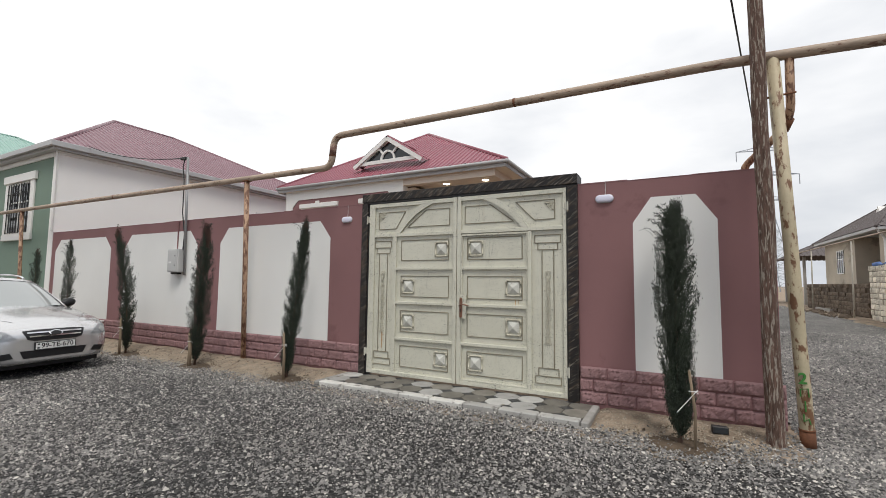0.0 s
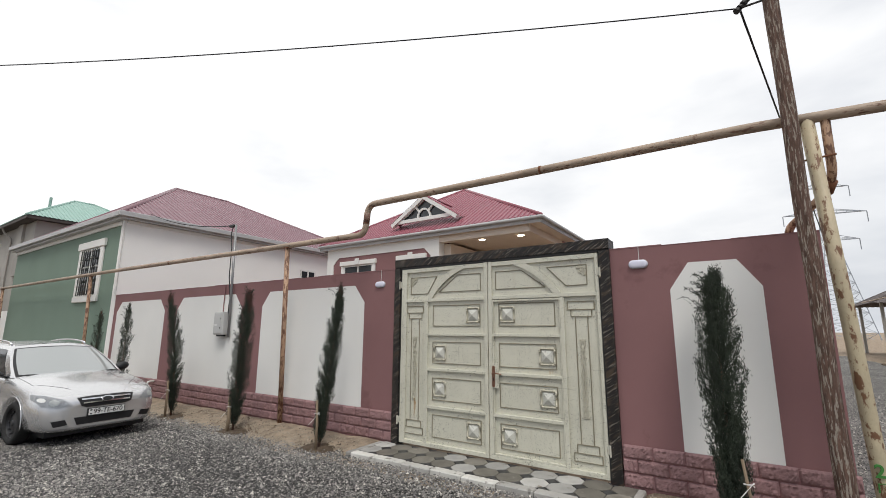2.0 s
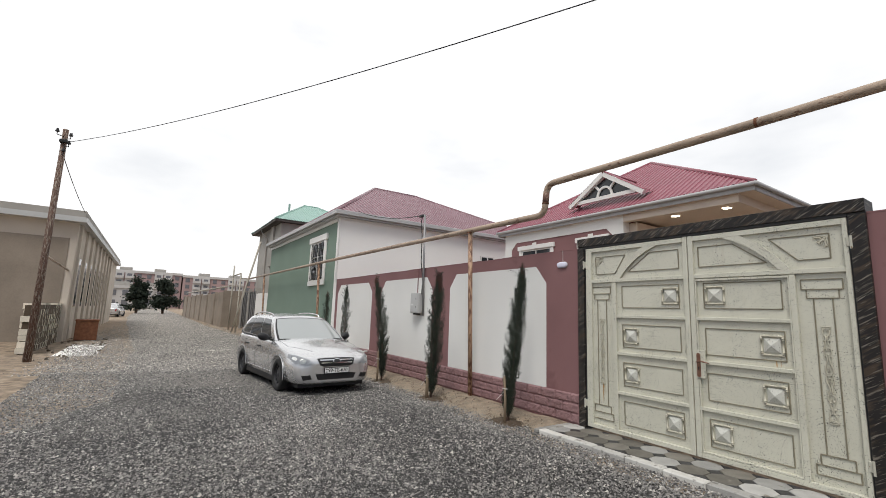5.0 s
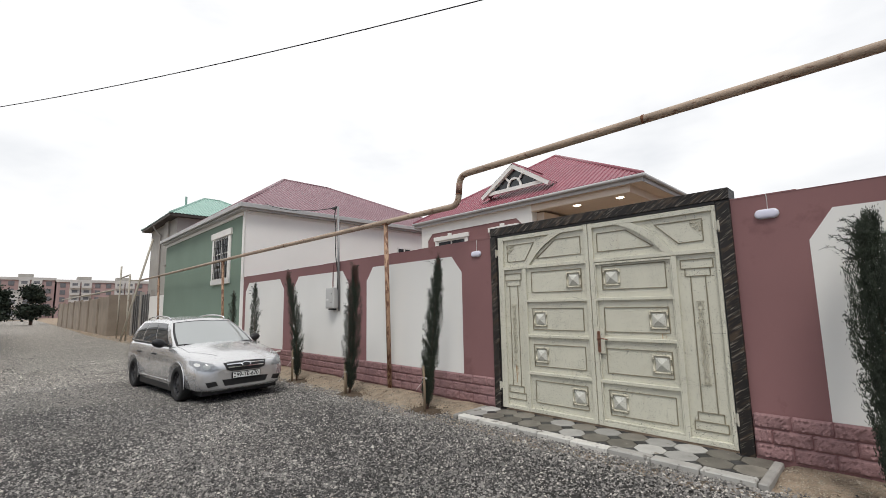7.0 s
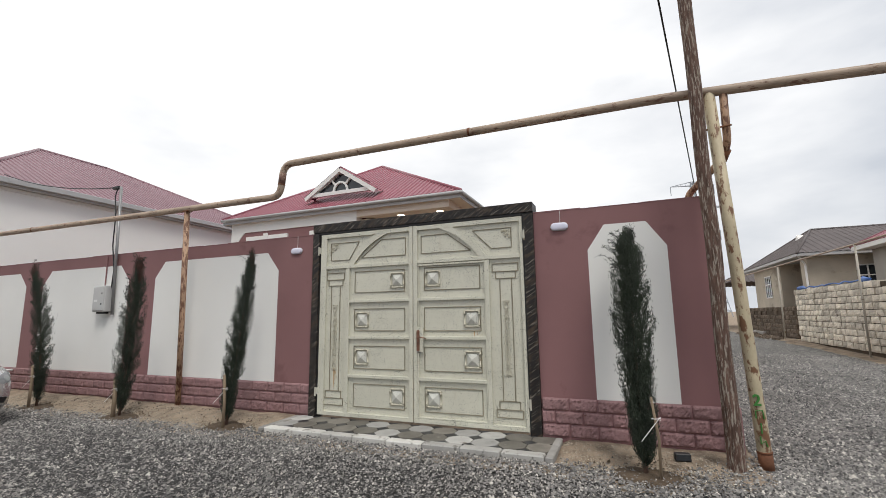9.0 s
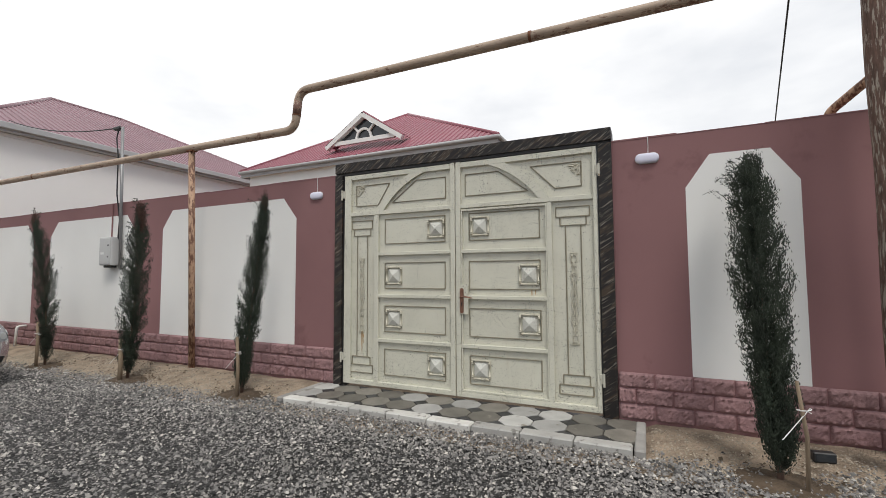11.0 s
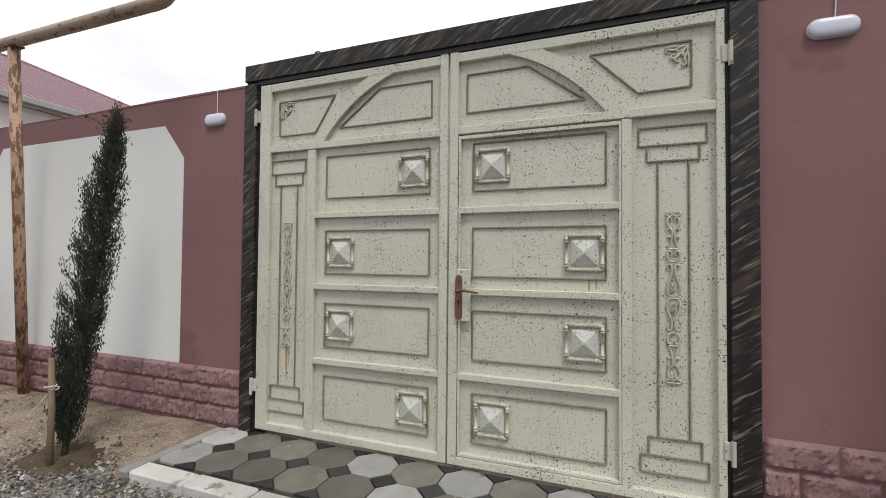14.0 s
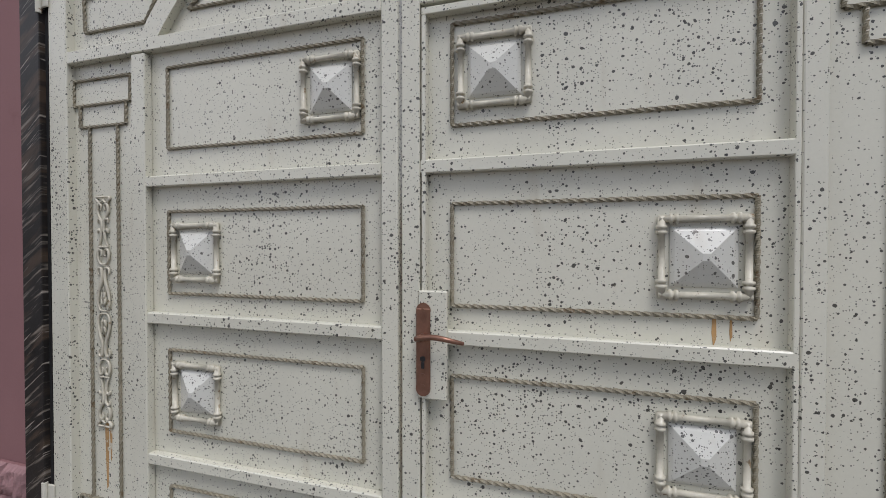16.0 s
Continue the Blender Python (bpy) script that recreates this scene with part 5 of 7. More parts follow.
def build_cypress(x, y, h, w, lean, bendy, n, seed, stake=None, dry_from=0.93, profile=PROFILE, whips=4, label="slim young dark-green cypress in a dug pit"):
    rnd = random.Random(seed)
    g = thing("cypress", label, "tree", pose(x, y, 0.0), group="cypresses along the wall")
    def axis(t):
        return Vector((lean[0] * t + bendy * math.sin(math.pi * t), lean[1] * t, h * t))
    bm = bmesh.new()
    tube([axis(t / 10) - Vector((0, 0, 0.1 if t == 0 else 0)) for t in range(11)], [0.022 - 0.019 * t / 10 for t in range(11)], 8, bm)
    part("trunk", bm, M_BARK, g, smooth=True)
    bm, dry = bmesh.new(), bmesh.new()
    def prof(t):
        for (a, ra), (b, rb) in zip(profile, profile[1:]):
            if t <= b:
                return w * (ra + (rb - ra) * (t - a) / (b - a))
        return w * 0.12
    def sprig(into, c, out, L, k):
        s = Matrix.Rotation(rnd.uniform(0, 6.28), 3, out) @ out.orthogonal().normalized()
        u = out.cross(s)
        v0 = [into.verts.new(c + (s * math.cos(q) + u * math.sin(q)) * k * 0.6) for q in (0, 2.09, 4.19)]
        v1 = [into.verts.new(c + out * L * 0.45 + (s * math.cos(q) + u * math.sin(q)) * k) for q in (0.5, 2.6, 4.7)]
        tip = into.verts.new(c + out * L + Vector((rnd.gauss(0, 0.005), rnd.gauss(0, 0.005), 0)))
        for j in range(3):
            into.faces.new((v0[j], v0[(j + 1) % 3], v1[(j + 1) % 3], v1[j]))
            into.faces.new((v1[j], v1[(j + 1) % 3], tip))
    # steeply upswept side branches, each feathered with short sprays
    per = 95
    nb = n // per
    for i in range(nb):
        t0 = 0.015 + 0.93 * ((i + rnd.random()) / nb) ** 1.12
        a = i * 2.4 + rnd.uniform(-0.5, 0.5)
        d = Vector((math.cos(a), math.sin(a), 0))
        reach = prof(min(t0 + 0.07, 1)) * (rnd.uniform(0.3, 1.0) if i % 3 else rnd.uniform(0.8, 1.06))
        rise = rnd.uniform(0.16, 0.32) * (1.1 - 0.35 * t0)
        p0 = axis(t0)
        def branch(q):
            return p0 + d * reach * (1 - (1 - min(q, 1.0)) ** 1.8) + Vector((0, 0, rise * q ** 1.4))
        into = dry if t0 > dry_from + rnd.uniform(-0.03, 0.03) else bm
        tube([branch(q / 4) for q in range(5)], [0.0045, 0.004, 0.003, 0.002, 0.001], 4, into)
        for j in range(per):
            q = rnd.random() ** 0.75
            c = branch(q) + Vector((rnd.gauss(0, 0.017), rnd.gauss(0, 0.017), rnd.gauss(0, 0.022)))
            out = ((branch(q + 0.1) - branch(q)).normalized() * 1.1 + Vector((rnd.gauss(0, 0.40), rnd.gauss(0, 0.40), rnd.uniform(0.2, 0.8)))).normalized()
            sprig(into, c, out, rnd.uniform(0.013, 0.032), rnd.uniform(0.0026, 0.0044))
    # thin curling whips out of the top
    for i in range(whips):
        t, a = rnd.uniform(0.80, 0.97), rnd.uniform(0, 6.28)
        d = Vector((math.cos(a), math.sin(a), 0)) * 0.7 + Vector((-0.35, 0, 0))
        c, L = axis(t) + d * prof(t) * 0.6, rnd.uniform(0.14, 0.34)
        pts = [c + d * L * 0.55 * q ** 1.3 + Vector((0, 0, L * 1.1 * q - L * 0.45 * q ** 3)) + Vector((rnd.gauss(0, 0.006), rnd.gauss(0, 0.006), 0)) for q in (0, 0.25, 0.5, 0.75, 1.0, 1.15)]
        tube(pts, [0.0035, 0.003, 0.0028, 0.0024, 0.002, 0.0012], 4, bm)
        for j in range(22):
            p = pts[rnd.randint(1, 4)].lerp(pts[rnd.randint(1, 5)], rnd.random() * 0.5)
            sprig(bm, p, Vector((rnd.gauss(0, 1), rnd.gauss(0, 1), rnd.uniform(0.2, 1.2))).normalized(), rnd.uniform(0.02, 0.045), 0.0026)
    part("crown", bm, M_LEAF, g)
    part("dry_tip", dry, M_LEAFDRY, g, "reddish-brown dry tip")
    if stake:
        sx, sy, sh, r = stake
        st = thing("tree_stake", "bare wooden stake beside the young cypress", "stake", pose(x + sx, y + sy, -0.05))
        bm = bmesh.new()
        tube([(0, 0, -0.1), (0.01, 0, sh * 0.5), (-0.03, 0.01, sh)], [r, r * 0.95, r * 0.8], 8, bm)
        part("stick", bm, M_STAKE, st, smooth=True)
        bm = bmesh.new()
        z = sh * 0.72
        tube([(0.04 * math.cos(k * 0.6), 0.04 * math.sin(k * 0.6), z + 0.003 * k) for k in range(12)] + [(-0.14, -0.06, z - 0.18)], 0.0035, 6, bm)
        part("tie", bm, M_STRAP, st)
    # dug pit
    bm = bmesh.new()
    ring = []
    for rr, zz in ((0.0, 0.012), (0.12, 0.016), (0.2, 0.014), (0.28, -0.02), (0.36, -0.09)):
        ring.append([bm.verts.new((rr * math.cos(k * 0.3491) * (1 + 0.25 * noise.noise(Vector((k, seed, rr)))), rr * math.sin(k * 0.3491) * 0.8, zz - 0.01 + 0.018 * noise.noise(Vector((k * 0.9, rr * 9, seed))))) for k in range(18)] if rr else [bm.verts.new((0, 0, zz))])
    for k in range(18):
        bm.faces.new((ring[0][0], ring[1][k], ring[1][(k + 1) % 18]))
        for p, q in zip(ring[1:], ring[2:]):
            bm.faces.new((p[k], q[k], q[(k + 1) % 18], p[(k + 1) % 18]))
    pit = part("soil_mound", bm, M_DARKDIRT, smooth=True)
    pit.matrix_basis = pose(x, y, GZ + 0.008) @ Matrix.Diagonal((1.3, 1.25, 1, 1))
    tagged(pit, "dark damp dug soil round the young cypress", "soil", group="planting pits")


build_cypress(2.87, -0.93, 2.42, 0.205, (0.0, 0.58), -0.01, 36000, 3, (0.12, -0.12, 0.75, 0.014), 0.98, FULL_PROFILE, 26, "dense dark-green young cypress with wispy top beside the gate")
build_cypress(-2.64, -0.84, 2.50, 0.16, (0.06, 0.28), 0.0, 22000, 5, (0.07, -0.12, 0.74, 0.022), 0.92, PROFILE, 9, "slim dark-green young cypress leaning towards the wall")
build_cypress(-4.83, -0.95, 2.50, 0.20, (0.09, 0.05), 0.03, 22000, 8, (0.0, -0.1, 0.60, 0.032), 0.86, PROFILE, 14, "ragged young cypress with brownish tip and stout stake")
build_cypress(-7.18, -0.92, 2.56, 0.165, (-0.74, 0.02), 0.20, 18000, 11, (0.0, -0.12, 0.75, 0.026), 0.88, PROFILE, 8, "bowed young cypress leaning away from the gate")
build_cypress(-10.2, -0.8, 2.40, 0.17, (0.0, 0.0), 0.03, 10000, 14)
build_cypress(-12.65, -0.6, 2.25, 0.17, (0.1, 0.0), 0.0, 9000, 17)


def build_drain():
    bm = bmesh.new()
    tube(bend([(-10.0, WF, 0.42), (-10.0, WF - 0.20, 0.42), (-10.0, WF - 0.22, -0.05)], 0.06), 0.025, 10, bm)
    tagged(part("drain_pipe", bm, M_STRAP, smooth=True), "short white plastic drain pipe bent out of the plinth", "pipe")


build_drain()

# ---- across the side lane ----
def block_wall(name, label, origin, ang, length, courses, bl, bh, depth, material, skip=0.0, ragged=0, extra=0):
    """A dry-laid wall of single blocks; runs along its local x, faces its local -y."""
    g = thing(name, label, "wall", pose(*origin, 0, 0, ang), kind="structure")
    meshes = []
    for k in range(5):
        bm = bmesh.new()
        rough_box(bm, 0.012, bl - 0.012, 0, depth, 0.009, bh - 0.011, 0.026, 4, 3)
        bmesh.ops.recalc_face_normals(bm, faces=bm.faces)
        me = bpy.data.meshes.new("block")
        bm.to_mesh(me)
        bm.free()
        me.materials.append(material)
        meshes.append(me)
    part("core", boxes((0.05, length - 0.05, 0.05, depth - 0.01, -0.2, courses * bh - 0.06)), M_BLOCKJOINT, g)
    for c in range(courses):
        x = -bl / 2 if c % 2 else 0.0
        while x < length:
            step = bl * random.uniform(0.72, 1.25)
            a, b = max(x, 0), min(x + step, length)
            if b - a > 0.1 and not (c >= courses - ragged and random.random() < skip):
                piece("block", random.choice(meshes), Matrix.Translation((a, random.uniform(-0.02, 0.02), c * bh + random.uniform(-0.006, 0.006))) @ Matrix.Rotation(radians(random.uniform(-0.9, 0.9)), 4, "Y") @ Matrix.Diagonal(((b - a) / bl, 1, 1, 1)), g)
            x += step
    return g


def build_grey_house():
    g = thing("grey_house", "unfinished grey house with grey-brown hip roof and recessed porch", "house")
    g.matrix_basis = Matrix.Translation((-0.2, 0, 0.33))
    x0, x1, y0, y1, zf, ze = 11.7, 24.0, 21.4, 31.0, 1.05, 3.85
    part("base", boxes((x0 - 0.1, x1, y0 - 0.1, y1, -0.3, zf)), M_BROWNBLOCK, g)
    pa, pb = 22.3, 25.6                            # porch opening on the lane side
    part("wall", boxes((x0, x0 + 0.3, y0, pa, zf, ze), (x0, x0 + 0.3, pb, y1, zf, ze), (x0 + 0.3, x1, y0, y0 + 0.3, zf, ze), (x0 + 2.2, x0 + 2.5, pa, pb, zf, ze), (x0 + 0.3, x0 + 2.2, pb, pb + 0.25, zf, ze), (x0 + 0.3, x0 + 2.2, pa - 0.25, pa, zf, ze), (x0 + 0.3, x1, y1 - 0.3, y1, zf, ze), (x1 - 0.3, x1, y0 + 0.3, y1 - 0.3, zf, ze)), M_CEMENT, g, "bare beige-grey cement render")
    part("eave", boxes((x0 - 0.5, x1 + 0.4, y0 - 0.5, y1 + 0.4, ze, ze + 0.14)), M_FASCIA, g)
    hip_roof(g, x0 - 0.52, x1 + 0.42, y0 - 0.52, y1 + 0.42, ze + 0.145, (13.3, 25.2, 5.75), (20.5, 25.2, 5.75), M_ROOFGREY, pitch=0.3)
    window(g, 13.6, 14.9, 1.95, 3.35, y0 - 0.005, mull=(0.33, 0.66))
    w = window(g, 0, 1.2, 1.95, 3.35, 0, mull=(0.33, 0.66))
    w.matrix_basis = pose(x0 - 0.005, 28.6, 0, 0, 0, -90)
    bm = bmesh.new()
    tube(bend([(x0 - 0.45, y0 - 0.4, ze + 0.02), (x0 - 0.1, y0 - 0.06, ze - 0.4), (x0 - 0.1, y0 - 0.06, zf)], 0.1), 0.05, 8, bm)
    part("downpipe", bm, M_TRIMW, g)
    part("dormer", prism([(-0.75, 0), (0.75, 0), (0, 0.95)], 0, 1.4), M_TRIMW, g, "small white gable dormer").matrix_basis = pose(12.6, 25.2, 4.55, 0, 0, -90)
    for k in range(6):
        part("step", boxes((x0 - 1.9 + 0.3 * k, x0 - 0.1, 22.6, 25.2, -0.1 + 0.18 * k, 0.08 + 0.18 * k)), M_CONC, g)
    # open shelter beyond
    h = thing("open_shelter", "open shelter with grey-brown hip roof on posts", "shelter")
    h.matrix_basis = Matrix.Translation((-0.2, 0, 0.33))
    bx0, bx1, by0, by1 = 11.0, 17.0, 33.0, 39.0
    for px, py in ((bx0, by0), (bx1, by0), (bx0, by1), (bx1, by1), (14.0, by0)):
        part("post", boxes((px - 0.08, px + 0.08, py - 0.08, py + 0.08, -0.2, 3.3)), M_CONC, h)
    hip_roof(h, bx0 - 0.6, bx1 + 0.6, by0 - 0.6, by1 + 0.6, 3.3, (14, 36, 5.2), (14, 36.2, 5.2), M_ROOFGREY, pitch=0.3)
    # house with maroon roof at the edge
    k = thing("maroon_roof_house", "grey rendered house with maroon roof and white fascia", "house", Matrix.Translation((-0.6, 0, 0.33)))
    part("wall", boxes((14.2, 22, 15.6, 20.2, -0.2, 3.9)), M_CONC, k)
    part("fascia", boxes((13.6, 22.5, 15.0, 20.6, 3.9, 4.1)), M_TRIMW, k)
    hip_roof(k, 13.58, 22.52, 14.98, 20.62, 4.105, (16.5, 17.8, 5.7), (19.5, 17.8, 5.7), M_ROOFM)


build_grey_house()


def build_lane_pipe():
    g = thing("gas_pipe", "thin pale gas pipe on slim posts along the side lane", "pipe", Matrix.Translation((-0.2, 0, 0.15)))
    bm = bmesh.new()
    tube([(9.55, 4.0, 3.3), (9.6, 11.0, 3.3), (9.6, 18.3, 3.35), (9.6, 30, 3.4)], 0.03, 8, bm)
    part("pipe_run", bm, M_PIPETOP, g, smooth=True)
    for y, b in ((11.05, 0.0), (18.3, 0.05), (24.5, 0.0)):
        bm = bmesh.new()
        tube([(9.55, y - 0.05, -0.2), (9.6, y, 3.3)], 0.032, 8, bm)
        part("post", bm, M_PALEPIPE, g, smooth=True)


build_lane_pipe()


def build_tarp():
    bm = bmesh.new()
    pts = [(9.66 + 0.05 * math.sin(i * 1.3), 16.9 - i * 0.33, 2.40 + 0.03 * math.sin(i * 2.1)) for i in range(19)]
    tube(pts, [0.02 + 0.035 * abs(noise.noise(Vector((i * 0.7, 0, 2)))) + (0.06 if i in (0, 1, 16, 17) else 0) for i in range(19)], 8, bm)
    tagged(part("blue_sheet", bm, M_BLUE, smooth=True), "rolled blue plastic sheet lying on the block wall", "tarpaulin")


build_tarp()


def build_rubble():
    rnd = random.Random(4)
    bm = bmesh.new()
    for i in range(140):
        c = Vector((rnd.uniform(8.4, 9.5), rnd.uniform(17.4, 24), 0.29)) if i < 90 else Vector((rnd.uniform(-24, -14), rnd.uniform(-9, -7.2), -0.04))
        r = rnd.uniform(0.03, 0.10) if i < 90 else rnd.uniform(0.02, 0.06)
        g = bmesh.ops.create_icosphere(bm, subdivisions=1, radius=r, matrix=Matrix.Translation(c))
        for v in g["verts"]:
            v.co += Vector((rnd.uniform(-1, 1), rnd.uniform(-1, 1), rnd.uniform(-1, 0.4))) * r * 0.35
    tagged(part("rubble", bm, M_BROWNBLOCK), "scattered earthy rubble along the lane edge", "rubble", kind="stuff")


build_rubble()


# ---- pylon ----
def build_pylon(x, y, h, turn):
    g = thing("pylon", "steel lattice power pylon in the distance", "pylon", pose(x, y, -0.5, 0, 0, turn))
    def half(z):
        t = z / h
        return 3.6 * (1 - t / 0.62) + 1.0 if t < 0.62 else 1.0 - 0.75 * (t - 0.62) / 0.38
    bm = bmesh.new()
    levels = [h * k / 17 for k in range(18)]
    for sx, sy in ((1, 1), (-1, 1), (1, -1), (-1, -1)):
        tube([(sx * half(z), sy * half(z), z) for z in levels], 0.09, 4, bm)
    part("legs", bm, M_LATTICE, g)
    bm = bmesh.new()
    for a, b in zip(levels, levels[1:]):
        p, q = half(a), half(b)
        for k in range(4):
            c = [(1, 1), (-1, 1), (-1, -1), (1, -1)]
            (ax, ay), (bx, by) = c[k], c[(k + 1) % 4]
            tube([(ax * p, ay * p, a), (bx * q, by * q, b)], 0.045, 4, bm)
            tube([(bx * p, by * p, a), (ax * q, ay * q, b)], 0.045, 4, bm)
            tube([(ax * q, ay * q, b), (bx * q, by * q, b)], 0.04, 4, bm)
    part("bracing", bm, M_LATTICE, g)
    for z, L in ((h * 0.97, 5.2), (h * 0.80, 7.6), (h * 0.63, 5.6)):
        bm = bmesh.new()
        for s in (-1, 1):
            hz = half(z)
            for yy in (-hz, hz):
                tube([(s * hz, yy, z), (s * L, 0, z)], 0.09, 4, bm)
                tube([(s * hz, yy, z + 1.0), (s * L, 0, z)], 0.07, 4, bm)
            for k in range(1, 4):
                f = k / 4
                tube([(s * (hz + (L - hz) * f), 0, z), (s * (hz + (L - hz) * f), 0, z + 1.0 * (1 - f))], 0.05, 4, bm)
        part("cross_arm", bm, M_LATTICE, g)
        for s in (-1, 1):
            bm = bmesh.new()
            tube([(s * L, 0, z), (s * L, 0, z - 2.4)], 0.10, 5, bm)
            part("insulator_string", bm, M_LATTICE, g)


build_pylon(21.6, 121, 35.6, 12)


# ---- down the lane ----
def build_left_side():
    g = thing("roadside_building", "long grey rendered roadside building with flat roof slab", "house")
    x1, x0, y0, h = -21.6, -48.0, -8.85, 5.05
    part("wall", boxes((x0, x1, y0 - 8, y0, -0.2, h)), M_STREETWALL, g, "beige rendered street wall")
    part("end_wall", boxes((x1, x1 + 0.03, y0 - 8, y0 - 0.25, -0.2, h - 0.7)), M_FENCE, g, "brown cement end wall")
    part("roof_slab", boxes((x0 - 0.3, x1 + 0.45, y0 - 8.3, y0 + 0.28, h, h + 0.22)), M_GREYPAINT, g)
    part("roof_edge", boxes((x0 - 0.3, x1 + 0.40, y0 - 8.3, y0 + 0.22, h + 0.22, h + 0.5)), M_CONC, g)
    for k in range(9):
        x = x1 - 0.5 - 2.3 * k
        part("pilaster", boxes((x - 0.35, x, y0, y0 + 0.1, -0.2, h)), M_STREETWALL, g)
        if k < 8:
            part("window", boxes((x - 1.6, x - 0.9, y0, y0 + 0.03, 1.4, 3.6)), M_GLASS, g)
    block_wall("low_block_wall", "low wall of pale limestone blocks beside the dirt verge", (-22.5, -9.25, -0.05), 0, 6.5, 8, 0.40, 0.20, 0.25, M_BLOCK, 0.4, 2)
    b = thing("rusty_bin", "rusty brown steel bin at the lane edge", "bin", pose(-22.6, -8.15, GZ, 0, 0, 4))
    part("body", boxes((-0.5, 0.5, -0.4, 0.4, 0, 0.85), bevel=0.02), M_RUST, b)
    part("rim", boxes((-0.53, 0.53, -0.43, 0.43, 0.85, 0.9), bevel=0.01), M_RUST, b)
    bm = bmesh.new()
    tube([(-17.2, -9.1, 3.2), (-22.6, -8.95, 2.9)], 0.04, 8, bm)
    tagged(part("gas_pipe", bm, M_PIPETOP), "pale gas pipe along the block wall", "pipe")
    p = bmesh.new()
    rows = [[p.verts.new((-15.4 - 4.6 * i / 12, -8.3 + 1.1 * j / 5 + 0.25 * noise.noise(Vector((i, j, 3))), GZ - 0.022 + 0.02 * (0 < i < 12 and 0 < j < 5))) for i in range(13)] for j in range(6)]
    for a, b2 in zip(rows, rows[1:]):
        for i in range(12):
            p.faces.new((a[i + 1], a[i], b2[i], b2[i + 1]))
    tagged(part("cement_patch", p, M_NWHITE, smooth=True), "pale spilled cement patch on the dirt verge", "pavement", kind="structure")
    # concrete panel fence
    f = thing("panel_fence", "brown stained concrete panel fence along the lane", "fence", kind="structure")
    n = 7
    for k in range(n):
        xa, xb = -37.5 - 5.5 * k, -37.5 - 5.5 * (k + 1)
        ya = -0.85 - 0.10 * k
        part("panel", boxes((xb + 0.1, xa - 0.1, ya, ya + 0.1, -0.2, 2.85 - 0.05 * (k % 3)), bevel=0.01), M_FENCE, f)
        part("post", boxes((xb - 0.1, xb + 0.1, ya - 0.06, ya + 0.14, -0.2, 2.95)), M_FENCE, f)
    part("return_panel", boxes((-37.5, -37.38, -0.9, 2.2, -0.2, 2.95), bevel=0.01), M_FENCE, f)
    # dark yard gate
    d = thing("yard_gate", "dark steel yard gate between pale posts", "gate")
    for x in (-36.1, -33.2, -30.2):
        part("gate_post", boxes((x - 0.12, x + 0.12, 0.3, 0.55, -0.2, 3.0)), M_CONC, d)
    for xa, xb in ((-35.95, -33.35), (-33.05, -30.35)):
        lf = part("gate_leaf", boxes((xa, xb, 0.40, 0.44, 0.1, 2.8)), M_BLACK, d)
        for k in range(5):
            x = xa + (xb - xa) * k / 4
            part("bar", boxes((x - 0.04, x + 0.04, 0.37, 0.40, 0.1, 2.8)), M_STEEL, lf)
    part("side_wall", boxes((-30.0, -25.05, 0.25, 0.5, -0.2, 2.6)), M_NWHITE, d)
    # slim poles and pipe frame
    q = thing("pipe_frame", "pale gas pipe frame and leaning pole beside the yard gate", "pipe")
    for path, r in (([(-29.3, PY, 3.56), (-29.4, -0.9, 3.56), (-29.4, -0.95, 3.9), (-33.0, -0.9, 3.9)], 0.045), ([(-29.4, -0.95, -0.2), (-29.4, -0.95, 3.9)], 0.05), ([(-33.0, -0.9, -0.2), (-33.0, -0.9, 4.7)], 0.05),
                    ([(-29.3, -1.25, -0.2), (-29.3, 0.1, 6.2)], 0.06), ([(-33.0, -1.25, 3.1), (-70, -1.6, 3.3)], 0.06)):
        part("pipe_piece", tube(path, r, 8), M_PALEPIPE, q, smooth=True)


build_left_side()


def build_flats(name, label, x, y0, y1, h, mat_a, mat_b, storeys, bays):
    g = thing(name, label, "apartment block")
    part("wall", boxes((x - 14, x, y0, y1, -1, h)), mat_a, g)
    part("roof", boxes((x - 14.3, x + 0.3, y0 - 0.3, y1 + 0.3, h, h + 0.9)), M_FARWHITE, g)
    for k in range(3):
        yy = y0 + (y1 - y0) * (0.2 + 0.3 * k)
        part("stair_head", boxes((x - 9, x - 4, yy - 2, yy + 2, h + 0.9, h + 2.3)), M_CONC, g)
    bm = boxes((0, 0.12, -0.75, 0.75, -0.8, 0.8))
    me = bpy.data.meshes.new("window")
    bm.to_mesh(me)
    bm.free()
    me.materials.append(M_FARGLASS)
    sh, bw = h / storeys, (y1 - y0) / bays
    for c in range(bays):
        if c % 4 in (1, 2):
            part("bay_strip", boxes((x, x + 0.5, y0 + bw * c + 0.2, y0 + bw * (c + 1) - 0.2, 1, h)), mat_b, g)
        for s in range(storeys):
            off = 0.5 if c % 4 in (1, 2) else 0.0
            piece("window", me, pose(x + off, y0 + bw * (c + 0.5), sh * (s + 0.55)), g)
            if c % 4 in (1, 2):
                part("balcony", boxes((x + off, x + off + 0.9, y0 + bw * c + 0.3, y0 + bw * (c + 1) - 0.3, sh * s + 0.35, sh * s + 1.25)), mat_b, g)


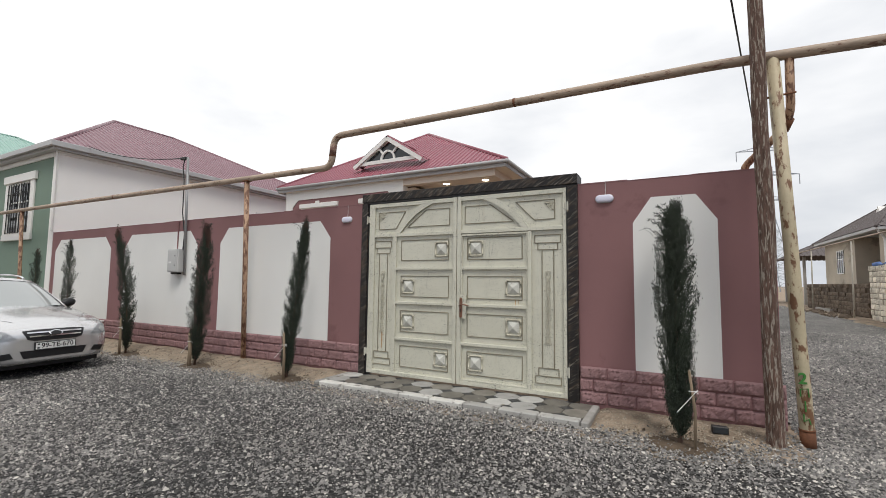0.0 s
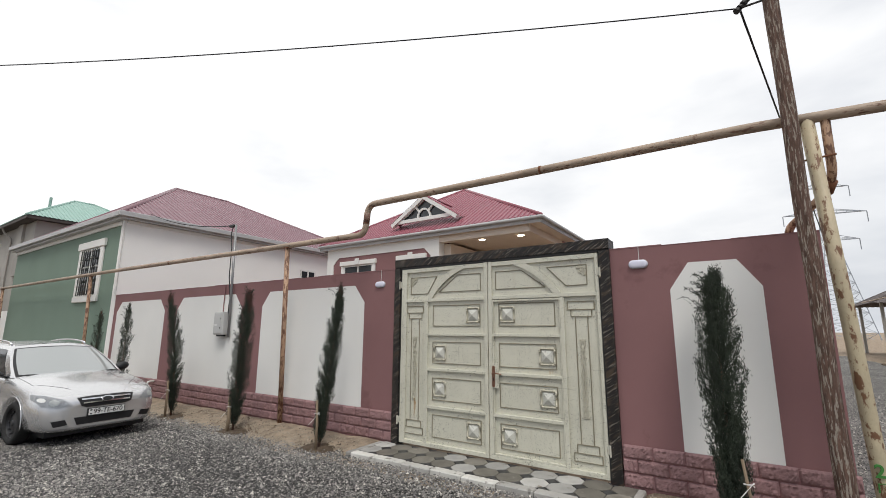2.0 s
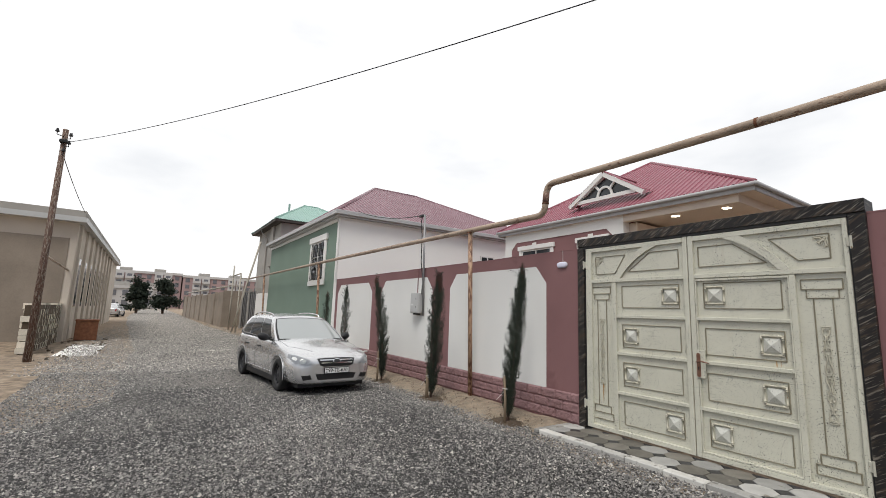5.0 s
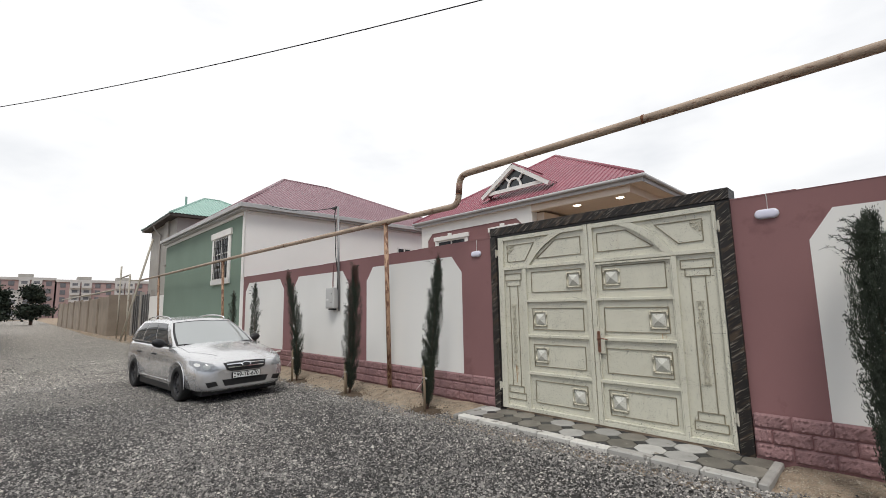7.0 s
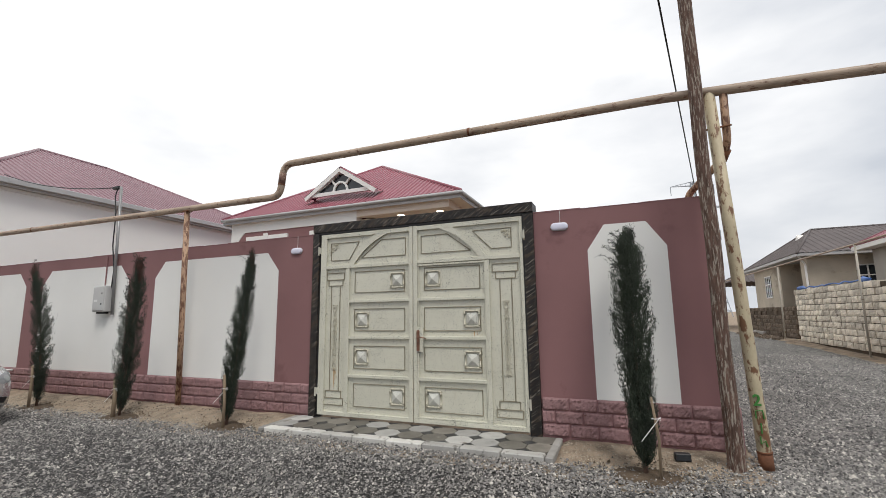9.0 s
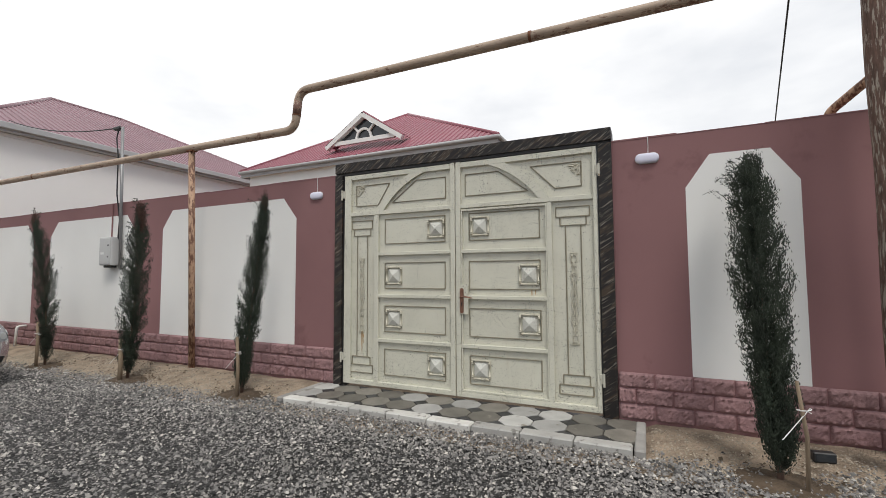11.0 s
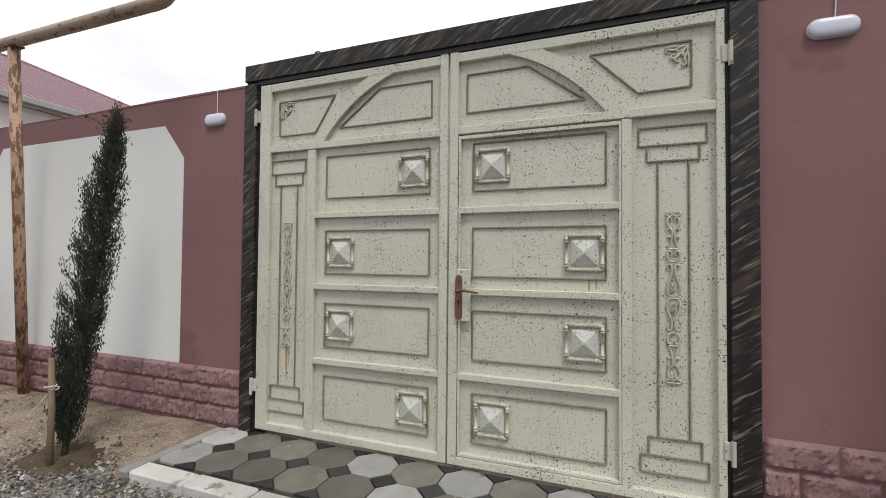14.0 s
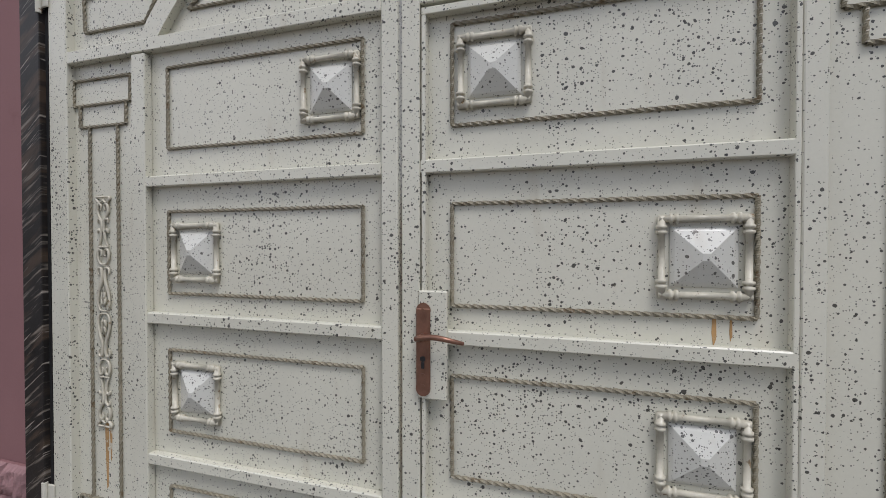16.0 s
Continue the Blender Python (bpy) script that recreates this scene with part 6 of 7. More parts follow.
build_flats("apartment_block", "pink and white five-storey apartment block far down the lane", -205, -34, 4, 13.2, M_PINKBRICK, M_FARWHITE, 5, 12)
build_flats("apartment_block", "pink five-storey apartment block far down the lane", -204, 4.5, 44, 12.6, M_PINKBRICK, M_FARWHITE, 5, 12)
build_flats("low_white_building", "low white building at the end of the lane", -165, -26, -2, 6.0, M_FARWHITE, M_FARWHITE, 2, 8)


def build_far_tree(x, y, h, w, seed):
    rnd = random.Random(seed)
    g = thing("pine_tree", "dark ragged evergreen tree at the end of the lane", "tree", pose(x, y, -0.1), group="far evergreens")
    bm = bmesh.new()
    tube([(0, 0, -0.2), (0.1, 0, h * 0.3), (0, 0.1, h * 0.9)], [0.22, 0.16, 0.03], 8, bm)
    for k in range(7):
        a = rnd.uniform(0, 6.28)
        tube([(0, 0, h * (0.2 + 0.09 * k)), (math.cos(a) * w * 0.4, math.sin(a) * w * 0.4, h * (0.28 + 0.09 * k))], [0.07, 0.02], 6, bm)
    part("trunk", bm, M_BARK, g)
    bm = bmesh.new()
    clumps = []
    for k in range(34):
        t, a = rnd.random() ** 0.9, rnd.uniform(0, 6.28)
        r = w * 0.5 * (1 - 0.72 * t) * rnd.uniform(0.35, 1.1)
        clumps.append((Vector((math.cos(a) * r, math.sin(a) * r, h * (0.16 + 0.8 * t))), rnd.uniform(0.07, 0.13) * w))
    for i in range(3600):
        p, sp = clumps[i % 34]
        c = p + Vector((rnd.gauss(0, sp), rnd.gauss(0, sp), rnd.gauss(0, sp * 0.6)))
        c.z = max(c.z, 0.5)
        s = rnd.uniform(0.08, 0.26)
        n = Vector((rnd.gauss(0, 1), rnd.gauss(0, 1), rnd.gauss(0, 1))).normalized()
        u = n.orthogonal().normalized() * s
        v = n.cross(u)
        q = [bm.verts.new(c + u), bm.verts.new(c + v * 0.7), bm.verts.new(c - u * 0.8), bm.verts.new(c - v + n * s * 0.4)]
        bm.faces.new((q[0], q[1], q[2]))
        bm.faces.new((q[0], q[2], q[3]))
    part("crown", bm, M_LEAF2, g)


build_far_tree(-86, -7.6, 5.8, 3.4, 1)
build_far_tree(-87, -3.9, 5.8, 4.6, 2)

# ---- parked car ----
def car_mats():
    paint = surf("silver_car_paint", (0.68, 0.68, 0.68), rough=0.27, var=0.03, scale=3, fine=300, bump=0.0, metal=0.72, spec=0.5)
    b = paint.node_tree.nodes["Principled BSDF"]
    b.inputs["Coat Weight"].default_value, b.inputs["Coat Roughness"].default_value = 0.7, 0.08
    tyre = surf("tyre_rubber", (0.018, 0.018, 0.018), rough=0.8, var=0.3, scale=20, bump=0.2, space="object")
    rim = surf("black_steel_rim", (0.03, 0.03, 0.032), rough=0.4, var=0.2, space="object")
    chrome = surf("chrome", (0.75, 0.75, 0.76), rough=0.12, var=0.03, metal=1.0, bump=0)
    lens = surf("headlight_lens", (0.30, 0.31, 0.32), rough=0.08, var=0.3, scale=18, fine=90, metal=0.35, bump=0.2, spec=0.7)
    trim = surf("black_plastic", (0.015, 0.015, 0.016), rough=0.45, var=0.2, bump=0)
    # pale base tint paints sky reflection into the glass, besides its real gloss
    shield = glass_mat("sky_tinted_windscreen", (0.30, 0.32, 0.315), 0.03)
    q = shield.node_tree.nodes["Principled BSDF"]
    q.inputs["Specular IOR Level"].default_value, q.inputs["Coat Weight"].default_value = 1.0, 1.0
    white = surf("plate_white", (0.75, 0.75, 0.73), rough=0.4, var=0.04, bump=0)
    red = surf("tail_lamp_red", (0.25, 0.02, 0.02), rough=0.15, var=0.1, bump=0)
    return paint, tyre, rim, chrome, lens, trim, shield, white, red


PAINT, TYRE, RIM, CHROME, LENS, TRIMB, SHIELD, PLATEW, TAILRED = car_mats()


def build_car():
    from mathutils.bvhtree import BVHTree
    g = thing("car", "silver estate car parked on the gravel, facing the gate", "car")
    # lower body: stations along x of (x, half width, bottom, top, crown)
    st = [(2.235, 0.50, 0.27, 0.58, 0.015), (2.225, 0.60, 0.24, 0.62, 0.02), (2.19, 0.70, 0.22, 0.67, 0.03), (2.13, 0.765, 0.21, 0.715, 0.04), (2.03, 0.815, 0.20, 0.765, 0.05), (1.90, 0.85, 0.20, 0.805, 0.06),
          (1.70, 0.878, 0.20, 0.85, 0.065), (1.45, 0.888, 0.20, 0.895, 0.07), (1.15, 0.89, 0.20, 0.94, 0.07), (0.95, 0.89, 0.19, 0.965, 0.06), (0.7, 0.89, 0.19, 0.975, 0.05), (0.2, 0.892, 0.19, 0.985, 0.03),
          (-0.4, 0.893, 0.19, 0.995, 0.02), (-1.0, 0.892, 0.19, 1.005, 0.02), (-1.5, 0.885, 0.20, 1.01, 0.02), (-1.85, 0.865, 0.22, 1.01, 0.02), (-2.05, 0.82, 0.25, 0.99, 0.02), (-2.16, 0.75, 0.28, 0.94, 0.02), (-2.22, 0.62, 0.32, 0.85, 0.01)]
    bm = bmesh.new()
    rings = []
    for x, hw, zb, zt, cr in st:
        H = zt - zb
        half = [(0.0, zb), (0.72 * hw, zb), (0.90 * hw, zb + 0.03 * H / 0.7), (0.965 * hw, zb + 0.12 * H), (0.99 * hw, zb + 0.30 * H), (1.0 * hw, zb + 0.52 * H), (0.995 * hw, zb + 0.66 * H), (0.975 * hw, zb + 0.80 * H), (0.945 * hw, zb + 0.91 * H), (0.90 * hw, zb + 0.975 * H), (0.82 * hw, zt + cr * 0.15), (0.5 * hw, zt + cr * 0.7), (0.0, zt + cr)]
        pts = [(y, z) for y, z in half] + [(-y, z) for y, z in half[-2:0:-1]]
        rings.append([bm.verts.new((x, y, z)) for y, z in pts])
    n = len(rings[0])
    for a, b in zip(rings, rings[1:]):
        for k in range(n):
            bm.faces.new((a[k], b[k], b[(k + 1) % n], a[(k + 1) % n]))
    bm.faces.new(rings[0])
    bm.faces.new(rings[-1][::-1])
    bmesh.ops.recalc_face_normals(bm, faces=bm.faces)
    AX, RAD = (1.335, -1.315), 0.318
    tree = BVHTree.FromBMesh(bm)
    body = part("body", bm, PAINT, g, smooth=True)
    # wheel arches cut out of the body
    cut = bmesh.new()
    for ax in AX:
        for s in (-1, 1):
            tube([(ax, s * 0.60, 0.33), (ax, s * 1.2, 0.33)], 0.375, 40, cut)
    cutter = part("cutter", cut, TRIMB)
    mod = body.modifiers.new("arches", "BOOLEAN")
    mod.object, mod.operation, mod.solver = cutter, "DIFFERENCE", "EXACT"
    dg = bpy.context.evaluated_depsgraph_get()
    me = bpy.data.meshes.new_from_object(body.evaluated_get(dg))
    body.modifiers.clear()
    body.data = me
    bpy.data.objects.remove(cutter)
    for p in me.polygons:
        p.use_smooth = len(p.vertices) < 12
    me.materials.clear()
    me.materials.append(PAINT)
    for ax in AX:
        for s in (-1, 1):
            bm = bmesh.new()
            tube([(ax, s * 0.60, 0.33), (ax, s * 0.61, 0.33)], 0.374, 28, bm)
            part("wheel_well", bm, TRIMB, body)
            bm = bmesh.new()
            tube([(ax + 0.385 * math.cos(a), s * 0.883, 0.33 + 0.385 * math.sin(a)) for a in [radians(-12 + 204 * i / 24) for i in range(25)]], 0.008, 8, bm)
            part("arch_lip", bm, PAINT, body, smooth=True)
    part("underside", boxes((-2.0, 2.05, -0.70, 0.70, 0.14, 0.26), (-0.95, 0.95, -0.84, 0.84, 0.15, 0.26)), TRIMB, body)

    # greenhouse
    def base(s, sd):
        x = 0.98 - 3.06 * s
        return Vector((x - 0.10 * (1 - s) ** 8, sd * (0.80 - 0.05 * max(0, s - 0.85) / 0.15), 0.965 + 0.04 * s))

    def roof(s, sd):
        x = 0.10 - 1.94 * s
        return Vector((x - 0.06 * (1 - s) ** 8, sd * (0.595 - 0.03 * s), 1.425 + 0.06 * math.sin(math.pi * min(s * 0.8 + 0.1, 1)) - 0.02 * s))

    def side(s, t, sd):
        p = base(s, sd).lerp(roof(s, sd), t)
        p.y += sd * 0.035 * math.sin(math.pi * t)
        return p
    bm = bmesh.new()
    NS, NT = 16, 5
    cols = []
    for i in range(NS + 1):
        s = i / NS
        ring = [side(s, j / NT, 1) for j in range(NT + 1)]
        r = roof(s, 1)
        crown = [Vector((r.x + 0.10 * (1 - s) ** 6 * (1 - q) , r.y * q, r.z + 0.055 * (1 - q * q))) for q in (0.9, 0.7, 0.35, 0.0)]
        ring += crown
        ring += [Vector((p.x, -p.y, p.z)) for p in ring[-2::-1]]
        cols.append([bm.verts.new(p) for p in ring])
    for a, b in zip(cols, cols[1:]):
        for k in range(len(a) - 1):
            bm.faces.new((a[k], a[k + 1], b[k + 1], b[k]))
    bm.faces.new(cols[-1])
    # windscreen
    def screen(u, v):
        e0, e1 = side(0, v, 1), side(0, v, -1)
        p = e1.lerp(e0, u)
        b = 1 - (2 * u - 1) ** 2
        p.x += 0.13 * b
        p.z += 0.05 * b * v
        return p
    gr = [[bm.verts.new(screen(i / 10, j / 6)) for i in range(11)] for j in range(7)]
    for a, b in zip(gr, gr[1:]):
        for i in range(10):
            bm.faces.new((a[i], a[i + 1], b[i + 1], b[i]))
    bmesh.ops.remove_doubles(bm, verts=bm.verts, dist=0.002)
    bmesh.ops.recalc_face_normals(bm, faces=bm.faces)
    cabin = part("cabin", bm, PAINT, g, smooth=True)

    def patch(fn, u0, u1, v0, v1, off, name, mat, nu=8, nv=5, label=""):
        bm = bmesh.new()
        P = lambda u, v: fn(u, v)
        rows = []
        for j in range(nv + 1):
            row = []
            for i in range(nu + 1):
                u, v = u0 + (u1 - u0) * i / nu, v0 + (v1 - v0) * j / nv
                p = P(u, v)
                nn = (P(u + 0.01, v) - p).cross(P(u, v + 0.01) - p).normalized()
                if nn.dot(p - Vector((-0.4, 0, 0.9))) < 0:
                    nn = -nn
                row.append(bm.verts.new(p + nn * off))
            rows.append(row)
        for a, b in zip(rows, rows[1:]):
            for i in range(nu):
                bm.faces.new((a[i], a[i + 1], b[i + 1], b[i]))
        return part(name, bm, mat, cabin, label, smooth=True)
    patch(screen, 0.025, 0.975, 0.02, 0.915, 0.004, "windscreen_seal", TRIMB, 12, 6, "black glazing rim")
    patch(screen, 0.05, 0.95, 0.06, 0.88, 0.009, "windscreen", SHIELD, 12, 6, "windscreen with a pale sky reflection in its colour")
    patch(screen, 0.03, 0.97, 0.0, 0.045, 0.008, "cowl", TRIMB, 12, 1, "black cowl strip below the windscreen")
    for sd in (-1, 1):
        f = lambda u, v, sd=sd: side(u, v, sd)
        for a, b, t0 in ((0.10, 0.36, 0.06), (0.385, 0.66, 0.06), (0.69, 0.90, 0.08)):
            patch(f, a, b, t0, 0.86, 0.006, "side_window", M_GLASS)
        bm = bmesh.new()
        tube([side(0.06 + 0.86 * i / 12, 0.0, sd) + Vector((0, sd * 0.01, 0.012)) for i in range(13)], 0.011, 6, bm)
        part("belt_trim", bm, TRIMB, cabin)
        # roof rails
        bm = bmesh.new()
        pr = [roof(0.10 + 0.80 * i / 14, sd) + Vector((0, -sd * 0.03, 0.02 + 0.05 * math.sin(math.pi * i / 14) ** 0.35)) for i in range(15)]
        tube(pr, 0.017, 8, bm)
        part("roof_rail", bm, CHROME, cabin, smooth=True)
        # mirrors
        bm = bmesh.new()
        bmesh.ops.create_uvsphere(bm, u_segments=16, v_segments=10, radius=1.0)
        for v in bm.verts:
            v.co = Vector((v.co.x * 0.075 + 0.55, sd * 0.965 + v.co.y * 0.13, 1.03 + v.co.z * 0.085 + 0.02 * v.co.y * sd))
        tube([(0.57, sd * 0.82, 1.0), (0.56, sd * 0.9, 1.01)], 0.03, 8, bm)
        part("door_mirror", bm, TRIMB, g, "black door mirror", smooth=True)
        # door gaps and handles
        for xx in (0.78, -0.22, -1.18):
            bm = bmesh.new()
            pts = []
            for i in range(12):
                z = 0.30 + 0.66 * i / 11
                if xx == -1.18:
                    hit = tree.ray_cast(Vector((xx + 0.28 * (1 - i / 11) ** 0.5 * (1 if z < 0.75 else 0.5), sd * 2, z)), Vector((0, -sd, 0)))
                else:
                    hit = tree.ray_cast(Vector((xx, sd * 2, z)), Vector((0, -sd, 0)))
                if hit[0]:
                    pts.append(hit[0] - Vector((0, sd * 0.002, 0)))
            if len(pts) > 2:
                tube(pts, 0.0045, 5, bm)
                part("door_gap", bm, TRIMB, body)
        for xx in (0.02, -0.95):
            hit = tree.ray_cast(Vector((xx, sd * 2, 0.80)), Vector((0, -sd, 0)))[0]
            part("door_handle", boxes((xx - 0.10, xx + 0.10, min(hit.y - 0.01, hit.y + sd * 0.03), max(hit.y - 0.01 * sd, hit.y + sd * 0.03), 0.785, 0.815), bevel=0.008), TRIMB, body)
        bm = bmesh.new()
        pts = [tree.ray_cast(Vector((0.95 - 1.95 * i / 14, sd * 2, 0.335)), Vector((0, -sd, 0)))[0] for i in range(15)]
        tube([p - Vector((0, sd * 0.004, 0)) for p in pts], 0.014, 6, bm)
        part("sill_moulding", bm, PAINT, body, smooth=True)

    # front details laid on the nose
    def front(name, pts, off, mat, parent, label="", depth=0.03, rear=False):
        sgn = -1 if rear else 1
        bm = bmesh.new()
        f = bm.faces.new([bm.verts.new((3 * sgn, y, z)) for y, z in pts])
        bmesh.ops.triangulate(bm, faces=[f])
        for _ in range(3):
            bmesh.ops.subdivide_edges(bm, edges=bm.edges[:], cuts=1, use_grid_fill=True)
        for v in bm.verts:
            h = tree.ray_cast(Vector((4 * sgn, v.co.y, v.co.z)), Vector((-sgn, 0, 0)))[0]
            v.co.x = (h.x if h else 1.75 * sgn) + off * sgn
        r = bmesh.ops.extrude_face_region(bm, geom=bm.faces[:])
        for v in [q for q in r["geom"] if isinstance(q, bmesh.types.BMVert)]:
            v.co.x -= depth * sgn
        bmesh.ops.recalc_face_normals(bm, faces=bm.faces)
        return part(name, bm, mat, parent, label)

    def ell(cy, cz, ry, rz, n=20):
        return [(cy + ry * math.cos(2 * math.pi * i / n), cz + rz * math.sin(2 * math.pi * i / n)) for i in range(n)]
    grille = front("grille", [(-0.40, 0.70), (-0.35, 0.575), (-0.27, 0.55), (0.27, 0.55), (0.35, 0.575), (0.40, 0.70), (0.22, 0.712), (-0.22, 0.712)], 0.008, TRIMB, g, "black grille with two bright bars")
    for z, w in ((0.675, 0.35), (0.620, 0.33)):
        front("grille_bar", [(-w, z - 0.010), (w, z - 0.010), (w, z + 0.010), (-w, z + 0.010)], 0.02, CHROME, grille)
    front("badge", ell(0, 0.655, 0.085, 0.045), 0.03, CHROME, grille, "plain oval badge")
    front("badge_field", ell(0, 0.655, 0.07, 0.033), 0.034, TRIMB, grille)
    front("bumper_intake", [(-0.43, 0.412), (-0.38, 0.30), (0.38, 0.30), (0.43, 0.412)], 0.006, TRIMB, g)
    for s in (-1, 1):
        front("fog_recess", [(s * 0.50, 0.32), (s * 0.66, 0.30), (s * 0.70, 0.385), (s * 0.54, 0.40)][::s], 0.006, TRIMB, g)
        hl = front("headlight", [(s * 0.47, 0.60), (s * 0.62, 0.575), (s * 0.79, 0.60), (s * 0.845, 0.70), (s * 0.83, 0.765), (s * 0.74, 0.755), (s * 0.58, 0.70)][::s], 0.008, LENS, g, "clear headlight")
        front("reflector", ell(s * 0.68, 0.655, 0.055, 0.045, 14), 0.012, SHIELD, hl)
        front("turn_lamp", ell(s * 0.785, 0.695, 0.03, 0.03, 12), 0.014, PLATEW, hl)
        front("tail_lamp", [(s * 0.58, 0.62), (s * 0.74, 0.62), (s * 0.76, 0.92), (s * 0.66, 0.92)][::s], 0.008, TAILRED, g, rear=True)
    front("rear_bumper_band", [(-0.6, 0.40), (0.6, 0.40), (0.6, 0.46), (-0.6, 0.46)], 0.008, TRIMB, g, rear=True)
    # hood lines
    for s in (-1, 1):
        bm = bmesh.new()
        pts = []
        for i in range(14):
            x, y = 1.98 - 1.0 * i / 13, s * (0.42 + 0.33 * min(i / 6, 1))
            h = tree.ray_cast(Vector((x, y, 3)), Vector((0, 0, -1)))[0]
            pts.append(h - Vector((0, 0, 0.001)))
        tube(pts, 0.004, 5, bm)
        part("bonnet_gap", bm, TRIMB, body)
        bm = bmesh.new()
        tube([screen(0.5 + s * 0.02, 0.0) + Vector((0.03, 0, 0.012)), screen(0.5 + s * 0.40, 0.045) + Vector((0.02, 0, 0.012))], 0.011, 6, bm)
        part("wiper", bm, TRIMB, cabin)
    # number plate
    PX = 2.262
    pl = part("number_plate", boxes((PX - 0.05, PX, -0.265, 0.265, 0.415, 0.530), bevel=0.004), TRIMB, g, "white number plate with dark figures")
    part("plate_field", boxes((PX, PX + 0.003, -0.252, 0.252, 0.425, 0.520)), PLATEW, pl)
    part("country_mark", boxes((PX + 0.003, PX + 0.005, -0.235, -0.205, 0.49, 0.51), (PX + 0.003, PX + 0.005, -0.235, -0.205, 0.435, 0.455)), TRIMB, pl)
    cu = bpy.data.curves.new("figures", "FONT")
    cu.body, cu.size, cu.extrude, cu.align_x, cu.align_y, cu.offset = "99-TE-670", 0.098, 0.001, "CENTER", "CENTER", 0.0012
    ob = new("figures", cu)
    me = bpy.data.meshes.new_from_object(ob.evaluated_get(bpy.context.evaluated_depsgraph_get()))
    bpy.data.objects.remove(ob)
    me.materials.clear()
    me.materials.append(TRIMB)
    piece("figures", me, pose(PX + 0.0045, 0.02, 0.4725, 90, 0, 90), pl)
    # wheels
    bm = bmesh.new()
    prof = [(0.215, 0.07), (0.222, 0.092), (0.285, 0.098), (0.308, 0.085), (RAD, 0.06), (RAD, -0.06), (0.308, -0.085), (0.285, -0.098), (0.222, -0.092), (0.215, -0.07)]
    def revolve(bm, prof, n=36):
        rr = [[bm.verts.new((r * math.cos(2 * math.pi * k / n), w, r * math.sin(2 * math.pi * k / n))) for r, w in prof] for k in range(n)]
        for k in range(n):
            a, b = rr[k], rr[(k + 1) % n]
            for i in range(len(prof) - 1):
                bm.faces.new((a[i], a[i + 1], b[i + 1], b[i]))
        bmesh.ops.recalc_face_normals(bm, faces=bm.faces)
    revolve(bm, prof)
    t0 = part("tyre", bm, TYRE, None, smooth=True)
    tyre_me = t0.data
    bpy.data.objects.remove(t0)
    bm = bmesh.new()
    revolve(bm, [(0.218, -0.075), (0.212, -0.05), (0.20, -0.035), (0.17, -0.02), (0.13, -0.045), (0.08, -0.055), (0.05, -0.06), (0.03, -0.075), (0.001, -0.078)])
    for k in range(10):
        a = 2 * math.pi * k / 10
        tube([(0.168 * math.cos(a), -0.062, 0.168 * math.sin(a)), (0.168 * math.cos(a), -0.018, 0.168 * math.sin(a))], 0.017, 10, bm)
    r0 = part("rim", bm, RIM, None)
    rim_me = r0.data
    bpy.data.objects.remove(r0)
    for ax in AX:
        for s in (-1, 1):
            w = new("wheel", tyre_me)
            w.parent = g
            w.matrix_basis = pose(ax, s * 0.785, RAD, 0, 0, 0 if s < 0 else 180)
            piece("rim", rim_me, Matrix(), w)
    return g


car = build_car()
CS = Matrix.Scale(1.03, 4)
car.matrix_basis = pose(-8.24, -2.77, GZ + 0.002, 0, 0, 5.1) @ CS
car2 = copy_thing(car, pose(-64, -9.5, GZ, 0, 0, 172))
tagged(car2, "silver car parked far down the lane", "car")

# ---- single pieces: plinth stones, pavers, kerbs, blocks, loose gravel ----
build_plinth()


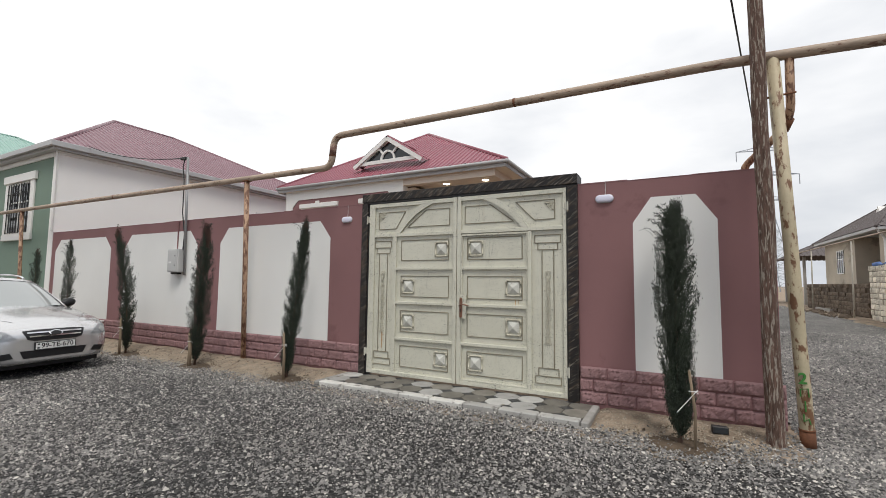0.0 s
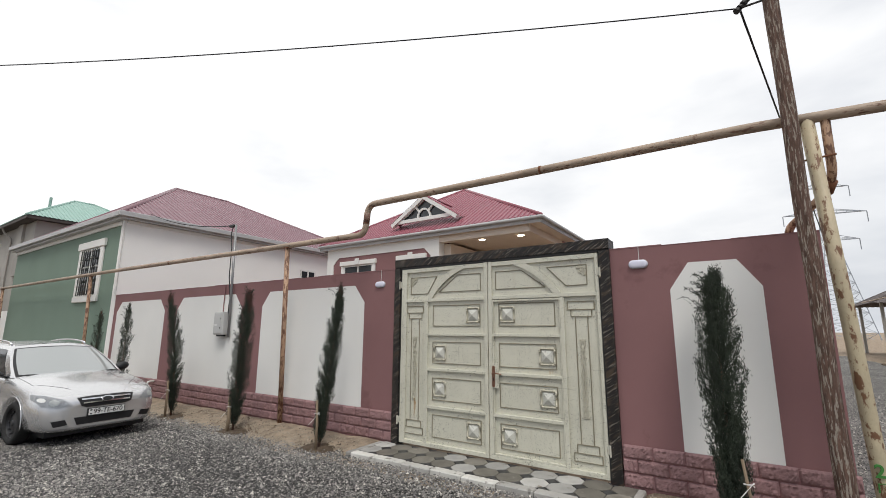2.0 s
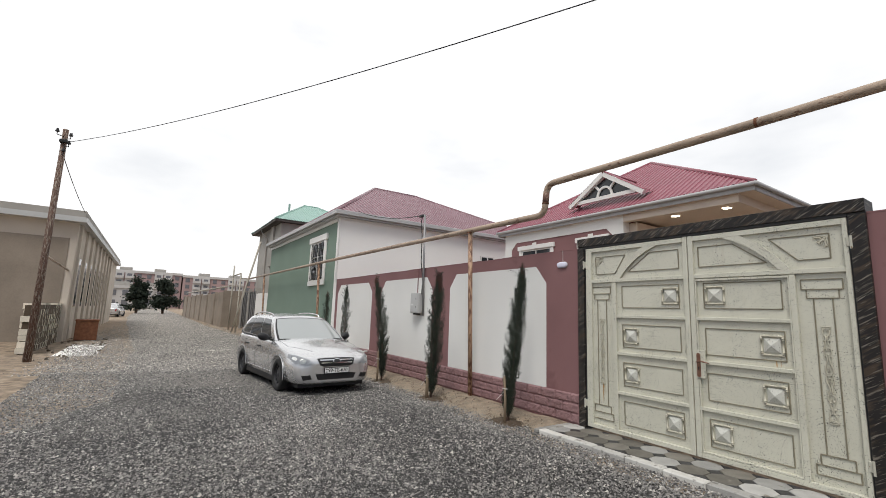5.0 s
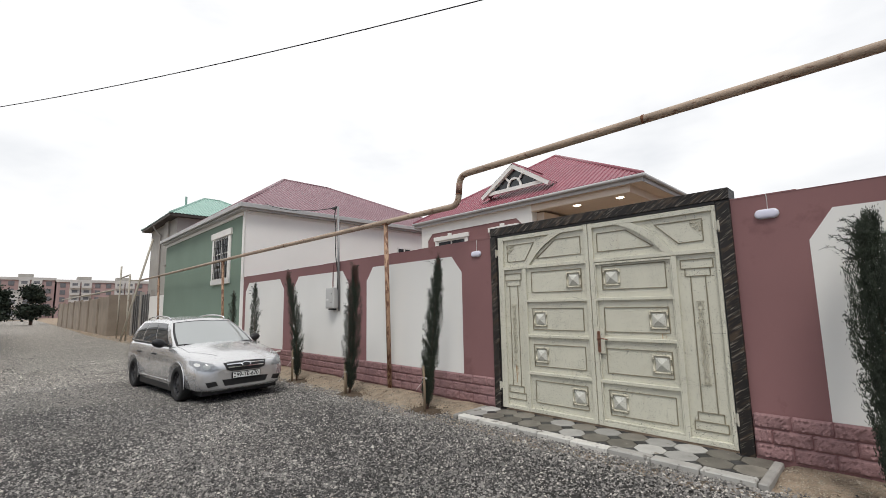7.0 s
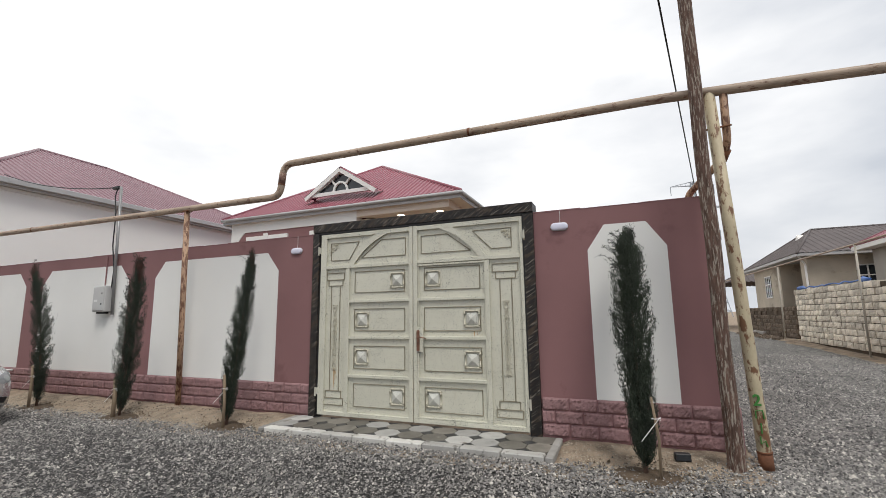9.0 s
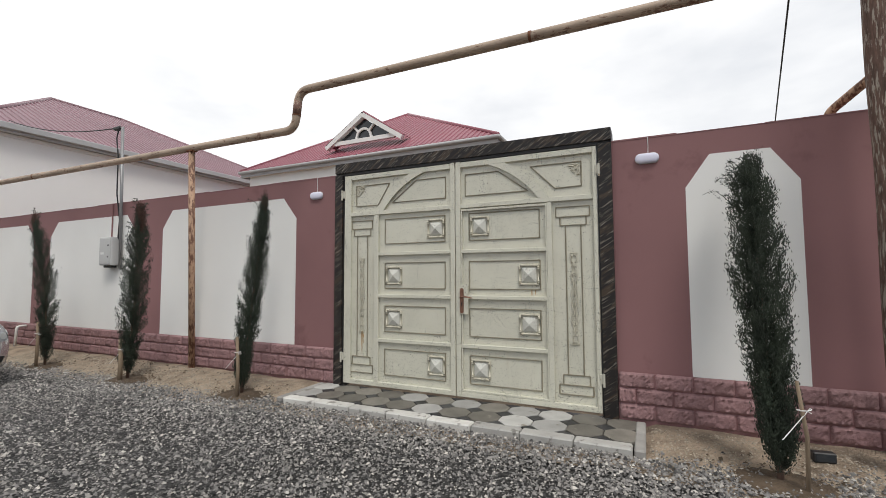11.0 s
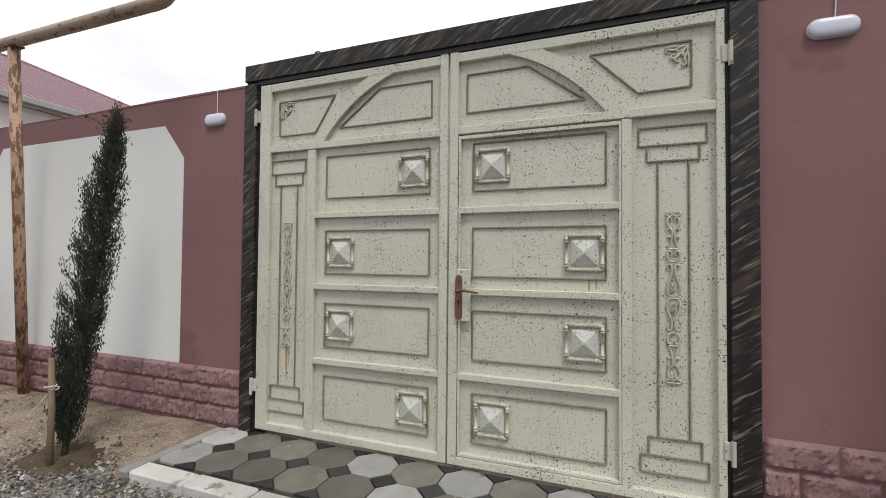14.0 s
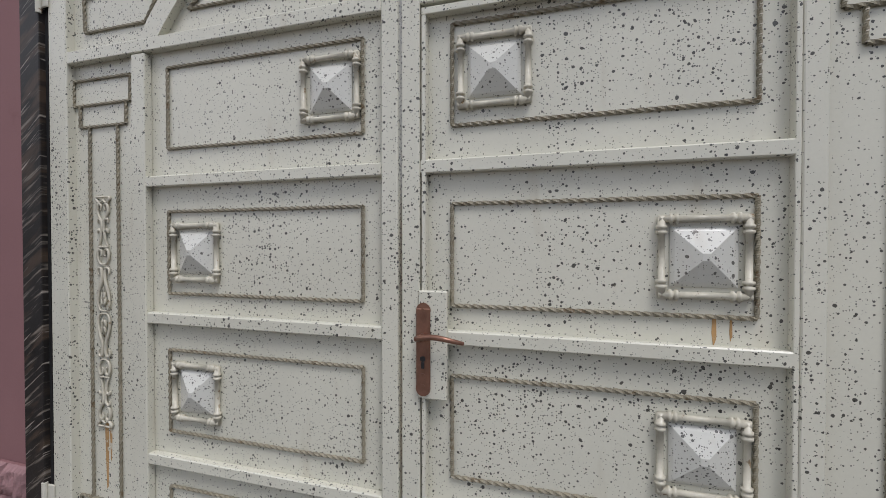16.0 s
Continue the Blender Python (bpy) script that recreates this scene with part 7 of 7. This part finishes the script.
def build_paving():
    g = thing("paved_apron", "grey octagonal pavers with small dark squares before the gate", "pavement", kind="structure")
    part("bed", boxes((PLX0 + 0.08, PLX1 - 0.08, PLY + 0.12, -0.022, -0.15, -0.016)), M_JOINT, g)
    P, cx0, cy0 = 0.33, -1.82, -0.19
    h, c = P / 2 - 0.004, P * 0.29
    def slab(name, pts, mat, z0=-0.05, z1=0.0, bev=0.004):
        bm = bmesh.new()
        n = len(pts)
        cx, cy = sum(p[0] for p in pts) / n, sum(p[1] for p in pts) / n
        lo = [bm.verts.new((x, y, z0)) for x, y in pts]
        md = [bm.verts.new((x, y, z1 - bev)) for x, y in pts]
        hi = [bm.verts.new((cx + (x - cx) * 0.97, cy + (y - cy) * 0.97, z1)) for x, y in pts]
        for a, b in ((lo, md), (md, hi)):
            for i in range(n):
                bm.faces.new((a[i], a[(i + 1) % n], b[(i + 1) % n], b[i]))
        bm.faces.new(hi)
        bmesh.ops.recalc_face_normals(bm, faces=bm.faces)
        me = bpy.data.meshes.new(name)
        bm.to_mesh(me)
        bm.free()
        me.materials.append(mat)
        return me
    octo = slab("paver", [(h, -h + c), (h, h - c), (h - c, h), (-h + c, h), (-h, h - c), (-h, -h + c), (-h + c, -h), (h - c, -h)], M_TILE)
    pale = slab("paver", [(h, -h + c), (h, h - c), (h - c, h), (-h + c, h), (-h, h - c), (-h, -h + c), (-h + c, -h), (h - c, -h)], M_TILEPALE)
    d = c - 0.008
    dia = slab("dark_square", [(d, 0), (0, d), (-d, 0), (0, -d)], M_TILEDARK, z1=-0.003)
    halfd = slab("dark_triangle", [(d, 0), (-d, 0), (0, -d)], M_TILEDARK, z1=-0.003)
    for i in range(12):
        for j in range(2):
            piece("paver", pale if random.random() < 0.36 else octo, pose(cx0 + P * i, cy0 - P * j, random.uniform(-0.003, 0.003), random.uniform(-0.5, 0.5), random.uniform(-0.5, 0.5), 0), g)
    for i in range(11):
        piece("dark_square", dia, pose(cx0 + P * (i + 0.5), cy0 - P / 2, 0), g)
        piece("dark_triangle", halfd, pose(cx0 + P * (i + 0.5), cy0 + P / 2, 0), g)
        piece("dark_triangle", halfd, pose(cx0 + P * (i + 0.5), cy0 - 1.5 * P, 0, 0, 0, 180), g)
    # kerb stones
    def kerb(x0, x1, y0, y1, mat):
        bm = bmesh.new()
        box(bm, x0 + 0.004, x1 - 0.004, y0 + 0.002, y1 - 0.002, -0.16, 0.012 + random.uniform(-0.004, 0.006), bevel=0.012)
        part("kerb_stone", bm, mat, g)
    n = 8
    for k in range(n):
        L = (PLX1 - PLX0 - 0.16) / n
        kerb(PLX0 + 0.08 + L * k, PLX0 + 0.08 + L * (k + 1), PLY, PLY + 0.15, M_KERB)
    for x in (PLX0 - 0.02, PLX1 - 0.075):
        kerb(x, x + 0.095, PLY, -0.44, M_KERBGREY)
        kerb(x, x + 0.095, -0.44, -0.09, M_KERBGREY)


M_KERBGREY = surf("grey_kerb", (0.30, 0.29, 0.27), rough=0.85, var=0.15, scale=5, fine=60, bump=0.3, per_piece=0.2)
build_paving()
block_wall("block_wall", "pale limestone block wall beside the side lane", (9.55, 17.1, 0.24), -90, 8.4, 10, 0.42, 0.21, 0.30, M_BLOCK, 0.12, 1)
block_wall("earth_block_wall", "low dark earthy block wall below the unfinished house", (9.75, 27.5, 0.28), -90, 9.6, 7, 0.42, 0.2, 0.3, M_BROWNBLOCK, 0.3, 2)


def scatter(name, count, region, size, label, seed, mat, z):
    """Loose stones, joined into one mesh: irregular chips half sunk in the bed, upper faces only."""
    r = np.random.RandomState(seed)
    xy = region(r, count)
    n = len(xy)
    base = np.array([(1, 0, 0), (-1, 0, 0), (0, 1, 0), (0, -1, 0), (0, 0, 1)], dtype=np.float32)
    tri = np.array([(0, 2, 4), (2, 1, 4), (1, 3, 4), (3, 0, 4)], dtype=np.int64)
    s = r.uniform(size[0], size[1], n) * r.choice([0.75, 1.0, 1.25], n)
    v = np.repeat(base[None], n, 0) * (1 + r.uniform(-0.38, 0.38, (n, 5, 3))) + r.uniform(-0.22, 0.22, (n, 5, 3))
    v *= s[:, None, None] * np.stack([np.ones(n), r.uniform(0.42, 0.85, n), r.uniform(0.55, 0.95, n)], 1)[:, None, :]
    a, t = r.uniform(0, 6.283, n), r.uniform(-0.4, 0.4, n)
    ca, sa, ct, sn = np.cos(a), np.sin(a), np.cos(t), np.sin(t)
    x, y, zz = v[..., 0], v[..., 1], v[..., 2]
    y, zz = y * ct[:, None] - zz * sn[:, None], y * sn[:, None] + zz * ct[:, None]
    x, y = x * ca[:, None] - y * sa[:, None], x * sa[:, None] + y * ca[:, None]
    co = np.stack([x + xy[:, 0:1], y + xy[:, 1:2], zz + np.broadcast_to(z(xy) if callable(z) else z, (n,))[:, None] + s[:, None] * 0.12], -1).reshape(-1, 3)
    f = (tri[None] + (np.arange(n) * 5)[:, None, None]).reshape(-1, 3)
    me = bpy.data.meshes.new(name)
    me.vertices.add(len(co))
    me.vertices.foreach_set("co", co.astype(np.float32).ravel())
    me.loops.add(f.size)
    me.loops.foreach_set("vertex_index", f.astype(np.int32).ravel())
    me.polygons.add(len(f))
    me.polygons.foreach_set("loop_start", np.arange(0, f.size, 3, dtype=np.int32))
    me.update(calc_edges=True)
    me.materials.append(mat)
    return tagged(new(name, me), label, "gravel", kind="stuff")


def near_region(r, count):
    x = r.uniform(-11.0, 6.5, count * 3)
    y = r.uniform(-7.8, -0.25, count * 3)
    e = np.array([edge_wall(float(q)) for q in np.linspace(-11.5, 7, 460)])
    lim = np.interp(x, np.linspace(-11.5, 7, 460), e) + r.normal(0, 0.085, count * 3) - 0.02
    lim = np.where((x > PLX0 - 0.1) & (x < PLX1 + 0.06), PLY - 0.01, lim)
    lim = np.where(x > 3.9, 2.0, lim)
    ok = (y < lim)
    d = np.hypot(x - 0.5, y + 3.2)
    keep = r.uniform(0, 1, count * 3) < np.clip(1.45 - d / 9.0, 0.5, 1.0)
    return np.stack([x, y], 1)[ok & keep][:count]


def lane_region(r, count):
    x = r.uniform(3.95, 8.8, count)
    y = -0.9 + 12 * r.uniform(0, 1, count) ** 1.4
    return np.stack([x, y], 1)


def stray_region(r, count):
    x = r.uniform(-9.0, 3.6, count)
    y = -0.95 + 0.75 * r.uniform(0, 1, count) ** 1.8
    ok = (x < PLX0 - 0.05) | (x > PLX1 + 0.03)
    return np.stack([x, y], 1)[ok]


def soil_level(xy):
    return np.array([dirt_height(float(a), float(b)) for a, b in xy])


scatter("gravel", 335000, near_region, (0.0075, 0.0190), "loose grey crushed stone covering the lane", 1, M_STONES, lambda xy: np.maximum(soil_level(xy), GZ) + np.random.RandomState(4).uniform(-0.015, 0.006, len(xy)))
scatter("gravel", 70000, lane_region, (0.010, 0.022), "loose grey crushed stone on the side lane", 2, M_STONES, lambda xy: GZ - 0.004 + np.array([lane_rise(float(q)) for q in xy[:, 1]]))
scatter("pebbles", 18000, stray_region, (0.004, 0.015), "stray pebbles and clods on the sandy strip", 3, M_CLOD, soil_level)


def clod_region(r, count):
    x, y = r.uniform(-9.0, 3.6, count * 6), r.uniform(-1.25, -0.15, count * 6)
    near = np.min([np.hypot((x - px) / 1.25, y - py) for px, py in ((2.87, -0.95), (-2.64, -0.84), (-4.83, -0.95), (-7.18, -0.92))], axis=0)
    heap = np.exp(-((x + 5.2) / 1.5) ** 2 - ((y + 0.55) / 0.35) ** 2)
    ok = (r.uniform(0, 1, count * 6) < np.exp(-(near / 0.24) ** 2) + 0.10 * heap) & ((x < PLX0 - 0.1) | (x > PLX1 + 0.1))
    return np.stack([x, y], 1)[ok][:count]


scatter("soil_clods", 4500, clod_region, (0.004, 0.018), "dark damp clods of dug soil round the young trees", 7, M_DARKDIRT, lambda xy: soil_level(xy) + 0.012)


def far_region(r, count):
    x = -10.5 - r.exponential(9.0, count)
    y = r.uniform(-8.0, -1.0, count) + r.normal(0, 0.25, count)
    return np.stack([x, y], 1)[(x > -60) & (y < -0.9)]


scatter("gravel", 55000, far_region, (0.012, 0.024), "loose dusty crushed stone further down the lane", 5, M_DUSTSTONES, GZ)
